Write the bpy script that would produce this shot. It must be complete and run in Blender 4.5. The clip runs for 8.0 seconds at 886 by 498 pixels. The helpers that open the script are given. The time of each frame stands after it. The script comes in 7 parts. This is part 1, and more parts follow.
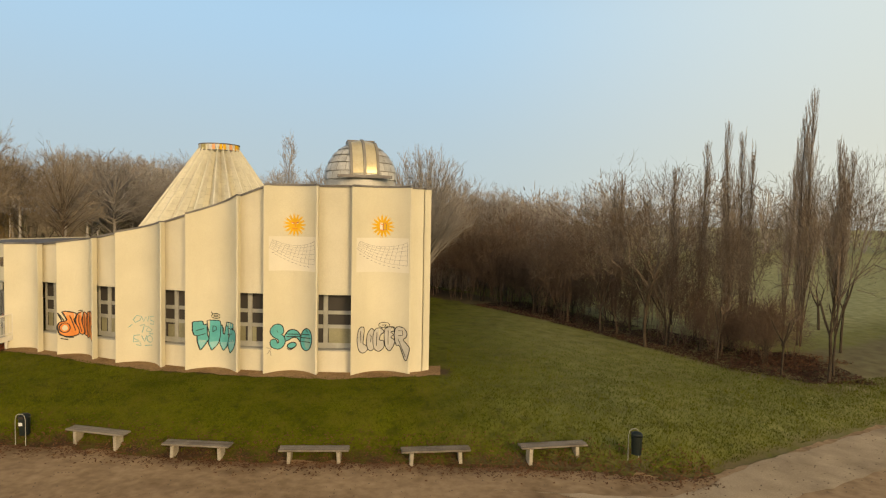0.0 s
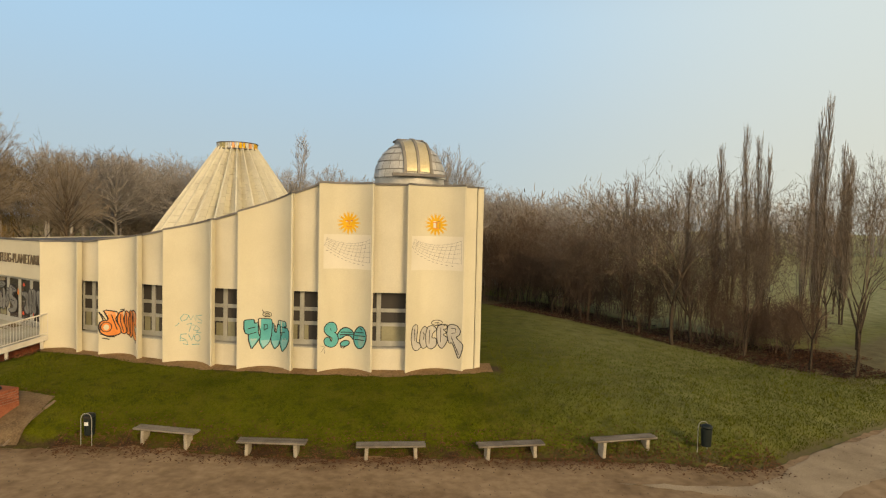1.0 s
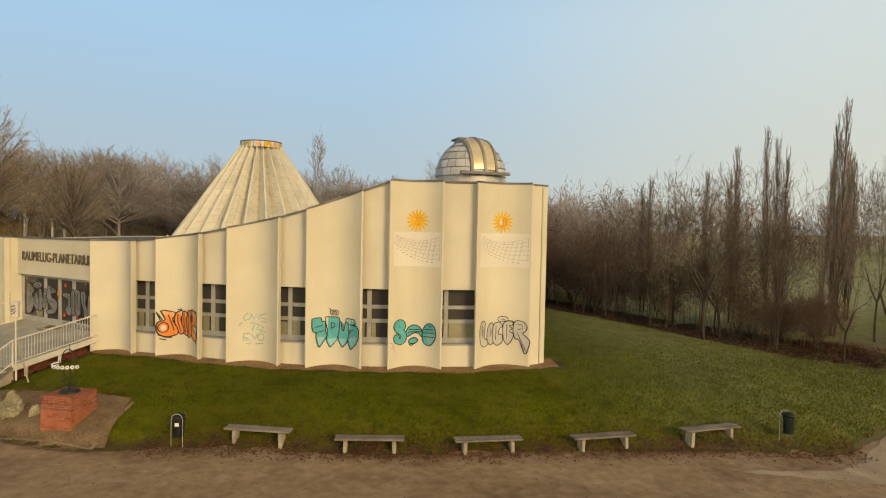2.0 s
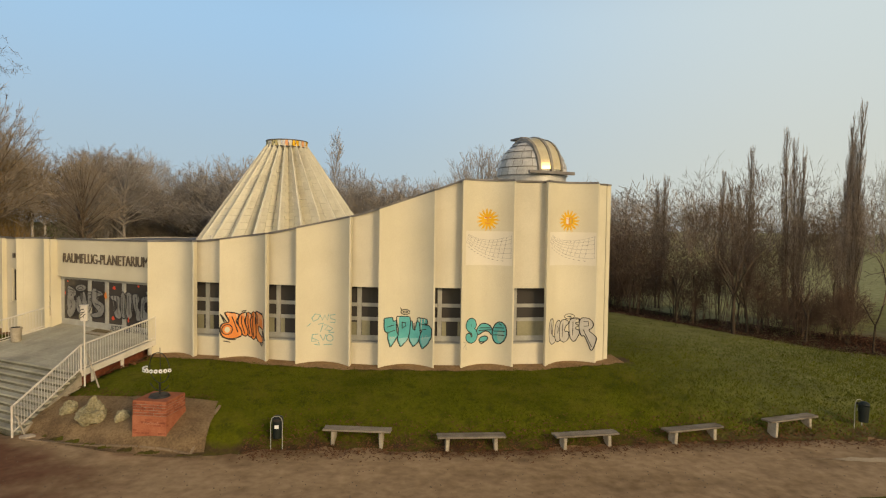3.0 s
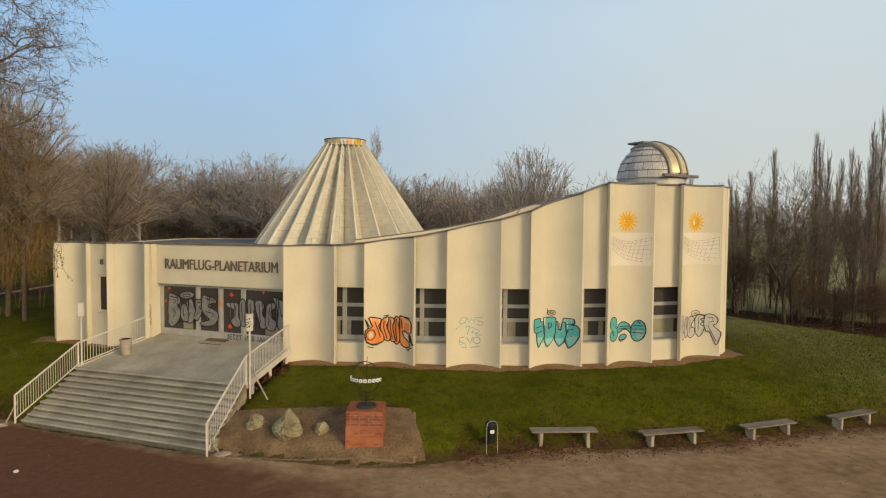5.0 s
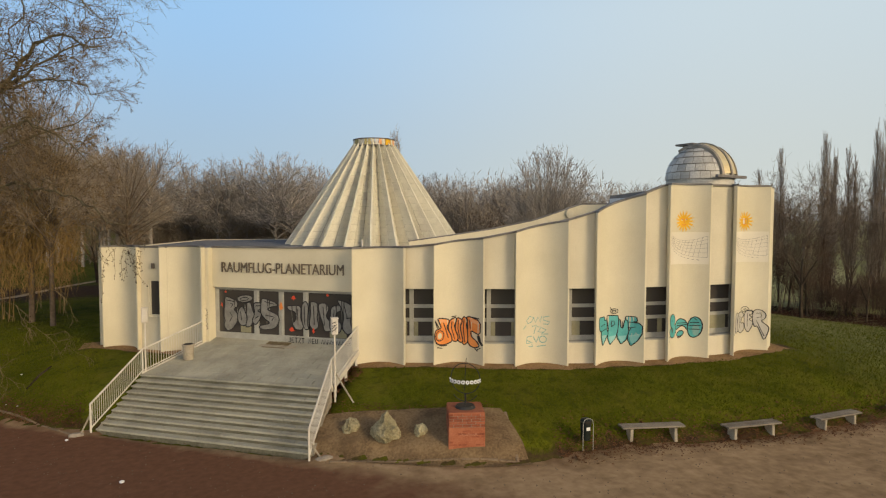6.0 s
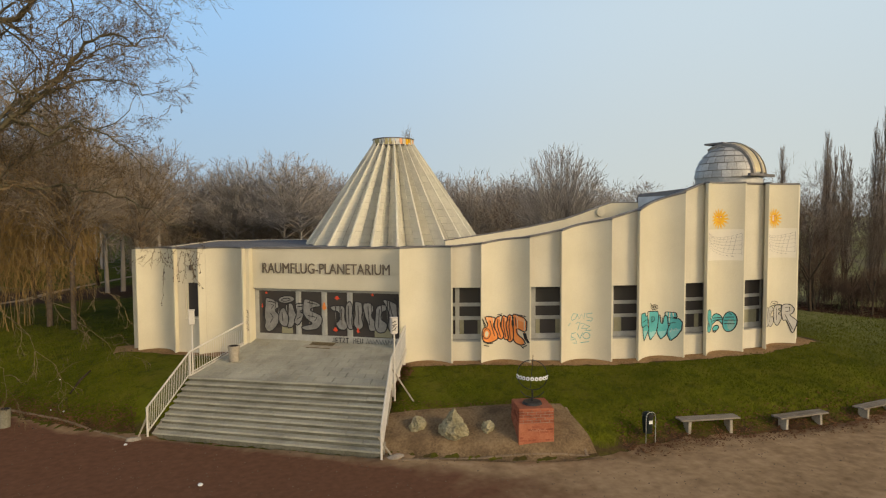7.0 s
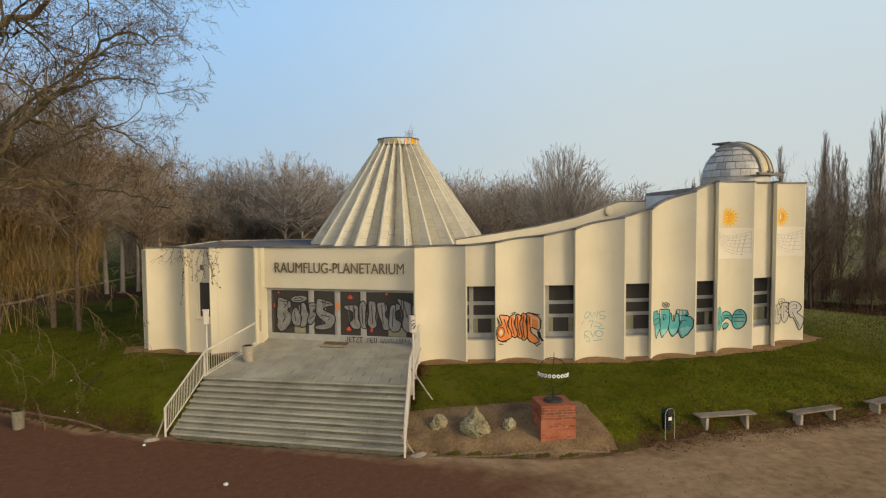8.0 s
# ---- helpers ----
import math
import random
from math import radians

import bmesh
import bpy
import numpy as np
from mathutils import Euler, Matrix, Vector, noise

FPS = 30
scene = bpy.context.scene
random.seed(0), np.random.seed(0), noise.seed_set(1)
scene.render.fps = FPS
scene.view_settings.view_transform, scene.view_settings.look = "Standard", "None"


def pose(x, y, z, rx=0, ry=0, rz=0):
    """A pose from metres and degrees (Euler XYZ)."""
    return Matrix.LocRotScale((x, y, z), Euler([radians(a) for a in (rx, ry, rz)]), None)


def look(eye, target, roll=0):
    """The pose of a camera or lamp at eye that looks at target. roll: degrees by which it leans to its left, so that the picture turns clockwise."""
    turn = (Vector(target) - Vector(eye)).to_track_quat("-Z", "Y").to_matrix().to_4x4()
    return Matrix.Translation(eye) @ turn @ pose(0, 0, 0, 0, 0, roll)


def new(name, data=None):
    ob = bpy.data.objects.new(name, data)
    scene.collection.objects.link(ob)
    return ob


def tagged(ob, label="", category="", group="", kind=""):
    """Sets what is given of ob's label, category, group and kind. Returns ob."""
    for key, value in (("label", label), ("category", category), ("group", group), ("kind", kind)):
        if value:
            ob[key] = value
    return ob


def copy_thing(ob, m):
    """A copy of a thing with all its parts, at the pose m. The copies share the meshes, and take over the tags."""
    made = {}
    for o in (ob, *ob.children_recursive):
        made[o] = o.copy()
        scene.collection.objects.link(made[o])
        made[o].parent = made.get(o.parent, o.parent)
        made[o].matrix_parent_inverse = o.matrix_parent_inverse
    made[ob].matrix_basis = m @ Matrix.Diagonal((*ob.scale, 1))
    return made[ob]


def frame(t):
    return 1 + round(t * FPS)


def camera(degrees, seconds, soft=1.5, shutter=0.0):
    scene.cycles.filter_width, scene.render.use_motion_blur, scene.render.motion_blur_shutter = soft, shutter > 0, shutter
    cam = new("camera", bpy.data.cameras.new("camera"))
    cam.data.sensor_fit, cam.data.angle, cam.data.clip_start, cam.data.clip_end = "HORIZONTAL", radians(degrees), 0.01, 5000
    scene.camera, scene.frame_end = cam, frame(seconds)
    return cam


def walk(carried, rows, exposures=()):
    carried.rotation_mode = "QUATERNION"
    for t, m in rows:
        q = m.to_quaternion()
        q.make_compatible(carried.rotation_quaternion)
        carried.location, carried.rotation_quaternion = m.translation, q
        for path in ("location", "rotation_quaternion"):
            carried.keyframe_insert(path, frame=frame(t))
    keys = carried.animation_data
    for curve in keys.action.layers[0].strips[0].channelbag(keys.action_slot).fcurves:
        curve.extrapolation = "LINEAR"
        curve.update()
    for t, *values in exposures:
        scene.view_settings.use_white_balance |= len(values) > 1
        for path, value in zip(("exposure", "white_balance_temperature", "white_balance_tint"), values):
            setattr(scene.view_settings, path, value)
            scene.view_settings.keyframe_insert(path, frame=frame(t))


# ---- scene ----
cam = camera(71.96, 8.0, soft=1.2)
# seconds, eye x, y, z, yaw, pitch, roll
PATH = [
    (0.0, 0.000, 0.000, 7.272, 0.000, -2.685, -1.027),
    (0.5, -1.402, -0.083, 7.235, -1.172, -2.577, -1.138),
    (1.0, -3.118, -0.163, 7.051, -2.610, -2.379, -1.256),
    (1.5, -5.063, -0.150, 6.908, -4.211, -2.250, -1.234),
    (3.0, -11.067, 0.288, 6.726, -9.130, -2.150, -0.849),
    (3.5, -13.138, 0.598, 6.822, -10.741, -2.285, -0.764),
    (4.0, -15.221, 1.007, 6.871, -12.401, -2.383, -0.630),
    (4.5, -17.348, 1.456, 6.863, -14.298, -2.413, -0.590),
    (6.0, -23.210, 2.870, 7.128, -19.215, -2.916, -0.073),
    (6.5, -24.824, 3.292, 7.113, -20.582, -2.941, 0.126),
    (7.0, -25.888, 3.624, 7.163, -21.555, -3.048, 0.323),
    (7.5, -26.463, 3.799, 7.177, -22.105, -3.090, 0.502),
    (8.0, -26.821, 3.930, 7.108, -22.557, -2.999, 0.424),
]
walk(cam, [(t, pose(x, y, z, 90 + pitch, roll, yaw)) for t, x, y, z, yaw, pitch, roll in PATH], exposures=[(0.0, 0.38, 9600, 13), (3.5, 0.21, 8600, 13), (8.0, 0.24, 7750, 13)])

# ---- light ----
SUN_AZIMUTH, SUN_HEIGHT = 150.0, 18.0  # clockwise from +y, above the horizon
world = bpy.data.worlds.new("sky")
scene.world = world
world.use_nodes = True
wn = world.node_tree
wn.nodes.clear()
sky = wn.nodes.new("ShaderNodeTexSky")
sky.sky_type, sky.sun_disc = "NISHITA", False
sky.sun_elevation, sky.sun_rotation = radians(SUN_HEIGHT), radians(-SUN_AZIMUTH)
sky.air_density, sky.dust_density, sky.ozone_density = 1.0, 1.0, 2.8
bg = wn.nodes.new("ShaderNodeBackground")
bg.inputs["Strength"].default_value = 0.14
wo = wn.nodes.new("ShaderNodeOutputWorld")
wn.links.new(sky.outputs[0], bg.inputs[0])
wn.links.new(bg.outputs[0], wo.inputs[0])

sun = new("sun", bpy.data.lights.new("sun", "SUN"))
sun.data.energy, sun.data.angle, sun.data.color = 2.28, radians(22), (1.0, 0.85, 0.60)
_a, _h = radians(SUN_AZIMUTH), radians(SUN_HEIGHT)
sun.matrix_world = look((60 * math.sin(_a) * math.cos(_h), 60 * math.cos(_a) * math.cos(_h), 60 * math.sin(_h)), (0, 0, 0))


# ---- materials ----
def surface(name, dark, light, scale=3.0, rough=0.85, bump=0.15, fine=40.0, metal=0.0, stains=0.0, stain_colour=(0.12, 0.09, 0.06), streak=False, per_piece=0.0, strength=1.0):
    """A worn surface: two colours mixed by a broad and a fine noise, stains, bump, and a spread from piece to piece."""
    m = bpy.data.materials.new(name)
    m.use_nodes = True
    nt = m.node_tree
    p = nt.nodes["Principled BSDF"]
    geo = nt.nodes.new("ShaderNodeNewGeometry")

    def noise_node(s, detail=6.0, stretch=None):
        n = nt.nodes.new("ShaderNodeTexNoise")
        n.inputs["Scale"].default_value, n.inputs["Detail"].default_value = s, detail
        if stretch:
            mp = nt.nodes.new("ShaderNodeMapping")
            mp.inputs["Scale"].default_value = stretch
            nt.links.new(geo.outputs["Position"], mp.inputs["Vector"])
            nt.links.new(mp.outputs[0], n.inputs["Vector"])
        else:
            nt.links.new(geo.outputs["Position"], n.inputs["Vector"])
        return n.outputs[0]

    def math_node(op, a, b):
        n = nt.nodes.new("ShaderNodeMath")
        n.operation = op
        for i, v in enumerate((a, b)):
            if isinstance(v, (int, float)):
                n.inputs[i].default_value = v
            else:
                nt.links.new(v, n.inputs[i])
        return n.outputs[0]

    def mix(fac, a, b):
        n = nt.nodes.new("ShaderNodeMix")
        n.data_type = "RGBA"
        for sock, v in ((n.inputs[0], fac), (n.inputs[6], a), (n.inputs[7], b)):
            if isinstance(v, tuple):
                sock.default_value = (*v, 1)
            elif isinstance(v, (int, float)):
                sock.default_value = v
            else:
                nt.links.new(v, sock)
        return n.outputs[2]

    broad, small = noise_node(scale), noise_node(fine, 4.0)
    f = math_node("ADD", math_node("MULTIPLY", broad, 2.0), math_node("MULTIPLY", small, 1.5))
    f = math_node("SUBTRACT", f, 1.25)
    if per_piece:
        info = nt.nodes.new("ShaderNodeObjectInfo")
        f = math_node("ADD", f, math_node("MULTIPLY", math_node("SUBTRACT", info.outputs["Random"], 0.5), per_piece))
    cl = nt.nodes.new("ShaderNodeClamp")
    nt.links.new(f, cl.inputs[0])
    col = mix(cl.outputs[0], dark, light)
    if stains:
        st = noise_node(0.9, 8.0, (2.6, 2.6, 0.35) if streak else None)
        ramp = nt.nodes.new("ShaderNodeMapRange")
        ramp.inputs["From Min"].default_value, ramp.inputs["From Max"].default_value = 0.52, 0.75
        ramp.inputs["To Max"].default_value = stains
        nt.links.new(st, ramp.inputs["Value"])
        col = mix(ramp.outputs[0], col, stain_colour)
    nt.links.new(col, p.inputs["Base Color"])
    p.inputs["Roughness"].default_value, p.inputs["Metallic"].default_value = rough, metal
    p.inputs["Specular IOR Level"].default_value = 0.08 if rough > 0.89 else 0.3
    if bump:
        b = nt.nodes.new("ShaderNodeBump")
        b.inputs["Strength"].default_value, b.inputs["Distance"].default_value = strength, bump * 0.1
        nt.links.new(math_node("ADD", broad, small), b.inputs["Height"])
        nt.links.new(b.outputs[0], p.inputs["Normal"])
    return m


def ground_material():
    """Short winter grass with moss, straw and bare soil; the attribute 'bare' tells how worn it is."""
    m = surface("lawn", (0.052, 0.060, 0.003), (0.116, 0.126, 0.008), 0.35, 0.95, 0.5, 12.0)
    nt = m.node_tree
    p = nt.nodes["Principled BSDF"]
    old = p.inputs["Base Color"].links[0].from_socket
    geo = nt.nodes.new("ShaderNodeNewGeometry")
    at = nt.nodes.new("ShaderNodeAttribute")
    at.attribute_name = "bare"
    n1 = nt.nodes.new("ShaderNodeTexNoise")
    n1.inputs["Scale"].default_value, n1.inputs["Detail"].default_value = 1.4, 9.0
    nt.links.new(geo.outputs["Position"], n1.inputs["Vector"])
    n2 = nt.nodes.new("ShaderNodeTexNoise")
    n2.inputs["Scale"].default_value, n2.inputs["Detail"].default_value = 9.0, 5.0
    nt.links.new(geo.outputs["Position"], n2.inputs["Vector"])
    soil = nt.nodes.new("ShaderNodeMix")
    soil.data_type = "RGBA"
    soil.inputs[6].default_value, soil.inputs[7].default_value = (0.036, 0.021, 0.012, 1), (0.096, 0.056, 0.031, 1)
    nt.links.new(n2.outputs[0], soil.inputs[0])
    add = nt.nodes.new("ShaderNodeMath")
    add.operation = "ADD"
    nt.links.new(at.outputs["Fac"], add.inputs[0])
    nt.links.new(n1.outputs[0], add.inputs[1])
    mr = nt.nodes.new("ShaderNodeMapRange")
    mr.inputs["From Min"].default_value, mr.inputs["From Max"].default_value = 0.72, 1.05
    nt.links.new(add.outputs[0], mr.inputs["Value"])
    mx = nt.nodes.new("ShaderNodeMix")
    mx.data_type = "RGBA"
    nt.links.new(mr.outputs[0], mx.inputs[0])
    nt.links.new(old, mx.inputs[6])
    nt.links.new(soil.outputs[2], mx.inputs[7])
    # pale frost-bleached straw in the open grass
    n3 = nt.nodes.new("ShaderNodeTexNoise")
    n3.inputs["Scale"].default_value, n3.inputs["Detail"].default_value, n3.inputs["Roughness"].default_value = 0.9, 10.0, 0.7
    nt.links.new(geo.outputs["Position"], n3.inputs["Vector"])
    mr3 = nt.nodes.new("ShaderNodeMapRange")
    mr3.inputs["From Min"].default_value, mr3.inputs["From Max"].default_value, mr3.inputs["To Max"].default_value = 0.45, 0.72, 0.75
    nt.links.new(n3.outputs[0], mr3.inputs["Value"])
    mx3 = nt.nodes.new("ShaderNodeMix")
    mx3.data_type = "RGBA"
    mx3.inputs[7].default_value = (0.135, 0.116, 0.018, 1)
    nt.links.new(mr3.outputs[0], mx3.inputs[0])
    nt.links.new(old, mx3.inputs[6])
    # darker mossy clumps
    n4 = nt.nodes.new("ShaderNodeTexNoise")
    n4.inputs["Scale"].default_value, n4.inputs["Detail"].default_value = 2.3, 6.0
    nt.links.new(geo.outputs["Position"], n4.inputs["Vector"])
    mr4 = nt.nodes.new("ShaderNodeMapRange")
    mr4.inputs["From Min"].default_value, mr4.inputs["From Max"].default_value, mr4.inputs["To Max"].default_value = 0.52, 0.68, 0.6
    nt.links.new(n4.outputs[0], mr4.inputs["Value"])
    mx4 = nt.nodes.new("ShaderNodeMix")
    mx4.data_type = "RGBA"
    mx4.inputs[7].default_value = (0.030, 0.036, 0.004, 1)
    nt.links.new(mr4.outputs[0], mx4.inputs[0])
    nt.links.new(mx3.outputs[2], mx4.inputs[6])
    nt.links.new(mx4.outputs[2], mx.inputs[6])
    fr = nt.nodes.new("ShaderNodeAttribute")
    fr.attribute_name = "frost"
    f2 = nt.nodes.new("ShaderNodeMath")
    f2.operation = "MULTIPLY"
    nt.links.new(fr.outputs["Fac"], f2.inputs[0])
    nt.links.new(n1.outputs[0], f2.inputs[1])
    mx2 = nt.nodes.new("ShaderNodeMix")
    mx2.data_type = "RGBA"
    mx2.inputs[7].default_value = (0.355, 0.345, 0.170, 1)
    nt.links.new(f2.outputs[0], mx2.inputs[0])
    nt.links.new(mx.outputs[2], mx2.inputs[6])
    nt.links.new(mx2.outputs[2], p.inputs["Base Color"])
    return m


def path_material():
    """Packed earth, reddish where the attribute 'red' says so, with a broken border."""
    m = surface("packed_earth", (0.225, 0.143, 0.074), (0.45, 0.308, 0.178), 0.30, 0.93, 0.18, 3.2, stains=0.5, stain_colour=(0.12, 0.070, 0.036))
    nt = m.node_tree
    p = nt.nodes["Principled BSDF"]
    old = p.inputs["Base Color"].links[0].from_socket
    geo = nt.nodes.new("ShaderNodeNewGeometry")
    at = nt.nodes.new("ShaderNodeAttribute")
    at.attribute_name = "red"
    n1 = nt.nodes.new("ShaderNodeTexNoise")
    n1.inputs["Scale"].default_value, n1.inputs["Detail"].default_value = 1.1, 9.0
    n2 = nt.nodes.new("ShaderNodeTexNoise")
    n2.inputs["Scale"].default_value, n2.inputs["Detail"].default_value = 5.0, 7.0
    for n in (n1, n2):
        nt.links.new(geo.outputs["Position"], n.inputs["Vector"])
    add = nt.nodes.new("ShaderNodeMath")
    nt.links.new(at.outputs["Fac"], add.inputs[0])
    nt.links.new(n1.outputs[0], add.inputs[1])
    mr = nt.nodes.new("ShaderNodeMapRange")
    mr.inputs["From Min"].default_value, mr.inputs["From Max"].default_value = 0.75, 1.25
    nt.links.new(add.outputs[0], mr.inputs["Value"])
    red = nt.nodes.new("ShaderNodeMix")
    red.data_type = "RGBA"
    red.inputs[6].default_value, red.inputs[7].default_value = (0.105, 0.046, 0.024, 1), (0.215, 0.106, 0.060, 1)
    nt.links.new(n2.outputs[0], red.inputs[0])
    mx = nt.nodes.new("ShaderNodeMix")
    mx.data_type = "RGBA"
    nt.links.new(mr.outputs[0], mx.inputs[0])
    nt.links.new(old, mx.inputs[6])
    nt.links.new(red.outputs[2], mx.inputs[7])
    nt.links.new(mx.outputs[2], p.inputs["Base Color"])
    return m


def haze_material():
    """Glowing backdrop painted as morning haze and sky: grey-blue below, bluer higher up, paler towards the sunny east.
    """
    m = bpy.data.materials.new("painted_haze_glow")
    m.use_nodes = True
    nt = m.node_tree
    nt.nodes.clear()
    geo = nt.nodes.new("ShaderNodeNewGeometry")
    xyz = nt.nodes.new("ShaderNodeSeparateXYZ")
    nt.links.new(geo.outputs["Position"], xyz.inputs[0])

    def span(sock, a, b, lo, hi):
        r = nt.nodes.new("ShaderNodeMapRange")
        r.interpolation_type = "SMOOTHSTEP"
        for n, v in (("From Min", a), ("From Max", b), ("To Min", lo), ("To Max", hi)):
            r.inputs[n].default_value = v
        nt.links.new(sock, r.inputs["Value"])
        return r.outputs[0]

    def blend(fac, one, two):
        n = nt.nodes.new("ShaderNodeMix")
        n.data_type = "RGBA"
        nt.links.new(fac, n.inputs[0])
        for sock, v in ((n.inputs[6], one), (n.inputs[7], two)):
            if isinstance(v, tuple):
                sock.default_value = (*v, 1)
            else:
                nt.links.new(v, sock)
        return n.outputs[2]

    east = span(xyz.outputs["X"], -200, 1500, 0.0, 1.0)
    low = blend(east, (0.290, 0.452, 0.655), (0.448, 0.551, 0.627))
    high = blend(east, (0.252, 0.515, 0.895), (0.452, 0.614, 0.769))
    glow = nt.nodes.new("ShaderNodeEmission")
    nt.links.new(blend(span(xyz.outputs["Z"], 60, 720, 0.0, 1.0), low, high), glow.inputs["Color"])
    clear = nt.nodes.new("ShaderNodeBsdfTransparent")
    mx = nt.nodes.new("ShaderNodeMixShader")
    # the added glow stands high to the north, low southwards to let the sun through
    north = span(xyz.outputs["Y"], -500, 500, 0.0, 1.0)
    fac = nt.nodes.new("ShaderNodeMix")
    nt.links.new(north, fac.inputs[0])
    nt.links.new(span(xyz.outputs["Z"], 110, 430, 0.93, 0.0), fac.inputs[2])
    nt.links.new(span(xyz.outputs["Z"], 620, 1200, 0.95, 0.0), fac.inputs[3])
    nt.links.new(fac.outputs[0], mx.inputs[0])
    nt.links.new(clear.outputs[0], mx.inputs[1])
    nt.links.new(glow.outputs[0], mx.inputs[2])
    o = nt.nodes.new("ShaderNodeOutputMaterial")
    nt.links.new(mx.outputs[0], o.inputs["Surface"])
    return m


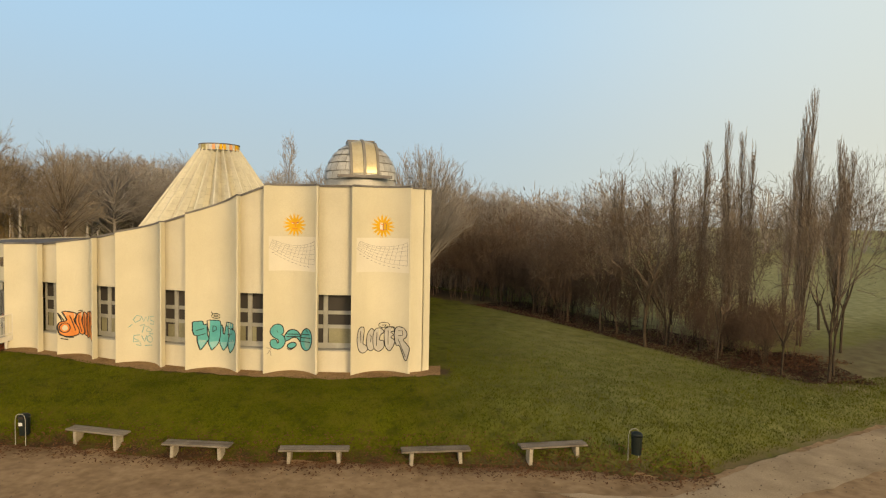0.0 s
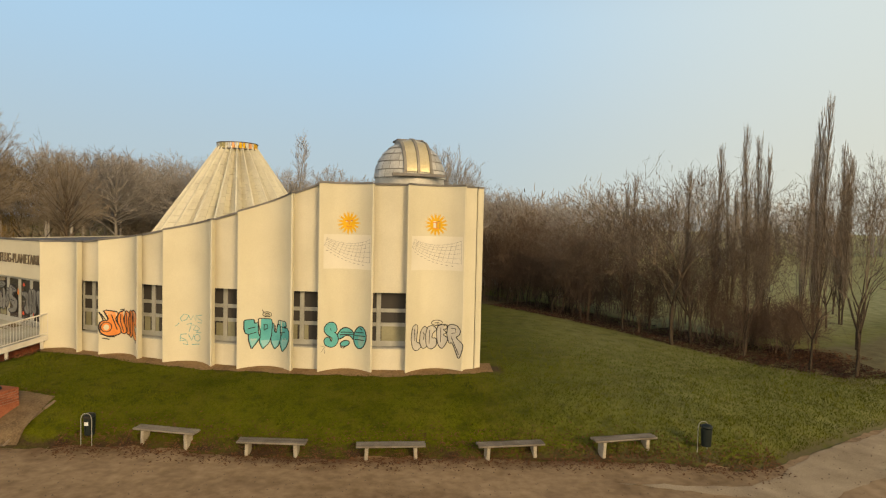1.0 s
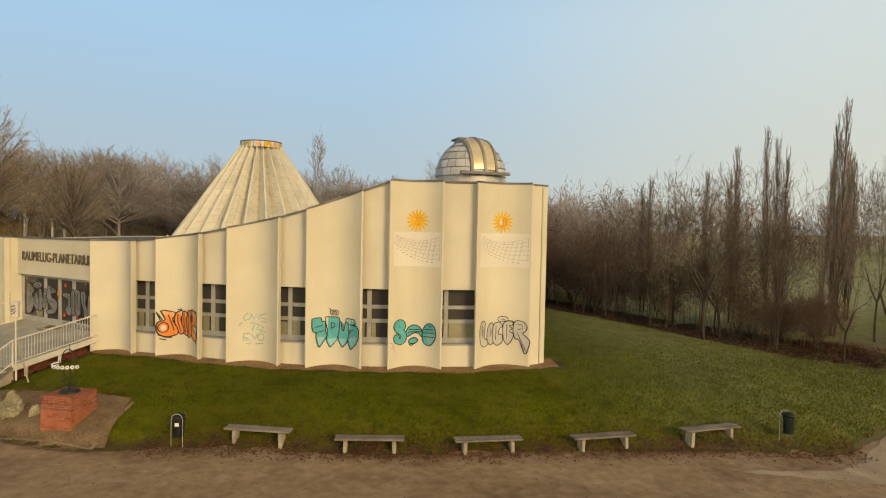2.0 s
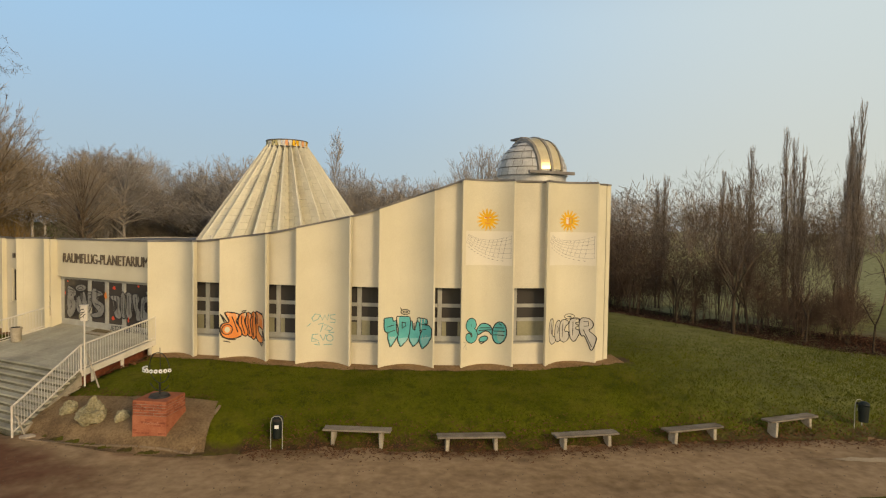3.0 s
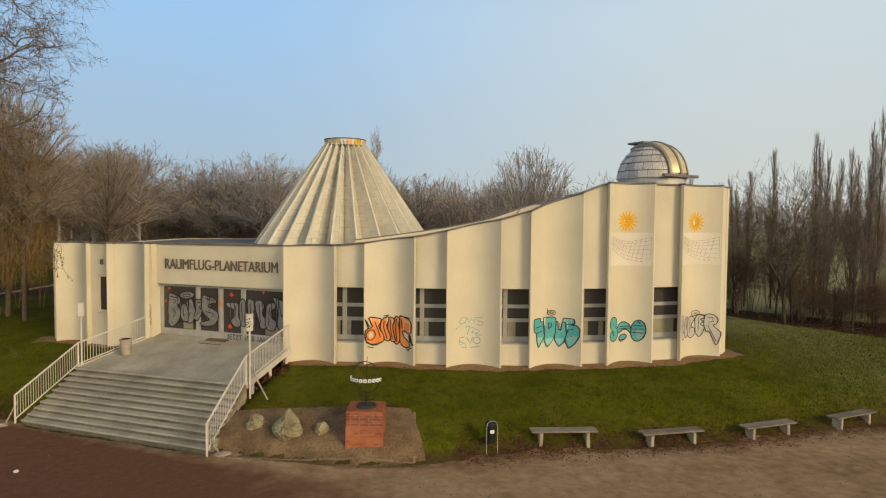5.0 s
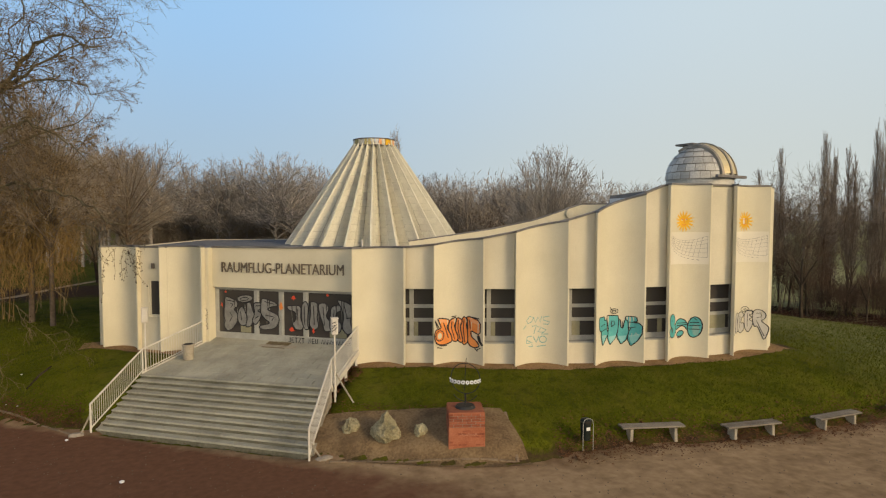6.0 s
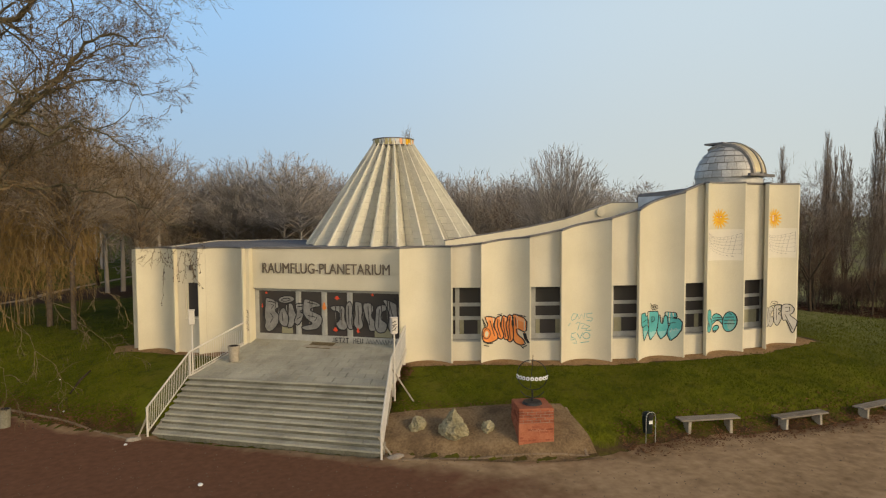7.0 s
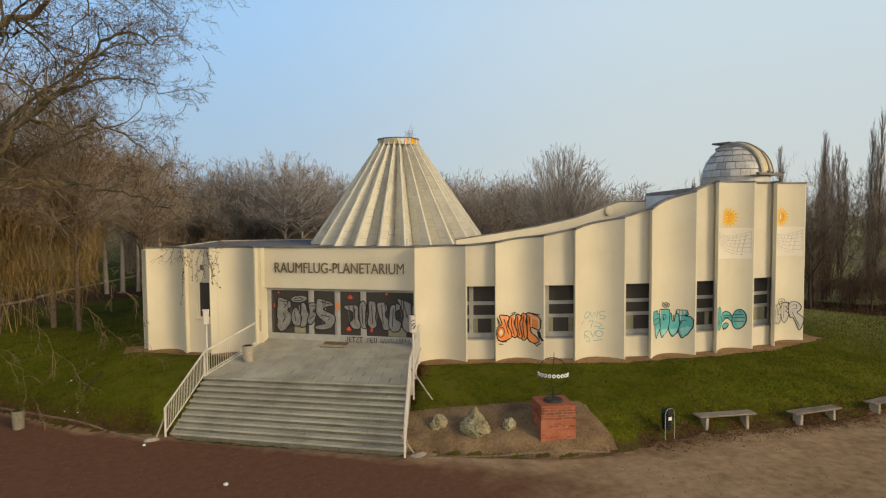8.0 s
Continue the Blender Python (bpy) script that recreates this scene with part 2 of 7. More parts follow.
MAT = {
    "haze": haze_material(),
    "lawn": ground_material(),
    "path": path_material(),
    "gravel": surface("pale_gravel", (0.32, 0.235, 0.143), (0.53, 0.405, 0.262), 0.8, 0.95, 0.25, 30.0, stains=0.4, stain_colour=(0.12, 0.08, 0.05)),
    "soil": surface("bare_soil", (0.175, 0.102, 0.050), (0.38, 0.240, 0.124), 0.9, 0.95, 0.6, 12.0, stains=0.5, stain_colour=(0.06, 0.035, 0.02)),
    "plaster": surface("cream_plaster", (0.560, 0.505, 0.362), (0.665, 0.605, 0.447), 0.5, 0.85, 0.03, 30.0, stains=0.10, stain_colour=(0.42, 0.34, 0.24), streak=True),
    "plaster_inner": surface("cream_plaster_set_back", (0.540, 0.490, 0.362), (0.645, 0.588, 0.452), 0.6, 0.85, 0.03, 30.0, stains=0.14, stain_colour=(0.38, 0.30, 0.20), streak=True),
    "flashing": surface("weathered_zinc_flashing", (0.10, 0.09, 0.085), (0.23, 0.215, 0.20), 1.6, 0.6, 0.05, 30.0, stains=0.4, metal=0.2),
    "roof_felt": surface("grey_roofing_felt", (0.14, 0.14, 0.14), (0.27, 0.265, 0.26), 0.9, 0.9, 0.1, 20.0, stains=0.5, stain_colour=(0.05, 0.05, 0.045)),
    "zinc": surface("pale_zinc_sheet", (0.50, 0.55, 0.57), (0.66, 0.70, 0.72), 1.5, 0.5, 0.03, 20.0, metal=0.1, stains=0.25, stain_colour=(0.18, 0.18, 0.17)),
    "shingle": surface("pale_cement_shingle", (0.50, 0.465, 0.365), (0.74, 0.70, 0.555), 0.9, 0.8, 0.06, 25.0, stains=0.35, stain_colour=(0.22, 0.21, 0.14), per_piece=0.25),
    "ridge_strip_pale": surface("pale_added_ridge_strip", (0.56, 0.525, 0.41), (0.74, 0.70, 0.56), 1.2, 0.8, 0.05, 25.0, stains=0.2, stain_colour=(0.3, 0.28, 0.2)),
    "shingle_edge": surface("dirty_shingle_joint", (0.26, 0.245, 0.19), (0.40, 0.375, 0.295), 2.0, 0.9, 0.05),
    "aluminium": surface("dull_aluminium_sheet", (0.40, 0.385, 0.34), (0.62, 0.595, 0.53), 1.3, 0.45, 0.02, 18.0, metal=0.15, stains=0.35, stain_colour=(0.10, 0.095, 0.08), per_piece=0.9),
    # the shutter's gold reflection is put into its base colour
    "gold_glint_metal": surface("gold_reflection_on_aluminium", (0.70, 0.56, 0.30), (0.86, 0.74, 0.48), 2.0, 0.3, 0.01, 20.0, metal=0.45),
    "dark_metal": surface("brown_grey_metal", (0.10, 0.08, 0.065), (0.20, 0.165, 0.13), 3.0, 0.55, 0.02, 30.0, metal=0.5),
    "rib_metal": surface("dull_grey_brown_metal", (0.21, 0.185, 0.15), (0.34, 0.305, 0.25), 3.0, 0.5, 0.02, 30.0, metal=0.2),
    "frame": surface("grey_painted_window_frame", (0.29, 0.285, 0.25), (0.41, 0.40, 0.35), 3.0, 0.6, 0.02),
    "concrete": surface("grey_concrete", (0.295, 0.277, 0.210), (0.470, 0.447, 0.346), 0.8, 0.88, 0.08, 20.0, stains=0.45, stain_colour=(0.16, 0.15, 0.12), per_piece=0.22),
    "concrete_joint": surface("mossy_joint_bed", (0.11, 0.105, 0.08), (0.21, 0.20, 0.155), 2.0, 0.95, 0.1),
    "white_paint": surface("white_painted_steel", (0.53, 0.49, 0.42), (0.68, 0.635, 0.555), 2.0, 0.5, 0.02, stains=0.25, stain_colour=(0.35, 0.27, 0.18)),
    # moss stains, on a tone darkened for the shadow line under each nosing
    "riser": surface("shadow_toned_mossy_riser", (0.108, 0.102, 0.070), (0.23, 0.215, 0.16), 1.2, 0.92, 0.1, 14.0, stains=0.5, stain_colour=(0.05, 0.055, 0.03)),
    "kerb": surface("worn_tan_edging", (0.14, 0.10, 0.065), (0.26, 0.19, 0.125), 2.0, 0.92, 0.1, 20.0, per_piece=0.5),
    "terracotta": surface("red_slurry_on_brick", (0.28, 0.088, 0.046), (0.43, 0.160, 0.090), 2.6, 0.9, 0.15, 30.0, stains=0.35, stain_colour=(0.16, 0.055, 0.034)),
    "chalk_smear": surface("faded_chalk", (0.40, 0.185, 0.12), (0.50, 0.26, 0.18), 5.0, 0.9, 0.0),
    "bed_soil": surface("trodden_bed_soil", (0.118, 0.076, 0.040), (0.275, 0.188, 0.104), 1.1, 0.95, 0.5, 14.0, stains=0.6, stain_colour=(0.06, 0.036, 0.02)),
    "brick": surface("red_brick", (0.20, 0.060, 0.034), (0.40, 0.135, 0.075), 6.0, 0.9, 0.06, 50.0, per_piece=0.8),
    "mortar": surface("grey_mortar", (0.24, 0.20, 0.16), (0.36, 0.31, 0.25), 8.0, 0.95, 0.05),
    "rock": surface("pale_lichened_rock", (0.17, 0.145, 0.082), (0.46, 0.405, 0.25), 2.2, 0.95, 0.8, 14.0, stains=0.5, stain_colour=(0.09, 0.085, 0.05)),
    "iron": surface("dark_wrought_iron", (0.022, 0.022, 0.022), (0.06, 0.058, 0.055), 5.0, 0.55, 0.03, metal=0.6),
    "white_enamel": surface("white_enamel", (0.66, 0.66, 0.64), (0.80, 0.80, 0.78), 5.0, 0.4, 0.01),
    "bench_wood": surface("silvery_weathered_wood", (0.13, 0.106, 0.079), (0.27, 0.232, 0.182), 2.2, 0.85, 0.1, 35.0, stains=0.35, stain_colour=(0.08, 0.065, 0.045), per_piece=0.4),
    "bench_leg": surface("worn_concrete_leg", (0.24, 0.205, 0.155), (0.42, 0.37, 0.285), 3.0, 0.9, 0.08, 25.0),
    "bin": surface("dark_green_painted_steel", (0.005, 0.009, 0.008), (0.012, 0.019, 0.016), 4.0, 0.5, 0.02),
    "bark": surface("grey_brown_bark", (0.036, 0.026, 0.018), (0.088, 0.066, 0.046), 2.0, 0.95, 0.4, 16.0),
    "twigs": surface("brown_winter_twigs", (0.095, 0.070, 0.050), (0.190, 0.143, 0.104), 0.5, 0.95, 0.0, 6.0),
    "droop_twigs": surface("brown_drooping_twigs", (0.100, 0.070, 0.039), (0.205, 0.145, 0.084), 0.5, 0.95, 0.0, 6.0),
    # poplars: morning haze is put into the twig colour as a paler grey
    "poplar_twigs": surface("haze_paled_poplar_twigs", (0.185, 0.154, 0.128), (0.33, 0.278, 0.232), 0.5, 0.95, 0.0, 6.0),
    "pale_bark": surface("pale_plane_bark", (0.075, 0.063, 0.037), (0.17, 0.145, 0.09), 2.0, 0.95, 0.3, 16.0),
    # distance haze is put into these three wood colours by lightening them
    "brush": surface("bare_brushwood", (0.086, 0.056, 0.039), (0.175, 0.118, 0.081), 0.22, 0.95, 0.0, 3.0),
    "hazed_brush": surface("haze_paled_far_woods", (0.225, 0.201, 0.180), (0.378, 0.342, 0.308), 0.10, 0.95, 0.0, 1.5),
    "thicket": surface("haze_lightened_thicket", (0.205, 0.166, 0.126), (0.352, 0.290, 0.224), 0.12, 0.95, 0.0, 1.5),
    "pale_twigs": surface("pale_hanging_twigs", (0.120, 0.088, 0.045), (0.245, 0.185, 0.100), 0.6, 0.95, 0.0, 6.0),
    "willow": surface("golden_brown_willow_twigs", (0.155, 0.098, 0.036), (0.31, 0.20, 0.082), 0.6, 0.95, 0.0, 6.0),
    "litter": surface("fallen_leaves", (0.085, 0.040, 0.020), (0.20, 0.095, 0.045), 1.5, 0.95, 0.0, 9.0),
    "wood_litter": surface("dark_brown_leaves", (0.036, 0.019, 0.012), (0.098, 0.046, 0.026), 0.6, 0.95, 0.0, 9.0),
    "mat": surface("worn_coir_mat", (0.115, 0.085, 0.045), (0.235, 0.180, 0.100), 5.0, 0.95, 0.4, 60.0, stains=0.4),
    "grass": surface("grass_blades", (0.050, 0.062, 0.003), (0.112, 0.120, 0.010), 0.45, 0.95, 0.0, 7.0),
    "black_paint": surface("black_spray_paint", (0.010, 0.010, 0.011), (0.030, 0.029, 0.028), 4.0, 0.6, 0.0),
    "orange_paint": surface("orange_spray_paint", (0.62, 0.17, 0.035), (0.82, 0.30, 0.085), 1.6, 0.6, 0.0),
    "chalk_orange": surface("pale_orange_spray_paint", (0.72, 0.32, 0.14), (0.82, 0.42, 0.20), 3.0, 0.6, 0.0),
    "teal_paint": surface("teal_spray_paint", (0.045, 0.30, 0.30), (0.10, 0.46, 0.44), 1.4, 0.6, 0.0),
    "dull_teal_paint": surface("dull_teal_spray_paint", (0.13, 0.32, 0.30), (0.26, 0.44, 0.38), 1.4, 0.6, 0.0),
    "pale_teal_paint": surface("pale_teal_spray_paint", (0.16, 0.44, 0.43), (0.28, 0.56, 0.54), 1.4, 0.6, 0.0),
    "silver_paint": surface("silver_spray_paint", (0.17, 0.164, 0.150), (0.29, 0.28, 0.255), 5.0, 0.5, 0.0, metal=0.2),
    "chalk_paint": surface("chalky_white_spray_paint", (0.42, 0.39, 0.33), (0.56, 0.53, 0.46), 2.0, 0.7, 0.0),
    "yellow_paint": surface("sun_yellow_paint", (0.64, 0.335, 0.014), (0.76, 0.42, 0.030), 3.0, 0.7, 0.0),
    "chalk_ochre": surface("faded_ochre_paint", (0.36, 0.30, 0.13), (0.52, 0.44, 0.22), 3.0, 0.7, 0.0),
    "dial_white": surface("white_dial_paint", (0.64, 0.59, 0.475), (0.72, 0.665, 0.55), 1.0, 0.8, 0.0),
    "dial_line": surface("grey_dial_lines", (0.20, 0.185, 0.155), (0.30, 0.275, 0.23), 4.0, 0.8, 0.0),
    "red_paint": surface("red_spray_paint", (0.50, 0.04, 0.02), (0.65, 0.08, 0.03), 3.0, 0.6, 0.0),
    "letter": surface("brown_bronze_letters", (0.13, 0.10, 0.07), (0.22, 0.17, 0.12), 4.0, 0.55, 0.0, metal=0.3),
    "interior": surface("opening_shade_dark", (0.030, 0.026, 0.022), (0.06, 0.052, 0.045), 1.0, 0.95, 0.0),
    "poster": surface("pale_paper_in_window", (0.21, 0.195, 0.125), (0.31, 0.29, 0.19), 2.0, 0.9, 0.0),
}
glass = bpy.data.materials.new("window_glass")
glass.use_nodes = True
_p = glass.node_tree.nodes["Principled BSDF"]
_p.inputs["Base Color"].default_value = (0.062, 0.055, 0.050, 1)
_p.inputs["Roughness"].default_value, _p.inputs["IOR"].default_value = 0.08, 1.5
MAT["glass"] = glass


# ---- mesh helpers ----
def mesh_of(name, verts, faces, material, smooth=False):
    me = bpy.data.meshes.new(name)
    me.from_pydata([tuple(v) for v in verts], [], [tuple(f) for f in faces])
    me.materials.append(MAT[material])
    if smooth:
        me.polygons.foreach_set("use_smooth", [True] * len(me.polygons))
    me.update()
    return me


def quads_mesh(name, verts, quads, material, smooth=False):
    """A mesh from arrays, for large ones."""
    verts, quads = np.asarray(verts, np.float32), np.asarray(quads, np.int32)
    n, k = quads.shape
    me = bpy.data.meshes.new(name)
    me.vertices.add(len(verts))
    me.vertices.foreach_set("co", verts.ravel())
    me.loops.add(n * k)
    me.loops.foreach_set("vertex_index", quads.ravel())
    me.polygons.add(n)
    me.polygons.foreach_set("loop_start", np.arange(0, n * k, k, dtype=np.int32))
    me.polygons.foreach_set("loop_total", np.full(n, k, np.int32))
    if smooth:
        me.polygons.foreach_set("use_smooth", np.ones(n, bool))
    me.materials.append(MAT[material])
    me.update(calc_edges=True)
    me.validate()
    return me


def thing(name, label, category, group="", at=None, kind=""):
    ob = new(name)
    ob.empty_display_size = 0.2
    if at is not None:
        ob.matrix_world = at
    return tagged(ob, label, category, group, kind)


def part(name, me, parent, label=""):
    """Links a mesh, or a bmesh with its material, as one mesh object under a thing or a part."""
    ob = new(name, me)
    ob.parent = parent
    return tagged(ob, label)


def bm_mesh(name, bm, material, smooth=False):
    me = bpy.data.meshes.new(name)
    bm.normal_update()
    bm.to_mesh(me)
    bm.free()
    me.materials.append(MAT[material])
    if smooth:
        me.polygons.foreach_set("use_smooth", [True] * len(me.polygons))
    return me


def box_bm(sx, sy, sz, centre=(0, 0, 0), bevel=0.0, bm=None, turn=None):
    """A box of full sizes round a centre, with bevelled edges, added to bm or new."""
    own = bmesh.new()
    bmesh.ops.create_cube(own, size=1.0)
    for v in own.verts:
        v.co = Vector((v.co.x * sx, v.co.y * sy, v.co.z * sz))
    if bevel:
        bmesh.ops.bevel(own, geom=own.edges[:], offset=bevel, segments=1, affect="EDGES")
    m = Matrix.Translation(centre) @ (turn.to_4x4() if turn else Matrix())
    bmesh.ops.transform(own, matrix=m, verts=own.verts)
    if bm is None:
        return own
    tmp = bpy.data.meshes.new("tmp")
    own.to_mesh(tmp)
    own.free()
    bm.from_mesh(tmp)
    bpy.data.meshes.remove(tmp)
    return bm


def tube_arrays(segs, sides=4):
    """Vertices and quads of tapered tubes. segs: rows of p0, p1, r0, r1."""
    s = np.asarray(segs, float)
    p0, p1, r0, r1 = s[:, 0:3], s[:, 3:6], s[:, 6], s[:, 7]
    d = p1 - p0
    d /= np.linalg.norm(d, axis=1, keepdims=True) + 1e-9
    ref = np.where(np.abs(d[:, 2:3]) > 0.9, [[1.0, 0, 0]], [[0, 0, 1.0]])
    u = np.cross(d, ref)
    u /= np.linalg.norm(u, axis=1, keepdims=True) + 1e-9
    w = np.cross(d, u)
    a = np.arange(sides) * 2 * np.pi / sides
    ring = u[:, None, :] * np.cos(a)[None, :, None] + w[:, None, :] * np.sin(a)[None, :, None]
    v = np.concatenate([p0[:, None] + ring * r0[:, None, None], p1[:, None] + ring * r1[:, None, None]], 1)
    n, i = len(s), np.arange(sides)
    q = np.stack([i, (i + 1) % sides, (i + 1) % sides + sides, i + sides], 1)
    return v.reshape(-1, 3), (q[None] + (np.arange(n) * 2 * sides)[:, None, None]).reshape(-1, 4)


def rod(name, a, b, r, material, parent=None, sides=6, label=""):
    v, q = tube_arrays([[*a, *b, r, r]], sides)
    me = mesh_of(name, v, q.tolist() + [list(range(sides))[::-1], list(range(sides, 2 * sides))], material)
    return part(name, me, parent, label) if parent else new(name, me)


def bar_path(name, pts, r, material, parent, sides=6, label=""):
    segs = [[*a, *b, r, r] for a, b in zip(pts, pts[1:])]
    v, q = tube_arrays(segs, sides)
    return part(name, mesh_of(name, v, q.tolist(), material, True), parent, label)


def lerp(a, b, t):
    return tuple(x + (y - x) * t for x, y in zip(a, b))


def smooth_step(t):
    t = np.clip(t, 0, 1)
    return t * t * (3 - 2 * t)


# ---- lie of the land ----
EDGE_X = np.array([-120, -45, -34, -30.2, -27.8, -20.9, -17.2, -15.4, -12, -8, -5, -1, 3, 5.4, 6.9, 11, 16.4, 30, 130])
EDGE_Y = np.array([120, 44, 32, 27.6, 26.3, 21.0, 19.0, 18.5, 18.75, 18.05, 17.8, 17.9, 17.75, 17.45, 16.85, 19.3, 22.2, 28.5, 75])


def edge_y(x):
    """The line along which the path meets the lawn."""
    x = np.asarray(x, float)
    return sum(np.interp(x + k, EDGE_X, EDGE_Y) for k in (-0.8, -0.4, 0, 0.4, 0.8)) / 5


def ground_z(x, y):
    x, y = np.asarray(x, float), np.asarray(y, float)
    slope = (edge_y(x + 0.5) - edge_y(x - 0.5))
    d = np.maximum((y - edge_y(x)) / np.sqrt(1 + slope**2), 0)
    top = 1.5 - 0.75 * smooth_step((x - 2) / 12) - 0.25 * smooth_step((-x - 27) / 10)
    z = top * (1 - np.exp(-d / 2.2)) - 0.15 * smooth_step((-x - 21) / 8) * np.exp(-d / 2)
    # dug out under the entrance steps and terrace
    ax, ay = (x + 21.05) * -0.796 + (y - 20.92) * 0.605, (x + 21.05) * 0.605 + (y - 20.92) * 0.796
    inside = smooth_step((ax - 0.23 * ay - 0.05) / 0.3) * smooth_step((np.minimum(8.25 + 0.15 * ay, 9.0 - 0.16 * ay) - ax) / 0.3) * smooth_step((ay + 0.1) / 0.3) * smooth_step((7.6 - ay) / 0.3)
    return z * (1 - inside) - 0.35 * inside


# ---- ground ----
def land(name, xs, ys, material, lift=0.0, keep=None, fade=True):
    """A sheet over the lie of the land; xs, ys: grid lines."""
    gx, gy = np.meshgrid(xs, ys)
    gz = ground_z(gx, gy) + lift
    r = np.random.RandomState(3)
    gz += (r.rand(*gz.shape) - 0.5) * 0.02 * (lift == 0)
    v = np.stack([gx, gy, gz], -1).reshape(-1, 3)
    nx, ny = len(xs), len(ys)
    i = (np.arange(ny - 1)[:, None] * nx + np.arange(nx - 1)[None]).ravel()
    q = np.stack([i, i + 1, i + 1 + nx, i + nx], 1)
    if keep is not None:
        c = v[q].mean(1)
        q = q[keep(c[:, 0], c[:, 1])]
    return quads_mesh(name, v, q, material, True)


def spaced(*runs):
    """Grid lines: start, then pairs of end and step."""
    out = [runs[0]]
    for end, step in zip(runs[1::2], runs[2::2]):
        n = max(1, round((end - out[-1]) / step))
        out += list(np.linspace(out[-1], end, n + 1)[1:])
    return np.array(out)


GX = spaced(-2500, -400, 300, -120, 40, -60, 6, -36, 0.6, 22, 0.3, 60, 3, 130, 10, 400, 60, 2500, 400)
GY = spaced(-900, -100, 200, 6, 10, 13, 1, 34, 0.3, 60, 1.0, 130, 6, 400, 40, 3000, 400)
lawn_me = land("ground", GX, GY, "lawn")
co = np.empty(len(lawn_me.vertices) * 3, np.float32)
lawn_me.vertices.foreach_get("co", co)
co = co.reshape(-1, 3)
BUILDING_LINE = np.array([(-29, 33.7), (-26, 31.5), (-24, 30.1), (-18.7, 26.3), (-15.7, 25.2), (-12.8, 24.2), (-9.7, 23.4), (-6.6, 23.0), (-3.4, 23.0), (-0.4, 23.45)])


def wall_y(x):
    return np.interp(x, BUILDING_LINE[:, 0], BUILDING_LINE[:, 1])


dist_edge = co[:, 1] - edge_y(co[:, 0])
bare = np.clip(0.55 - np.abs(dist_edge - 0.1) / 1.3, 0, 1)
in_x = (co[:, 0] > -29.5) & (co[:, 0] < 0.6)
bare = np.maximum(bare, np.where(in_x, np.clip(0.75 - np.abs(co[:, 1] - wall_y(co[:, 0]) - 0.1) / 1.3, 0, 1), 0))
# trodden earth and leaves under the wood's edge
WOOD_EDGE = np.array([(-40, 60), (-1, 46.0), (4.4, 39.5), (8.7, 34.5), (11.5, 30.0), (13.2, 27.0), (16, 24.6), (22, 27), (40, 40), (120, 110)])
wood_d = co[:, 1] - np.interp(co[:, 0], WOOD_EDGE[:, 0], WOOD_EDGE[:, 1])
bare = np.maximum(bare, np.where(co[:, 0] > -2, np.clip(0.42 + wood_d / 3.0, 0, 0.8) * np.clip((7 - wood_d) / 2, 0, 1), 0))
bare = np.maximum(bare, np.clip((co[:, 1] - 50) / 8, 0, 0.7) * (co[:, 1] < 64) * (co[:, 0] < 5))
at = lawn_me.attributes.new("bare", "FLOAT", "POINT")
at.data.foreach_set("value", bare.astype(np.float32))
frost = 1.05 * np.clip((co[:, 0] + 1) / 11, 0, 0.62) * np.clip((co[:, 1] - 15) / 6, 0, 1) 
# the open meadow beyond the wood is paler: frost, with mist put into its colour
frost = np.maximum(frost, 1.5 * np.clip((co[:, 0] - 6) / 5, 0, 1) * np.clip((wood_d - 6) / 5, 0, 1))
at = lawn_me.attributes.new("frost", "FLOAT", "POINT")
at.data.foreach_set("value", np.clip(frost, 0, 1.9).astype(np.float32))
tagged(new("ground", lawn_me), "mossy winter lawn rising gently to the building", "lawn", kind="structure")


def strip_between(name, x0, x1, n, low, high, material, rows=10, lift=0.012, ragged=0.12, seed=1, rise=None):
    """A sheet that lies on the land between two lines y = low(x), y = high(x), with ragged edges."""
    r = np.random.RandomState(seed)
    xs = np.linspace(x0, x1, n)
    wob = lambda s: sum(np.sin(xs * f + r.rand() * 9) * a for f, a in ((0.7, 0.5), (1.9, 0.35), (4.3, 0.25), (9.1, 0.2))) * s
    a, b = low(xs) + wob(ragged), high(xs) + wob(ragged)
    t = np.linspace(0, 1, rows)[:, None]
    gy = a[None] * (1 - t) + b[None] * t
    gx = np.repeat(xs[None], rows, 0)
    gz = ground_z(gx, gy) + lift
    if rise is not None:
        gz = gz + rise(gx, gy)
    v = np.stack([gx, gy, gz], -1).reshape(-1, 3)
    i = (np.arange(rows - 1)[:, None] * n + np.arange(n - 1)[None]).ravel()
    return quads_mesh(name, v, np.stack([i, i + 1, i + 1 + n, i + n], 1), material, True)


def path_near(x):
    return edge_y(x) - 4.1 - 6.5 * smooth_step((-x - 2) / 14) - 1.2 * smooth_step((x - 4) / 5)


path_me = strip_between("path", -75, 75, 500, path_near, lambda x: edge_y(x) - 0.05, "path", 24, 0.014, 0.16, 2)
co = np.empty(len(path_me.vertices) * 3, np.float32)
path_me.vertices.foreach_get("co", co)
co = co.reshape(-1, 3)
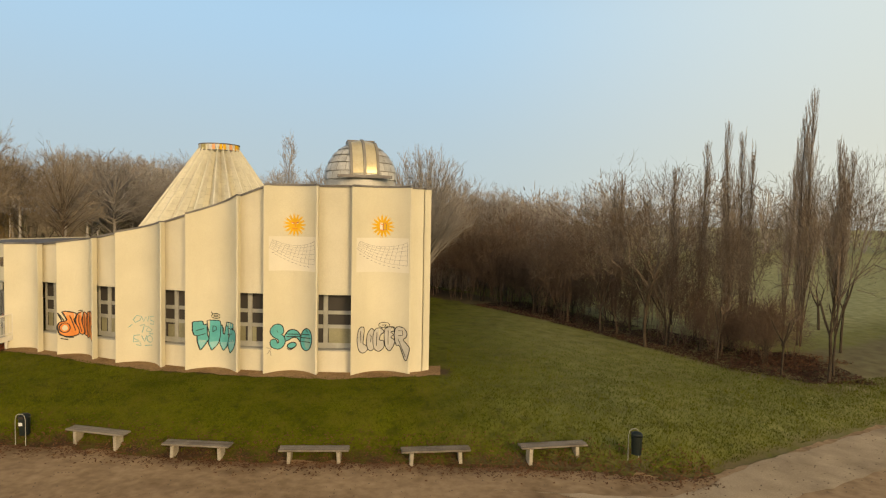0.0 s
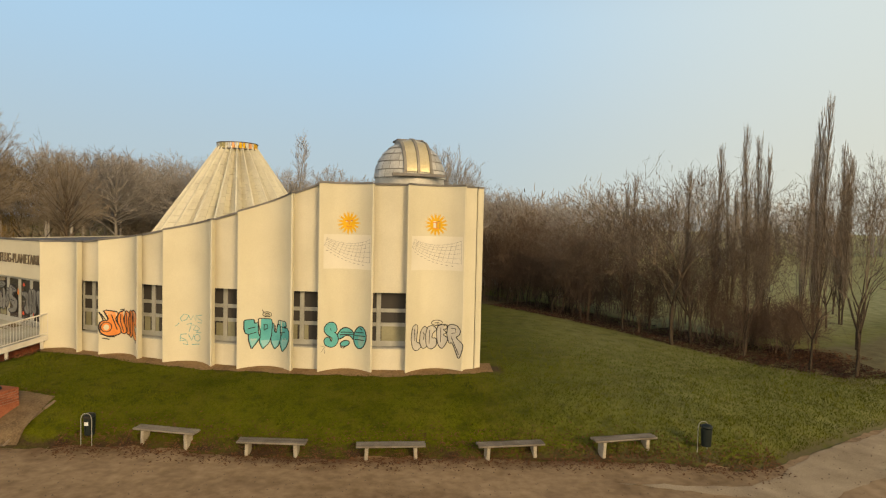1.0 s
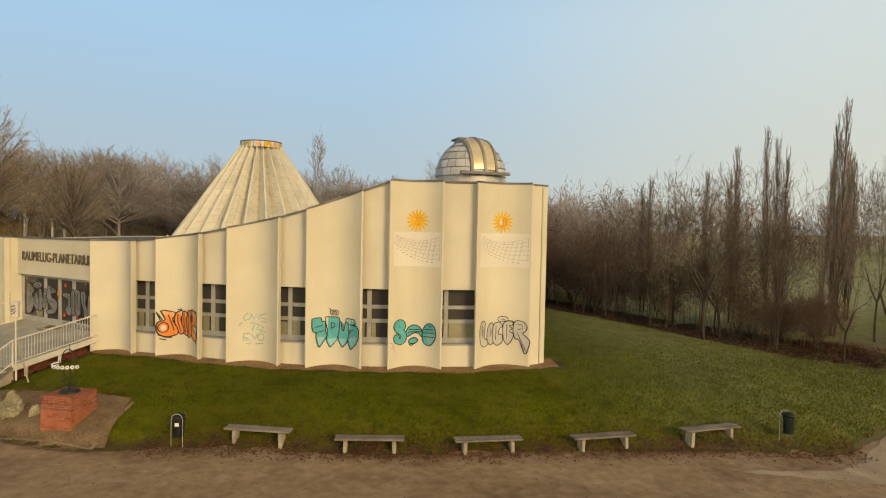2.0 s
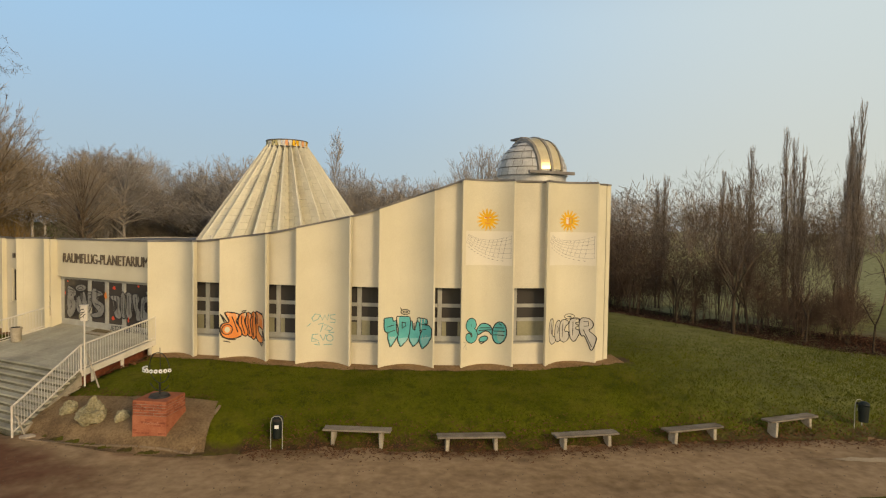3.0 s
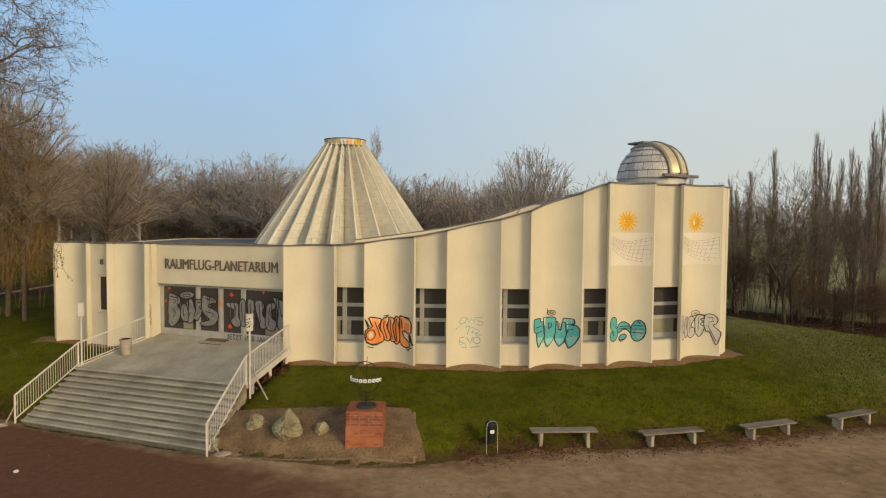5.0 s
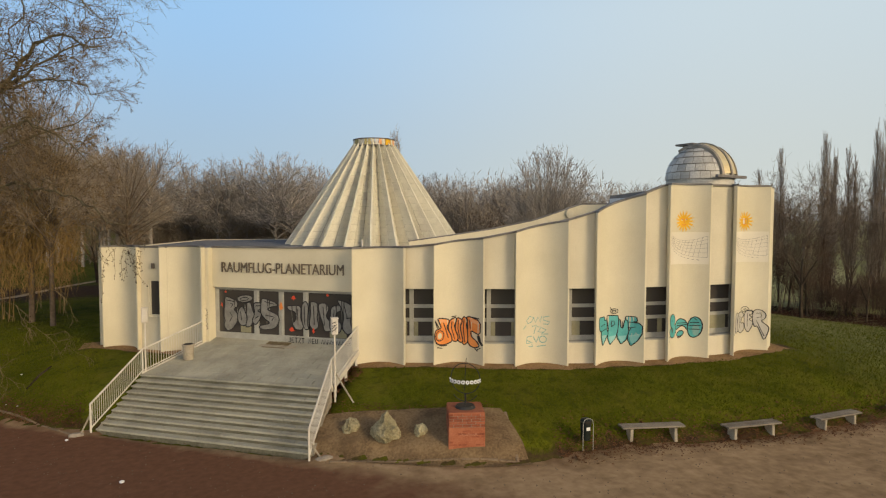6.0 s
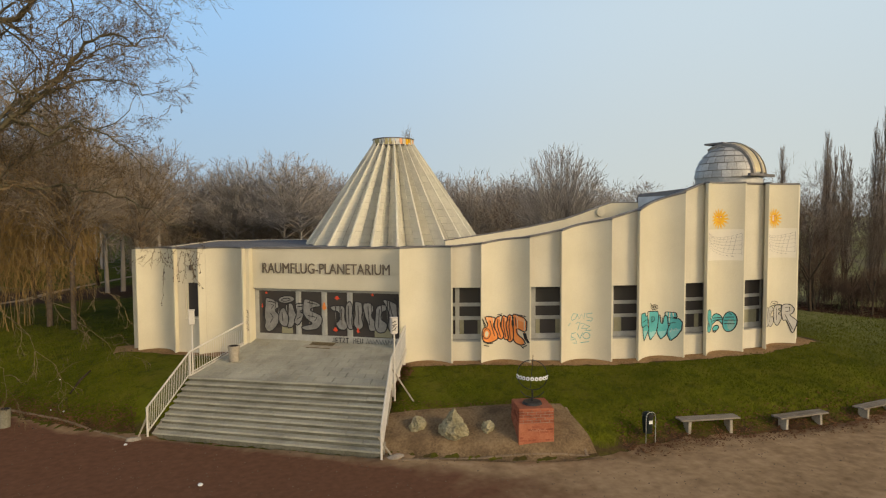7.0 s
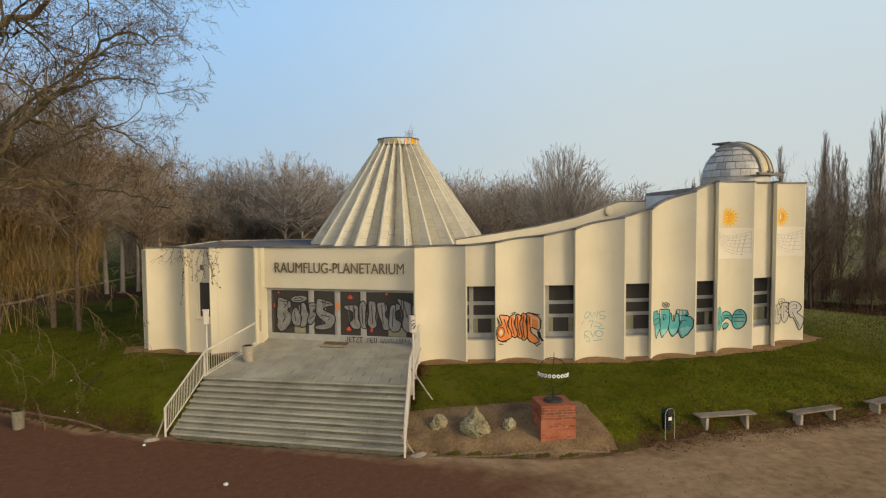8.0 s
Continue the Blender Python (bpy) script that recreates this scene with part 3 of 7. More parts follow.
# reddish ground before the steps, running out towards the lawn's corner
red = np.clip((-14.6 - co[:, 0]) / 7.0, 0, 1) * np.clip((edge_y(co[:, 0]) + 0.2 - 0.05 * (co[:, 0] + 30) - co[:, 1]) / 1.2, 0, 1)
red = np.maximum(red, 0.5 * np.clip(1 - (edge_y(co[:, 0]) - co[:, 1]) / 1.0, 0, 1) * (co[:, 0] < 4))
at = path_me.attributes.new("red", "FLOAT", "POINT")
at.data.foreach_set("value", red.astype(np.float32))
tagged(new("path", path_me), "brown packed-earth park path, reddish before the steps", "path", kind="structure")
tagged(new("gravel_lane", strip_between("gravel_lane", 1.5, 70, 260, lambda x: edge_y(x) - 1.65 - 0.9 * smooth_step((x - 1.5) / 9), lambda x: edge_y(x) - 1.6 + 1.4 * smooth_step((x - 4) / 6), "gravel", 12, 0.026, 0.16, 8)), "pale gravel lane along the lawn's edge", "gravel path", kind="structure")
tagged(new("soil_strip", strip_between("soil_strip", -29.6, 0.0, 240, lambda x: wall_y(x) - 0.56, lambda x: wall_y(x) + 0.7, "soil", 6, 0.03, 0.16, 12)), "bare brown soil strip along the wall's foot", "soil strip", kind="structure")
# a narrow pale footpath that runs off behind the low end
way = np.array([(-60, 45.5), (-46, 50.0), (-38.4, 54.6), (-36.6, 62.0), (-32, 72.5), (-26, 84)])
t = np.linspace(0, 5, 90)
wx, wy = np.interp(t, range(6), way[:, 0]), np.interp(t, range(6), way[:, 1])
for _ in range(8):
    wx[1:-1], wy[1:-1] = (wx[:-2] + wx[1:-1] + wx[2:]) / 3, (wy[:-2] + wy[1:-1] + wy[2:]) / 3
tx, ty = np.gradient(wx), np.gradient(wy)
ln = np.hypot(tx, ty)
v = [(x - b * o, y + a * o, float(ground_z(x - b * o, y + a * o)) + 0.03) for x, y, a, b in zip(wx, wy, tx / ln, ty / ln) for o in (0.42, 0.0, -0.42)]
q = [(3 * i + c, 3 * i + c + 1, 3 * i + c + 4, 3 * i + c + 3) for i in range(89) for c in range(2)]
tagged(new("footpath", mesh_of("footpath", v, q, "gravel", True)), "narrow pale gravel footpath across the lawn", "footpath", kind="structure")

v, q = [], []
for k in range(96):
    a = k * math.tau / 96
    v += [(2000 * math.cos(a), 2000 * math.sin(a), z) for z in (-20, 110, 300, 600, 900, 1230)]
    q += [(6 * k + h, (6 * k + 6) % 576 + h, (6 * k + 6) % 576 + h + 1, 6 * k + h + 1) for h in range(5)]
tagged(new("backdrop", mesh_of("backdrop", v, q, "haze", True)), "glowing backdrop painted as pale morning haze and sky", "haze", kind="structure")

# ---- planetarium ----
TOP_X = [-30, -24, -18.7, -16.9, -15.7, -14.1, -12.76, -10.9, -9.7, -7.7, -6.61, 1]
TOP_Z = [5.80, 5.88, 5.91, 5.96, 6.08, 6.30, 6.58, 6.99, 7.35, 8.06, 8.47, 8.48]


def top_z(x):
    return float(np.interp(x, TOP_X, TOP_Z))


building = thing("planetarium", "cream concave-panelled planetarium with graffiti and a pleated cone roof", "planetarium", at=pose(-14, 24.6, 1.0))
INV = building.matrix_world.inverted()


def bpart(name, me, label="", parent=None):
    """A part of the building, whose mesh is given in the world's metres."""
    ob = new(name, me)
    ob.parent = parent or building
    if parent is None:
        ob.matrix_parent_inverse = INV
    return tagged(ob, label)


class Panel:
    """A bay of wall between two points of the plan; bulge > 0: hollow, seen from outside."""

    def __init__(self, a, b, bulge=0.0, back=0.0):
        self.a, self.b, self.bulge = Vector((*a, 0)), Vector((*b, 0)), bulge
        d = (self.b - self.a).normalized()
        self.out = Vector((d.y, -d.x, 0))
        self.a, self.b = self.a - self.out * back, self.b - self.out * back
        self.width = (self.b - self.a).length

    def at(self, u, z, off=0.0):
        p = self.a.lerp(self.b, u) + self.out * (off - self.bulge * (1 - (2 * u - 1) ** 2))
        return Vector((p.x, p.y, z))

    def shell(self, name, z0, z1, material, thick=0.14, n=14):
        """z0, z1: heights, or functions of x."""
        lo = z0 if callable(z0) else lambda x: z0
        hi = z1 if callable(z1) else lambda x: z1
        v = []
        for i in range(n + 1):
            u = i / n
            f, k = self.at(u, 0), self.at(u, 0, -thick)
            v += [(f.x, f.y, lo(f.x)), (f.x, f.y, hi(f.x)), (k.x, k.y, hi(f.x)), (k.x, k.y, lo(f.x))]
        q = []
        for i in range(n):
            a, b = 4 * i, 4 * i + 4
            q += [(a, b, b + 1, a + 1), (a + 1, b + 1, b + 2, a + 2), (a + 2, b + 2, b + 3, a + 3), (a + 3, b + 3, b, a)]
        q += [(0, 1, 2, 3), (4 * n + 3, 4 * n + 2, 4 * n + 1, 4 * n)]
        return mesh_of(name, v, q, material)


HOLLOW = 0.50
BAYS = [((-28.45, 33.30), (-26.98, 32.22)), ((-25.94, 31.46), (-24.30, 30.30)), ((-18.70, 26.30), (-16.93, 25.64)), ((-15.72, 25.18), (-14.05, 24.60)), ((-12.76, 24.15), (-10.88, 23.69)), ((-9.70, 23.38), (-7.70, 23.13)), ((-6.63, 23.00), (-4.47, 22.97)), ((-3.36, 22.97), (-1.08, 23.30))]
FORE = 0.20
panels = []
for (a, b), da, db in zip(BAYS, (-0.03, -0.04, -0.03, -0.06, -0.06, -0.05, -0.04, -0.03), (0.0, 0.0, 0.05, 0.05, 0.03, -0.03, -0.25, -0.18)):
    a, b = Vector(a), Vector(b)
    d = (b - a).normalized()
    out = Vector((d.y, -d.x)) * FORE
    panels.append(Panel((a + d * da + out)[:], (b + d * db + out)[:], HOLLOW))
for p in panels:
    bpart("wall_panel", p.shell("wall_panel", 0.7, lambda x: top_z(x) - 0.0, "plaster", 0.16, 32))
    # a narrow lip along the right-hand edge, and the flashing on top
    lip = Panel(p.b.xy[:], (p.b + (p.b - p.a).normalized() * 0.06).xy[:])
    bpart("edge_fin", lip.shell("edge_fin", 0.7, lambda x: top_z(x), "plaster", 0.22, 1))
    lip = Panel((p.a - (p.b - p.a).normalized() * 0.03).xy[:], p.a.xy[:])
    bpart("edge_fin", lip.shell("edge_fin", 0.7, lambda x: top_z(x), "plaster", 0.16, 1))
    cap = Panel(p.at(0, 0, 0.03).xy[:], p.at(1, 0, 0.03).xy[:], HOLLOW)
    bpart("roof_flashing", cap.shell("roof_flashing", lambda x: top_z(x) + 0.003, lambda x: top_z(x) + 0.075, "flashing", 0.30))

# the return at the tall end and at the low end
for a, b in (((-1.20, 23.22), (-0.74, 23.42)), ((-0.70, 23.45), (-0.46, 23.62))):
    q = Panel(a, b, 0.03)
    bpart("wall_panel", q.shell("wall_panel", 0.7, lambda x: top_z(x) - 0.04, "plaster", 0.5, 4))
    q2 = Panel(q.at(0, 0, 0.02).xy[:], q.at(1, 0, 0.02).xy[:], 0.03)
    bpart("roof_flashing", q2.shell("roof_flashing", lambda x: top_z(x) - 0.037, lambda x: top_z(x) + 0.03, "flashing", 0.3, 2))
q = Panel((-28.80, 33.75), (-28.50, 33.34), 0.04)
bpart("wall_panel", q.shell("wall_panel", 0.7, lambda x: top_z(x) - 0.03, "plaster", 0.3, 4))


def window_unit(gap, z0, z1, left, right, mullion, bars, depth, boards):
    """A steel-framed window set back in a gap between two panels; left, right, mullion: in metres along the gap from its left end."""
    w = Panel(gap.a.xy[:], gap.b.xy[:], 0.0, depth)
    rot = Matrix.Rotation(math.atan2((w.b - w.a).y, (w.b - w.a).x), 3, "Z")
    bars_made = []

    def bar(u0, u1, za, zb, thick=0.07):
        c = w.a + (w.b - w.a).normalized() * ((u0 + u1) / 2)
        me = bm_mesh("frame_bar", box_bm(u1 - u0, thick, zb - za, (c.x, c.y, (za + zb) / 2), 0.006, None, rot), "frame")
        if bars_made:
            bpart("frame_bar", me, "", bars_made[0])
        else:
            bars_made.append(bpart("window", me, "grey steel-framed window with dark panes, set back"))

    bar(left + 0.09, right - 0.09, z0, z0 + 0.20)
    bar(left, left + 0.09, z0, z1)
    bar(right - 0.09, right, z0, z1)
    bar(left + 0.09, right - 0.09, z1 - 0.07, z1)
    bar(mullion - 0.085, mullion + 0.085, z0 + 0.20, z1 - 0.07, 0.10)
    for zb in bars:
        bar(left + 0.09, mullion - 0.085, zb - 0.072, zb + 0.072)
        bar(mullion + 0.085, right - 0.09, zb - 0.072, zb + 0.072)
    win = bars_made[0]
    rows = [z0 + 0.20, *bars, z1 - 0.07]
    for i in range(len(rows) - 1):
        za, zb = rows[i] + (0.072 if i else 0), rows[i + 1] - (0.072 if i < len(rows) - 2 else 0)
        for u0, u1 in ((left + 0.09, mullion - 0.085), (mullion + 0.085, right - 0.09)):
            c = w.a + (w.b - w.a).normalized() * ((u0 + u1) / 2) - w.out * 0.01
            pane = bpart("pane", bm_mesh("pane", box_bm(u1 - u0, 0.012, zb - za, (c.x, c.y, (za + zb) / 2), 0, None, rot), "glass"), "", win)
            pane.visible_shadow = False
    for u0, u1, za, zb in boards:
        c = w.a + (w.b - w.a).normalized() * ((u0 + u1) / 2) + w.out * 0.012
        bpart("board", bm_mesh("board", box_bm(u1 - u0, 0.02, zb - za, (c.x, c.y, (za + zb) / 2), 0, None, rot), "poster"), "pale board in the window", win)
    # sill
    c = (gap.a + gap.b) / 2 - gap.out * (depth - 0.16)
    bpart("window_sill", bm_mesh("window_sill", box_bm(gap.width + 0.5, 0.36, 0.05, (c.x, c.y, z0 - 0.03), 0.008, None, rot), "frame"), "", win)


def gap_bay(a, b, z_sill, z_head, windowed=True, boards=()):
    """The narrow bay between two panels: wall above, window, wall below."""
    a, b = Vector(a), Vector(b)
    wide = (b - a).normalized() * 0.30
    ea, eb, a, b = (a - wide)[:], (b + wide)[:], a[:], b[:]
    g = Panel(ea, eb, -0.02, 0.36)
    bpart("recess_wall", g.shell("recess_wall", z_head, lambda x: top_z(x) - 0.02, "plaster_inner", 0.16, 8))
    low = Panel(ea, eb, 0.0, 0.34)
    bpart("parapet_wall", low.shell("parapet_wall", 0.7, z_sill - 0.06, "plaster_inner", 0.16, 2))
    cap = Panel(g.at(0, 0, 0.04).xy[:], g.at(1, 0, 0.04).xy[:], -0.05)
    bpart("roof_flashing", cap.shell("roof_flashing", lambda x: top_z(x) - 0.017, lambda x: top_z(x) + 0.06, "flashing", 0.25, 4))
    if windowed:
        w = Panel(a, b).width
        h = z_head - z_sill
        window_unit(Panel(a, b), z_sill, z_head + 0.15, -0.42, w + 0.42, 0.20, (z_sill + h * 0.40, z_sill + h * 0.66), 0.66, boards)


for k in range(2, 7):
    a, b = panels[k].b, panels[k + 1].a
    bw = (b - a).length
    s, h = (2.26, 4.36)
    if k == 6:
        board = [(0.32, bw + 0.05, s + 0.2, s + 0.82)]
    elif k == 4:
        board = [(0.30, 0.62, s + 0.2, s + 0.80), (-0.2, 0.1, s + 0.2, s + 0.7)]
    else:
        board = [(0.30, 0.46, s + 0.2, s + 0.76), (bw - 0.18, bw + 0.02, s + 0.2, s + 0.76), (-0.25, 0.02, s + 0.2, s + 0.76)]
    gap_bay((a + (b - a).normalized() * 0.06).xy[:], (b - (b - a).normalized() * 0.03).xy[:], s, h, True, board)

# the plain bay by the low end, with its small window
a, b = panels[0].b, panels[1].a
g = Panel((a - (b - a).normalized() * 0.10).xy[:], (b + (b - a).normalized() * 0.24).xy[:], 0.0, 0.20)
bpart("recess_wall", g.shell("recess_wall", 0.7, 2.85, "plaster_inner", 0.16, 2))
bpart("recess_wall", g.shell("recess_wall", 4.45, lambda x: top_z(x) - 0.02, "plaster_inner", 0.16, 2))
for u0, u1 in ((0, 0.36), (0.82, 1)):
    gl = Panel(g.at(u0, 0).xy[:], g.at(u1, 0).xy[:])
    bpart("recess_wall", gl.shell("recess_wall", 2.85, 4.45, "plaster_inner", 0.16, 2))
cap = Panel(g.at(0, 0, 0.04).xy[:], g.at(1, 0, 0.04).xy[:])
bpart("roof_flashing", cap.shell("roof_flashing", lambda x: top_z(x) - 0.017, lambda x: top_z(x) + 0.06, "flashing", 0.25, 2))
rot = Matrix.Rotation(math.atan2((g.b - g.a).y, (g.b - g.a).x), 3, "Z")
bm = bmesh.new()
for u, du, z, dz in ((0.39, 0.05, 3.65, 1.6), (0.60, 0.36, 2.89, 0.08), (0.60, 0.36, 4.42, 0.06), (0.80, 0.05, 3.65, 1.6)):
    c = g.at(u, z, -0.06)
    box_bm(du * g.width, 0.06, dz, c, 0.005, bm, rot)
small = bpart("window", bm_mesh("window", bm, "plaster_inner"), "small dark window with a pale frame")
c = g.at(0.6, 3.66, -0.08)
bpart("pane", bm_mesh("pane", box_bm(0.4 * g.width, 0.012, 1.5, c, 0, None, rot), "glass"), "", small)
c = g.at(0.60, 2.84, 0.03)
bpart("window_sill", bm_mesh("window_sill", box_bm(0.46 * g.width, 0.16, 0.05, c, 0.006, None, rot), "plaster_inner"), "", small)
c = g.at(0.55, 5.05, 0.05)
bpart("vent_grille", bm_mesh("vent_grille", box_bm(0.14, 0.08, 0.22, c, 0.01, None, rot), "dark_metal"), "small dark vent on the wall")

# ---- entrance ----
ENT_A, ENT_B = (-24.12, 30.18), (-18.70, 26.30)
front = Panel(ENT_A, ENT_B)
fascia = Panel(ENT_A, ENT_B, 0.0, 0.28)
SOFFIT = 4.20
bpart("fascia", fascia.shell("fascia", SOFFIT, lambda x: top_z(x) - 0.02, "plaster", 0.2, 1), "cream fascia over the entrance")
cap = Panel(fascia.at(0, 0, 0.04).xy[:], fascia.at(1, 0, 0.04).xy[:])
bpart("roof_flashing", cap.shell("roof_flashing", lambda x: top_z(x) - 0.017, lambda x: top_z(x) + 0.06, "flashing", 0.25, 6))
erot = Matrix.Rotation(math.atan2((front.b - front.a).y, (front.b - front.a).x), 3, "Z")
jamb = Panel((-24.26, 30.28), (-24.12, 30.18))
bpart("door_jamb", jamb.shell("door_jamb", 0.7, lambda x: top_z(x) - 0.01, "plaster", 0.75, 1))
jamb = Panel((-18.78, 26.36), (-18.70, 26.30))
bpart("door_jamb", jamb.shell("door_jamb", 0.7, lambda x: top_z(x) - 0.01, "plaster", 0.75, 1))
DOOR_Z0 = 2.03
glazing = Panel(ENT_A, ENT_B, 0.0, 0.50)
W = glazing.width
bm = bmesh.new()


def gbar(bm, u0, u1, za, zb, thick=0.09, off=0.0):
    c = glazing.a + (glazing.b - glazing.a).normalized() * ((u0 + u1) / 2) + glazing.out * off
    box_bm(u1 - u0, thick, zb - za, (c.x, c.y, (za + zb) / 2), 0.008, bm, erot)


POSTS = (0.05, 0.30 * W, 0.475 * W, 0.645 * W, W - 0.06)
gbar(bm, 0, W, SOFFIT - 0.12, SOFFIT + 0.1)
doors = bpart("entrance_door", bm_mesh("entrance_door", bm, "frame"), "grey-framed glazed entrance doors sprayed with silver graffiti")


def member(name, u0, u1, za, zb, thick):
    bm = bmesh.new()
    gbar(bm, u0, u1, za, zb, thick)
    bpart(name, bm_mesh(name, bm, "frame"), "", doors)


member("threshold", 0, W, DOOR_Z0 - 0.2, DOOR_Z0 + 0.24, 0.09)
for u in POSTS:
    member("frame_post", u - 0.06, u + 0.06, DOOR_Z0 + 0.24, SOFFIT - 0.12, 0.10)
for u0, u1 in zip(POSTS, POSTS[1:]):
    member("stile", u0 + 0.06, u0 + 0.12, DOOR_Z0 + 0.24, SOFFIT - 0.12, 0.07)
    member("stile", u1 - 0.12, u1 - 0.06, DOOR_Z0 + 0.24, SOFFIT - 0.12, 0.07)
for u0, u1 in zip(POSTS, POSTS[1:]):
    bm = bmesh.new()
    gbar(bm, u0 + 0.12, u1 - 0.12, DOOR_Z0 + 0.24, SOFFIT - 0.12, 0.012)
    bpart("pane", bm_mesh("pane", bm, "glass"), "", doors).visible_shadow = False
for u in (0.30 * W + 0.5, 0.645 * W - 0.35):
    bm = bmesh.new()
    gbar(bm, u, u + 0.025, DOOR_Z0 + 0.7, DOOR_Z0 + 1.2, 0.03, 0.07)
    bpart("door_handle", bm_mesh("door_handle", bm, "dark_metal"), "", doors)
for u, du in ((0.22 * W, 0.5), (0.86 * W, 0.75)):
    bm = bmesh.new()
    gbar(bm, u - du / 2, u + du / 2, DOOR_Z0 + 0.26, DOOR_Z0 + 0.62, 0.008, 0.012)
    bpart("poster", bm_mesh("poster", bm, "poster"), "pale paper behind the glass", doors)

# lettering
cur = bpy.data.curves.new("lettering", "FONT")
cur.body, cur.extrude, cur.offset, cur.align_x, cur.align_y = "RAUMFLUG-PLANETARIUM", 0.02, 0.0, "CENTER", "CENTER"
txt = new("lettering", cur)
bpy.context.view_layer.update()
me = bpy.data.meshes.new_from_object(txt.evaluated_get(bpy.context.evaluated_depsgraph_get()))
bpy.data.objects.remove(txt)
xs = [v.co.x for v in me.vertices]
ys = [v.co.y for v in me.vertices]
sx, sy = 5.62 / (max(xs) - min(xs)), 0.43 / (max(ys) - min(ys))
c = fascia.at(0.495, 5.06, 0.03)
me.transform(Matrix.Translation(c) @ erot.to_4x4() @ Matrix.Rotation(radians(90), 4, "X") @ Matrix.Diagonal((sx, sy, 1, 1)) @ Matrix.Translation((-(max(xs) + min(xs)) / 2, -(max(ys) + min(ys)) / 2, 0)))
me.materials.clear()
me.materials.append(MAT["letter"])
bpart("sign_lettering", me, "brown metal letters reading RAUMFLUG-PLANETARIUM")

# ---- roofs, back walls ----
xs = np.concatenate([np.linspace(-28.6, -5.91, 46), np.linspace(-5.89, -0.6, 22)])
v, q = [], []
for x in xs:
    yf = float(wall_y(x)) + 0.47
    for d in (0.0, 5.6 if x < -5.9 else 4.6):
        v.append((x, yf + d, min(top_z(x) - 0.08, 5.82) - (d > 0) * 0.24 if x < -5.9 else top_z(x) - 0.06 - (d > 0) * 0.2 * min(1, (-x) / 5.9)))
for i in range(len(xs) - 1):
    q.append((2 * i, 2 * i + 2, 2 * i + 3, 2 * i + 1))
bpart("roof", mesh_of("roof", v, q, "roof_felt"), "grey felt roof")
v = [(x, y, z) for z in (5.42, 5.55) for x, y in ((-28.6, 37.5), (-15.2, 28.5), (-8.0, 29.0), (-6.0, 47), (-25, 49))]
bpart("roof", mesh_of("roof", v, [(5, 6, 7, 8, 9), (0, 4, 3, 2, 1), (0, 1, 6, 5), (1, 2, 7, 6), (2, 3, 8, 7), (3, 4, 9, 8), (4, 0, 5, 9)], "roof_felt"), "grey flat roof round the cone")
# white upstand behind the ramped roof, with a round vent
UP_X, UP_Z = [-15.6, -13.6, -11.7, -9.6, -7.4, -5.9], [6.05, 6.32, 6.60, 7.02, 7.76, 7.79]


def up_z(x):
    return float(np.interp(x, UP_X, UP_Z))


pb = Panel((-15.6, 29.4), (-5.9, 28.08))
bpart("upstand_wall", pb.shell("upstand_wall", 5.4, up_z, "plaster", 0.2, 20))
bpart("roof_flashing", Panel(pb.at(0, 0, 0.02).xy[:], pb.at(1, 0, 0.02).xy[:]).shell("roof_flashing", lambda x: up_z(x) + 0.003, lambda x: up_z(x) + 0.05, "flashing", 0.24, 20))
bpart("upstand_wall", Panel((-5.87, 23.7), (-5.87, 28.0)).shell("upstand_wall", 5.4, 8.06, "zinc", 0.1, 2))
c = pb.at(0.787, 7.34, 0.05)
bm = bmesh.new()
bmesh.ops.create_cone(bm, cap_ends=True, segments=20, radius1=0.22, radius2=0.22, depth=0.16, matrix=Matrix.Translation(c) @ Matrix.Rotation(radians(90), 4, "X"))
vent = bpart("roof_vent", bm_mesh("roof_vent", bm, "plaster"), "round cream vent collar")
bm = bmesh.new()
bmesh.ops.create_cone(bm, cap_ends=True, segments=20, radius1=0.13, radius2=0.13, depth=0.05, matrix=Matrix.Translation(c + Vector((0, -0.075, 0))) @ Matrix.Rotation(radians(90), 4, "X"))
bpart("vent_opening", bm_mesh("vent_opening", bm, "plaster_inner"), "", vent)
bm = bmesh.new()
bmesh.ops.create_cone(bm, cap_ends=True, segments=12, radius1=0.05, radius2=0.05, depth=0.42, matrix=Matrix.Translation((-17.4, 31.0, 5.90)))
bpart("vent_pipe", bm_mesh("vent_pipe", bm, "white_paint"), "thin pale vent pipe on the flat roof")
# plain walls that close the block
for a, b, z in (((-0.5, 23.7), (-1.2, 28.1), 8.45), ((-1.2, 28.1), (-5.75, 28.15), 8.0), ((-5.75, 28.15), (-7.6, 29.4), 7.2), ((-8.2, 29.8), (-6.0, 47), 5.6), ((-6.0, 47), (-25, 49), 5.6), ((-25, 49), (-28.7, 37.5), 5.6), ((-28.7, 37.5), (-28.8, 33.6), 5.66)):
    pw = Panel(a, b)
    bpart("back_wall", pw.shell("back_wall", 0.7, z, "plaster_inner", 0.2, 2))

# ---- pleated cone ----
CX, CY, CONE_Z0, CONE_Z1, CONE_R0, CONE_R1, PLEATS, ROWS_N = -14.72, 40.2, 5.55, 11.62, 5.40, 1.24, 24, 15


def cone_at(i, t, out=0.0):
    """Ridge (even i) or valley (odd i) of the pleats, t from foot to top."""
    a = i * math.pi / PLEATS
    r = CONE_R0 + (CONE_R1 - CONE_R0) * t
    deep = (0.0 if i % 2 == 0 else 1.40) * (1 - 0.72 * t)
    r += out - deep
    return Vector((CX + r * math.cos(a), CY + r * math.sin(a), CONE_Z0 + (CONE_Z1 - CONE_Z0) * t))


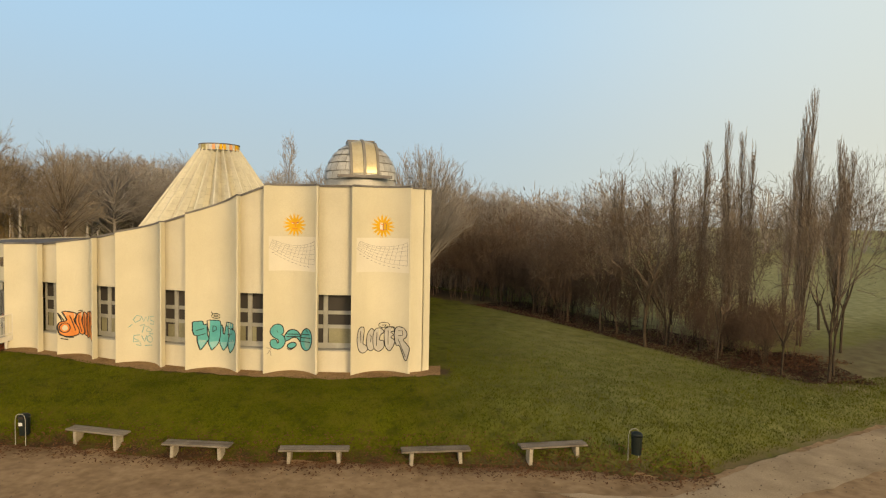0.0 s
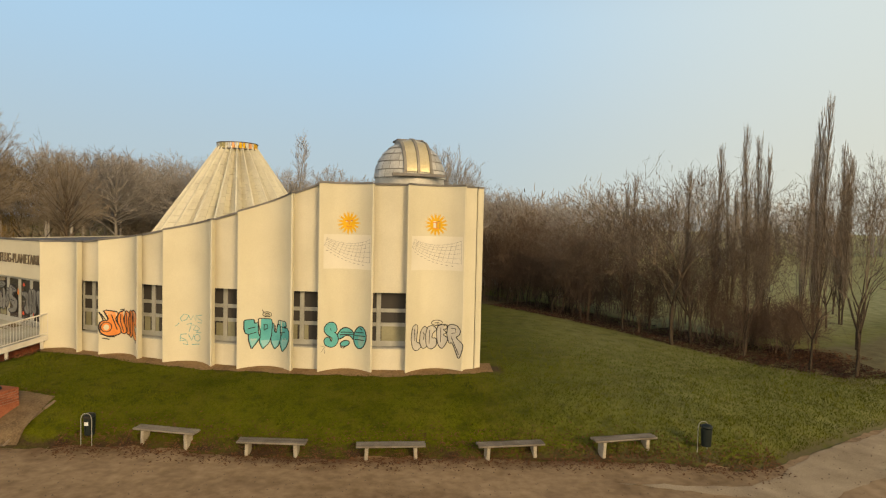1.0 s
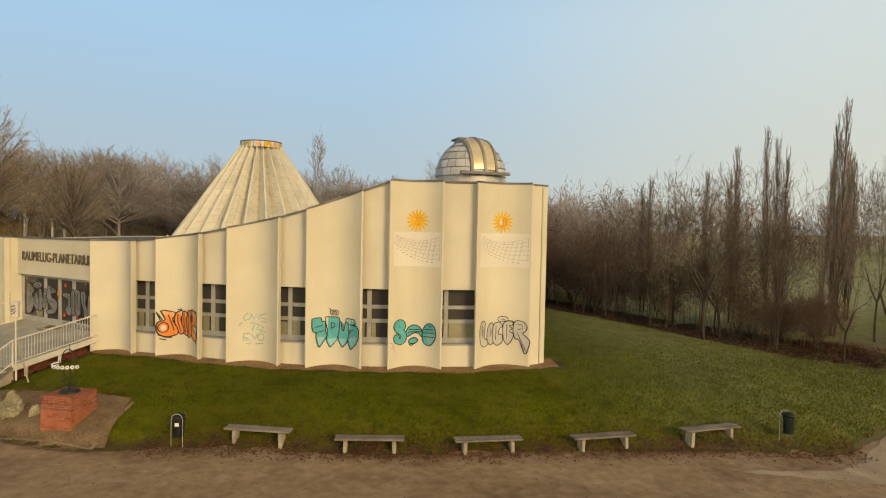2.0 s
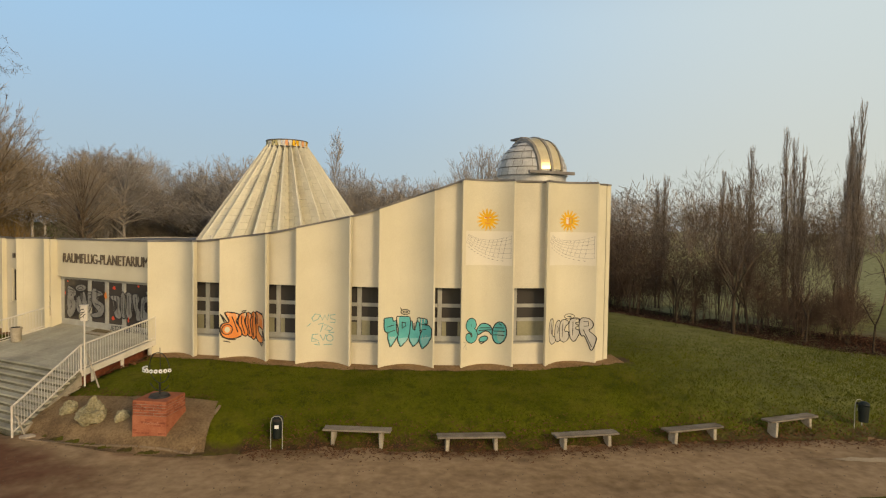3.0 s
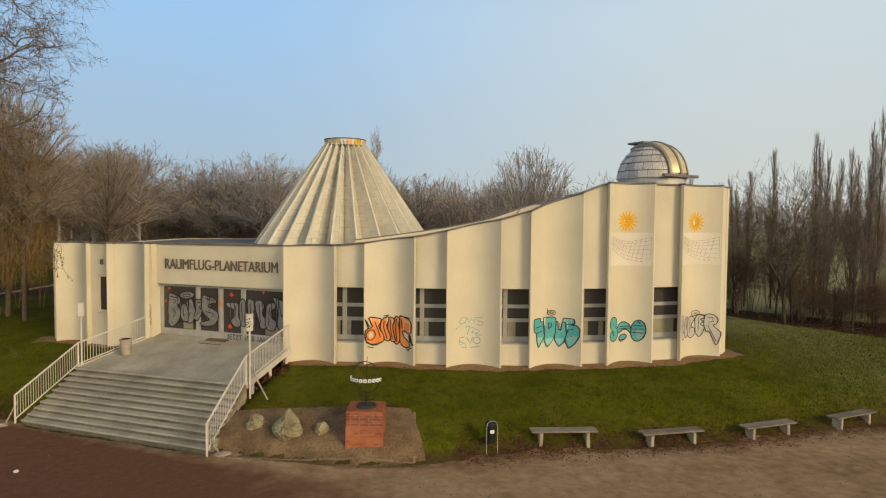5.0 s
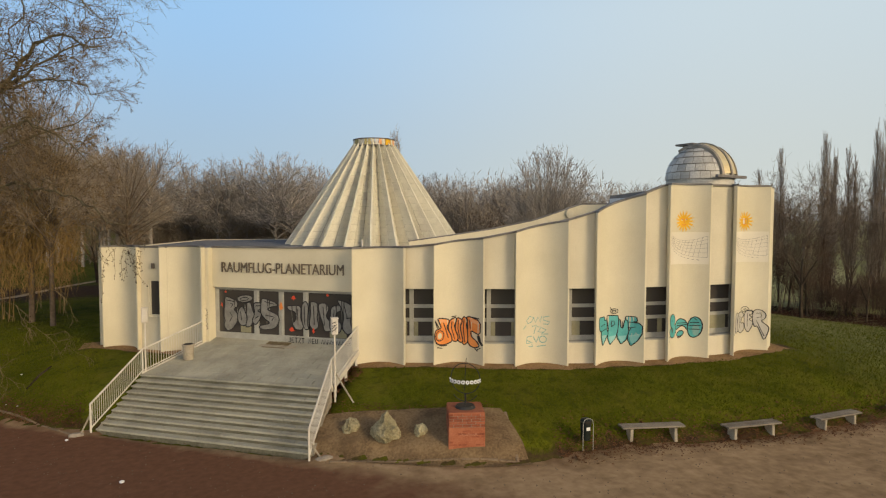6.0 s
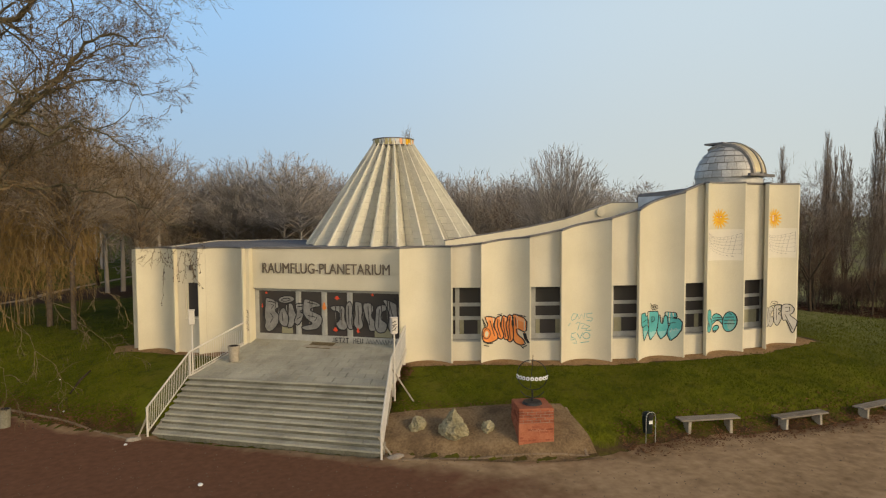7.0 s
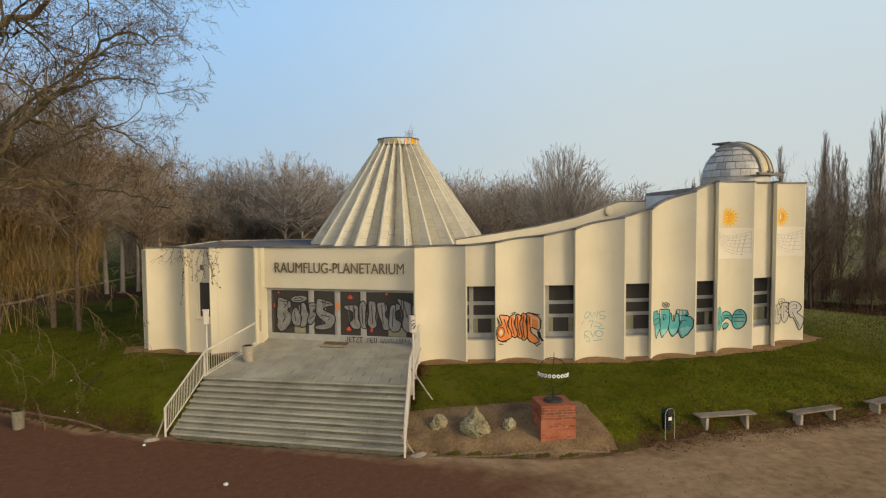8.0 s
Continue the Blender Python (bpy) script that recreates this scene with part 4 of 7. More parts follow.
v, q = [], []
for i in range(2 * PLEATS):
    for k in range(2):
        v.append(cone_at(i, k, -0.03))
n2 = 2 * PLEATS
for i in range(n2):
    j = (i + 1) % n2
    q.append((2 * i, 2 * j, 2 * j + 1, 2 * i + 1))
cone = bpart("cone_roof", mesh_of("cone_roof", v, q, "shingle_edge"), "pleated cone roof of pale cement shingles")


def shingle_geometry(i, k, half):
    """One lapped shingle on pleat face i, row k, its left or right half."""
    h = 0.5 * ((i + half) % 2)
    t0, t1 = max((k - h) / ROWS_N, 0.0), min((k + 1 - h) / ROWS_N - 0.0016, 1.0)
    a0, b0, a1, b1 = cone_at(i, t0), cone_at(i + 1, t0), cone_at(i, t1), cone_at(i + 1, t1)
    nrm = (b0 - a0).cross(a1 - a0).normalized()
    if nrm.dot(Vector((a0.x - CX, a0.y - CY, 0))) < 0:
        nrm = -nrm
    u0, u1 = (0.025, 0.488) if half == 0 else (0.512, 0.975)
    a0, b0 = a0.lerp(b0, u0), a0.lerp(b0, u1)
    a1, b1 = a1.lerp(b1, u0), a1.lerp(b1, u1)
    top, low = nrm * 0.006, nrm * 0.030
    vv = [a0 + low, b0 + low, b1 + top, a1 + top, a0 - nrm * 0.01, b0 - nrm * 0.01, b1 - nrm * 0.02, a1 - nrm * 0.02]
    return vv, [(0, 1, 2, 3), (4, 5, 1, 0), (5, 6, 2, 1), (7, 4, 0, 3)]


rest_v, rest_q = [], []
for i in range(n2):
    ang = math.degrees((i + 0.5) * math.pi / PLEATS) % 360
    near = 236 < ang < 302  # the side towards the path
    for half in (0, 1):
        for k in range(ROWS_N + (i + half) % 2):
            vv, qq = shingle_geometry(i, k, half)
            if near:
                bpart("shingle", mesh_of("shingle", vv, qq, "shingle"), "", cone)
            else:
                base = len(rest_v)
                rest_v += vv
                rest_q += [tuple(base + f for f in face) for face in qq]
tagged(bpart("shingles", mesh_of("shingles", rest_v, rest_q, "shingle"), "pale cement shingles", cone), kind="stuff")
# an added raised strip along every ridge, pale to draw its lit line
for i in range(0, n2, 2):
    a = i * math.pi / PLEATS
    out, side = Vector((math.cos(a), math.sin(a), 0.55)).normalized(), Vector((-math.sin(a), math.cos(a), 0))
    vv = []
    for t, wide in ((0.0, 0.085), (1.0, 0.03)):
        p = cone_at(i, t)
        vv += [p + side * wide - out * 0.05, p + side * wide * 0.6 + out * 0.055, p - side * wide * 0.6 + out * 0.055, p - side * wide - out * 0.05]
    bpart("ridge_cap", mesh_of("ridge_cap", vv, [(0, 1, 5, 4), (1, 2, 6, 5), (2, 3, 7, 6), (0, 3, 2, 1), (4, 5, 6, 7)], "ridge_strip_pale"), "", cone)
# crown ring with painted slats
for i in range(36):
    a0, a1 = i * math.tau / 36, (i + 0.82) * math.tau / 36
    r = CONE_R1 + 0.03
    vv = [(CX + (r + o) * math.cos(a), CY + (r + o) * math.sin(a), z) for o in (0, -0.06) for a, z in ((a0, CONE_Z1 - 0.1), (a1, CONE_Z1 - 0.1), (a1, CONE_Z1 + 0.26), (a0, CONE_Z1 + 0.26))]
    colour = ("yellow_paint", "shingle", "chalk_orange", "shingle", "yellow_paint")[i % 5] if 26 < i < 36 else ("chalk_ochre", "shingle", "aluminium", "chalk_ochre")[i % 4]
    bpart("crown_slat", mesh_of("crown_slat", vv, [(0, 1, 2, 3), (5, 4, 7, 6), (3, 2, 6, 7), (0, 3, 7, 4), (1, 5, 6, 2)], colour), "", cone)
for z, rr in ((CONE_Z1 + 0.28, 0.035), (CONE_Z1 - 0.12, 0.03)):
    ring = [(CX + (CONE_R1 + 0.03) * math.cos(i * math.tau / 40), CY + (CONE_R1 + 0.03) * math.sin(i * math.tau / 40), z) for i in range(41)]
    v, q = tube_arrays([[*a, *b, rr, rr] for a, b in zip(ring, ring[1:])], 5)
    bpart("crown_rail", mesh_of("crown_rail", v, q.tolist(), "flashing"), "", cone)
bm = bmesh.new()
bmesh.ops.create_circle(bm, cap_ends=True, segments=40, radius=CONE_R1, matrix=Matrix.Translation((CX, CY, CONE_Z1 + 0.1)))
bpart("crown_cap", bm_mesh("crown_cap", bm, "roof_felt"), "", cone)

# ---- observatory dome ----
DX, DY, DZ, DR = -3.38, 24.95, 8.82, 1.45
SHUT = radians(-76)  # where the shutter looks


def dome_at(az, el, r=DR):
    return Vector((DX + r * math.cos(el) * math.cos(az), DY + r * math.cos(el) * math.sin(az), DZ + 1.06 * r * math.sin(el)))


bm = bmesh.new()
bmesh.ops.create_cone(bm, cap_ends=True, segments=40, radius1=DR - 0.04, radius2=DR - 0.04, depth=0.42, matrix=Matrix.Translation((DX, DY, DZ - 0.19)))
dome = bpart("observatory_dome", bm_mesh("observatory_dome", bm, "aluminium", False), "dull aluminium observatory dome with a bright shutter")
v, q = [], []
NA, NE = 40, 12
for e in range(NE + 1):
    for a in range(NA):
        v.append(dome_at(a * math.tau / NA, e * math.pi / 2 / NE, DR - 0.02))
for e in range(NE):
    for a in range(NA):
        b = (a + 1) % NA
        q.append((e * NA + a, e * NA + b, (e + 1) * NA + b, (e + 1) * NA + a))
bpart("dome_shell", mesh_of("dome_shell", v, q, "rib_metal", True), "", dome)
els = [0, 12, 25, 38, 51, 63, 75]
for r in range(len(els) - 1):
    e0, e1 = radians(els[r] + 0.5), radians(els[r + 1] - 0.6)
    n = (22, 22, 20, 16, 12, 9)[r]
    for a in range(n):
        a0 = (a + 0.5 * (r % 2)) * math.tau / n
        a1 = a0 + math.tau / n * 0.95
        mid = (a0 + a1) / 2
        vv, m = [], 4
        for s in range(m + 1):
            aa = a0 + (a1 - a0) * s / m
            vv += [dome_at(aa, e0, DR + 0.022), dome_at(aa, (e0 + e1) / 2, DR + 0.014), dome_at(aa, e1, DR + 0.002)]
        qq = []
        for s in range(m):
            for h in range(2):
                qq.append((3 * s + h, 3 * s + 3 + h, 3 * s + 4 + h, 3 * s + 1 + h))
        bpart("sheet", mesh_of("sheet", vv, qq, "aluminium"), "", dome)


def dome_band(name, x0, x1, e0, e1, r, material, thick=0.03, n=22):
    """A band over the dome along the shutter's plane, between two sideways offsets."""
    ax, side = Vector((math.cos(SHUT), math.sin(SHUT), 0)), Vector((-math.sin(SHUT), math.cos(SHUT), 0))
    vv = []
    for i in range(n + 1):
        e = radians(e0 + (e1 - e0) * i / n)
        for o, rr in ((x0, r), (x1, r), (x1, r - thick), (x0, r - thick)):
            h = math.sqrt(max(rr * rr - o * o, 0.01))
            vv.append(Vector((DX, DY, DZ)) + ax * (h * math.cos(e)) + side * o + Vector((0, 0, 1.06 * h * math.sin(e))))
    qq = []
    for i in range(n):
        a, b = 4 * i, 4 * i + 4
        qq += [(a, a + 1, b + 1, b), (a + 1, a + 2, b + 2, b + 1), (a + 3, a, b, b + 3), (a + 2, a + 3, b + 3, b + 2)]
    qq += [(3, 2, 1, 0), (4 * n, 4 * n + 1, 4 * n + 2, 4 * n + 3)]
    return bpart(name, mesh_of(name, vv, qq, material), "", dome)


dome_band("shutter", -0.46, -0.06, 8, 112, DR + 0.075, "gold_glint_metal")
dome_band("shutter", 0.06, 0.46, 8, 112, DR + 0.075, "gold_glint_metal")
for o in (-0.56, -0.05, 0.47):
    dome_band("shutter_rib", o, o + 0.10, 2, 120, DR + 0.12, "rib_metal", 0.13)
ax, side = Vector((math.cos(SHUT), math.sin(SHUT), 0)), Vector((-math.sin(SHUT), math.cos(SHUT), 0))
rot = Matrix.Rotation(SHUT, 3, "Z")
c = Vector((DX, DY, DZ + 0.08)) + ax * (DR + 0.06)
bpart("rail_beam", bm_mesh("rail_beam", box_bm(0.14, 2.1, 0.12, c, 0.01, None, rot), "flashing"), "", dome)
c = Vector((DX, DY, DZ + 1.06 * DR + 0.06)) - ax * 0.45
bpart("rail_beam", bm_mesh("rail_beam", box_bm(0.9, 1.1, 0.08, c, 0.01, None, rot), "flashing"), "", dome)

# ---- painted panels ----


def ribbon(p, pts, width, off, closed=False):
    """A painted stroke on a panel; points in metres from its left edge and height."""
    pts = [Vector((x, z)) for x, z in pts]
    fine = []
    for a, b in zip(pts, pts[1:] + (pts[:1] if closed else [])):
        m = max(1, int((b - a).length / 0.12))
        fine += [a.lerp(b, i / m) for i in range(m)]
    if not closed:
        fine.append(pts[-1])
    n = len(fine)
    m = 4 if width > 0.12 else 1
    v, q = [], []
    for i in range(n):
        prev, nxt = (fine[i - 1], fine[(i + 1) % n]) if closed else (fine[max(i - 1, 0)], fine[min(i + 1, n - 1)])
        d = (nxt - prev).normalized()
        nn = Vector((-d.y, d.x)) * width / 2
        for c in range(m + 1):
            s = fine[i] + nn * (1 - 2 * c / m)
            v.append(p.at(s.x / p.width, s.y, off))
    for i in range(n if closed else n - 1):
        j = (i + 1) % n
        for c in range(m):
            q.append(((m + 1) * i + c, (m + 1) * i + c + 1, (m + 1) * j + c + 1, (m + 1) * j + c))
    if not closed:
        for end in (fine[0], fine[-1]):
            base = len(v)
            for k in range(8):
                a = k * math.tau / 8
                s = end + Vector((math.cos(a), math.sin(a))) * width / 2
                v.append(p.at(s.x / p.width, s.y, off + 0.0004))
            v.append(p.at(end.x / p.width, end.y, off + 0.0004))
            q += [(base + k, base + (k + 1) % 8, base + 8) for k in range(8)]
    return v, q


def paint(name, p, strokes, width, material, off, parent=None, label="", closed=False):
    first = parent
    for i, st in enumerate(strokes):
        v, q = ribbon(p, st, width, off + 0.0006 * i, closed)
        ob = bpart(name, mesh_of(name, v, q, material), label if i == 0 else "", first)
        first = first or ob
    return first


def fill(name, p, outline, material, off, parent=None, label=""):
    """A filled painted shape on a panel, cut into narrow upright slices so that it follows the curve."""
    xs = [x for x, z in outline]
    x0, x1 = min(xs), max(xs)
    n = max(6, int((x1 - x0) / 0.05))
    v, q = [], []
    cols = []
    for i in range(n + 1):
        x = x0 + (x1 - x0) * (i + 0.001) / (n + 0.002)
        zs = []
        for (xa, za), (xb, zb) in zip(outline, outline[1:] + outline[:1]):
            if (xa <= x < xb) or (xb <= x < xa):
                zs.append(za + (zb - za) * (x - xa) / (xb - xa))
        zs.sort()
        cols.append((x, zs))
    for (xa, za), (xb, zb) in zip(cols, cols[1:]):
        m = min(len(za), len(zb)) // 2
        for k in range(m):
            b = len(v)
            v += [p.at(xa / p.width, za[2 * k], off), p.at(xb / p.width, zb[2 * k], off), p.at(xb / p.width, zb[2 * k + 1], off), p.at(xa / p.width, za[2 * k + 1], off)]
            q.append((b, b + 1, b + 2, b + 3))
    seen, back = {}, []
    for w_ in v:
        back.append(seen.setdefault(tuple(round(c_, 5) for c_ in w_), len(seen)))
    q = [tuple(dict.fromkeys(back[i] for i in f)) for f in q]
    return bpart(name, mesh_of(name, list(seen), [f for f in q if len(f) > 2], material), label, parent)


def oval(x, z, rx, rz, n=18, tilt=0.0):
    c, s = math.cos(tilt), math.sin(tilt)
    return [(x + rx * math.cos(i * math.tau / n) * c - rz * math.sin(i * math.tau / n) * s, z + rx * math.cos(i * math.tau / n) * s + rz * math.sin(i * math.tau / n) * c) for i in range(n)]


def soften(pts, r=0.25, times=2):
    """Cuts the corners of a closed outline, so that it reads as rounded."""
    for _ in range(times):
        pts = [q for a, b in zip(pts, pts[1:] + pts[:1]) for q in (lerp(a, b, r), lerp(a, b, 1 - r))]
    return pts


def curl(pts, n=5):
    """A smooth open line through some points."""
    e = [pts[0], *pts, pts[-1]]
    out = []
    for a, b, c, d in zip(e, e[1:], e[2:], e[3:]):
        for k in range(n):
            t = k / n
            out.append(tuple(0.5 * (2 * q + (r_ - p_) * t + (2 * p_ - 5 * q + 4 * r_ - s_) * t * t + (3 * q - p_ - 3 * r_ + s_) * t**3) for p_, q, r_, s_ in zip(a, b, c, d)))
    return out + [pts[-1]]


def throw_up(p, shapes, colour, ink, label, lines=(), rim=0.05):
    """Spray-painted bubble shapes with dark outlines."""
    first = None
    for i, s in enumerate(shapes):
        ob = fill("graffiti", p, s, colour, 0.004 + 0.0035 * i, first, label if first is None else "")
        first = first or ob
        paint("graffiti_outline", p, [s], rim, ink, 0.0062 + 0.0035 * i, first, "", True)
    if lines:
        paint("graffiti_line", p, lines, rim * 0.8, ink, 0.026, first)


P3, P4, P5, P6, P7 = panels[3:]
# orange, on the third panel from the entrance
def sheet(x0, sx, z0, y0, sz):
    """Turns a sketch's units, right and down, into metres on a panel."""
    return lambda pts: [((x - x0) / sx, z0 - (y - y0) / sz) for x, y in pts]


k = sheet(62, 143, 1.36, 312, 134)
throw_up(P3, [soften(k(st), 0.2, 1) for st in (
    [(240, 50), (318, 74), (315, 150), (264, 128), (268, 160), (300, 184), (312, 208), (286, 220), (254, 206), (242, 160), (250, 108)],
    [(222, 54), (250, 70), (240, 100), (248, 132), (250, 190), (230, 209), (210, 190), (204, 120)],
    [(188, 60), (222, 76), (206, 110), (214, 150), (224, 190), (204, 196), (186, 170), (178, 110)],
    [(150, 72), (186, 60), (184, 88), (172, 110), (198, 170), (186, 192), (164, 186), (148, 150), (138, 110)],
    [(78, 57), (148, 72), (142, 92), (130, 112), (160, 162), (160, 190), (124, 203), (94, 202), (70, 186), (62, 150), (70, 120), (102, 114), (92, 90)])],
    "orange_paint", "black_paint", "orange bubble graffiti with black outlines",
    [k([(112, 84), (124, 118), (140, 168)]), k([(160, 84), (158, 120), (176, 176)]), k([(196, 78), (194, 120), (206, 178)]), k([(228, 74), (224, 124), (232, 190)]), k([(258, 74), (262, 118)]), k([(66, 70), (80, 112)]), k([(70, 76), (88, 110)]), k([(72, 190), (100, 206), (130, 208)]), k([(78, 212), (104, 220)]), k([(288, 222), (300, 232)]), k([(296, 228), (316, 214)]), k([(160, 58), (184, 54)]), k([(250, 54), (310, 62)])], 0.046)
fill("graffiti", P3, k([(298, 152), (314, 148), (318, 176), (332, 198), (322, 204), (304, 182)]), "black_paint", 0.006, None, "black drop shadow of the orange graffiti")
paint("graffiti_line", P3, [oval(0.215, 2.55, 0.155, 0.20)], 0.034, "black_paint", 0.029, None, "", True)
fill("graffiti_shade", P3, oval(0.215, 2.54, 0.085, 0.12), "plaster", 0.028)
for pts in ([(86, 64), (134, 76), (130, 88), (96, 82)], [(256, 62), (308, 78), (306, 96), (262, 82)], [(194, 70), (212, 80), (204, 96)], [(156, 78), (176, 70), (174, 88)]):
    fill("graffiti_shade", P3, k(pts), "chalk_orange", 0.0265)
# thin scribbled lines
paint("graffiti", P4, [[(0.50, 3.10), (0.62, 3.26), (0.80, 3.22), (0.72, 3.05), (0.55, 2.98), (0.50, 3.10)], [(0.80, 3.20), (0.88, 3.02), (0.98, 3.22), (1.08, 3.02), (1.12, 3.24)], [(1.40, 3.26), (1.18, 3.22), (1.20, 3.10), (1.42, 3.05), (1.38, 2.94), (1.2, 2.95)],
                       [(0.74, 2.86), (0.92, 2.90), (0.82, 2.58)], [(0.96, 2.84), (1.12, 2.82), (0.98, 2.64), (1.18, 2.62)], [(1.16, 2.78), (1.30, 2.72), (1.12, 2.54), (1.36, 2.56)],
                       [(0.72, 2.48), (0.52, 2.46), (0.50, 2.20), (0.74, 2.22), (0.50, 2.34)], [(0.80, 2.44), (0.92, 2.22), (1.02, 2.46)], oval(1.18, 2.34, 0.14, 0.13), [(0.60, 2.08), (0.78, 2.05), (0.74, 2.16)], [(0.95, 2.06), (1.28, 2.10)], [(0.46, 2.9), (0.36, 2.8)]],
      0.034, "dull_teal_paint", 0.004, None, "thin teal scribbled graffiti")
# large teal shapes with hanging points
k = sheet(25, 145, 1.36, 340, 140)
throw_up(P5, [soften(k(st), 0.10, 1) for st in (
    [(234, 82), (288, 84), (292, 110), (272, 112), (300, 118), (314, 136), (312, 180), (292, 220), (262, 250), (246, 214), (246, 176), (262, 150), (240, 142), (232, 120)],
    [(190, 106), (206, 100), (210, 146), (222, 150), (230, 102), (246, 106), (252, 170), (240, 214), (212, 242), (190, 208), (186, 160)],
    [(118, 76), (192, 78), (197, 104), (192, 168), (178, 206), (142, 244), (124, 204), (130, 150), (120, 108)],
    [(52, 82), (98, 80), (100, 102), (118, 98), (120, 156), (130, 178), (112, 206), (86, 243), (72, 192), (72, 160), (58, 154), (52, 130)])],
    "teal_paint", "black_paint", "large teal block graffiti with black outlines", [k([(148, 108), (168, 110), (170, 128), (150, 140)]), oval(0.98, 3.41, 0.17, 0.095), oval(0.98, 3.41, 0.085, 0.035), k([(140, 30), (148, 42)]), k([(70, 130), (104, 122)]), k([(74, 160), (110, 150)]), k([(150, 140), (150, 112)]), k([(216, 112), (218, 150)]), k([(250, 114), (290, 118)]), k([(246, 148), (282, 140)])], 0.036)
for pts in ([(78, 186), (116, 184), (104, 208), (88, 234)], [(132, 196), (184, 190), (170, 214), (144, 236)], [(194, 196), (240, 190), (230, 218), (212, 234)], [(252, 190), (306, 176), (290, 214), (264, 240)]):
    fill("graffiti_shade", P5, k(pts), "pale_teal_paint", 0.0215)
paint("graffiti_line", P5, [k([(84, 182), (92, 196), (100, 184), (110, 194)]), k([(262, 196), (266, 176), (276, 190), (284, 172), (294, 186)])], 0.02, "chalk_paint", 0.024)
# curling teal shapes
k = sheet(-24, 138, 3.22, 65, 138)
throw_up(P6, [soften(k([(64, 138), (84, 104), (112, 96), (142, 108), (158, 138), (152, 166), (136, 142), (112, 138), (84, 158), (66, 160)]), 0.25, 2), [(x + 0.0, z) for x, z in oval(1.53, 2.63, 0.25, 0.43, 22, -0.10)], oval(0.94, 2.37, 0.18, 0.11, 16, 0.3)],
         "teal_paint", "black_paint", "curling teal bubble graffiti with black outlines", [k([(84, 122), (142, 122)]), k([(80, 136), (150, 132)]), k([(165, 120), (206, 118)]), k([(160, 138), (212, 136)]), k([(160, 158), (210, 158)]), k([(84, 200), (96, 208), (120, 192)]), k([(186, 96), (196, 104)])], 0.042)
spine = curl(k([(50, 108), (44, 86), (28, 84), (18, 102), (28, 122), (50, 140), (56, 164), (42, 184), (22, 176), (18, 160)]))
ob = paint("graffiti", P6, [spine], 0.26, "black_paint", 0.022, None, "curling teal bubble graffiti with black outlines")
paint("graffiti_shade", P6, [spine], 0.195, "teal_paint", 0.026, ob)
fill("graffiti_shade", P6, oval(1.57, 2.52, 0.13, 0.24), "dull_teal_paint", 0.020)
paint("graffiti", P6, [[(0.08, 2.34), (0.22, 2.28), (0.14, 2.16)], [(0.10, 2.10), (0.2, 2.2), (0.22, 2.02)]], 0.02, "dial_line", 0.004, None, "small grey pencilled tag")
# pale outlined shapes
k = sheet(893, 121, 1.36, 330, 129)
throw_up(P7, [soften(k(st), 0.22, 2) for st in (
    [(924, 108), (938, 96), (952, 104), (948, 150), (944, 186), (962, 192), (972, 212), (948, 232), (926, 218), (916, 160)],
    [(964, 134), (984, 106), (1000, 122), (1006, 178), (996, 216), (976, 224), (960, 192)],
    [(1000, 112), (1028, 106), (1046, 128), (1026, 142), (1020, 172), (1042, 168), (1046, 206), (1020, 230), (994, 212), (990, 150)],
    [(1048, 106), (1088, 98), (1092, 122), (1070, 126), (1090, 140), (1070, 154), (1096, 166), (1086, 200), (1068, 228), (1048, 202), (1042, 140)],
    [(1094, 98), (1130, 98), (1148, 124), (1142, 150), (1126, 160), (1150, 184), (1160, 200), (1142, 276), (1128, 232), (1112, 186), (1100, 198), (1088, 150)])],
    "chalk_paint", "black_paint", "pale grey bubble graffiti with black outlines", [oval(1.24, 3.20, 0.21, 0.105), k([(1034, 94), (1052, 92)]), k([(934, 120), (936, 176)]), k([(978, 140), (984, 150), (980, 176)]), k([(1010, 130), (1008, 196)]), k([(1062, 120), (1062, 190)]), k([(1108, 118), (1126, 116), (1128, 138), (1110, 142)]), k([(1108, 160), (1140, 244)])], 0.032)
k = sheet(10, 130, 2.97, 80, 120)
paint("graffiti", P7, [k([(174 + 9 * i, 62 + i), (178 + 9 * i, 54 + i), (181 + 9 * i, 64 + i)]) for i in range(10)], 0.022, "black_paint", 0.004, None, "small black scrawled tag")

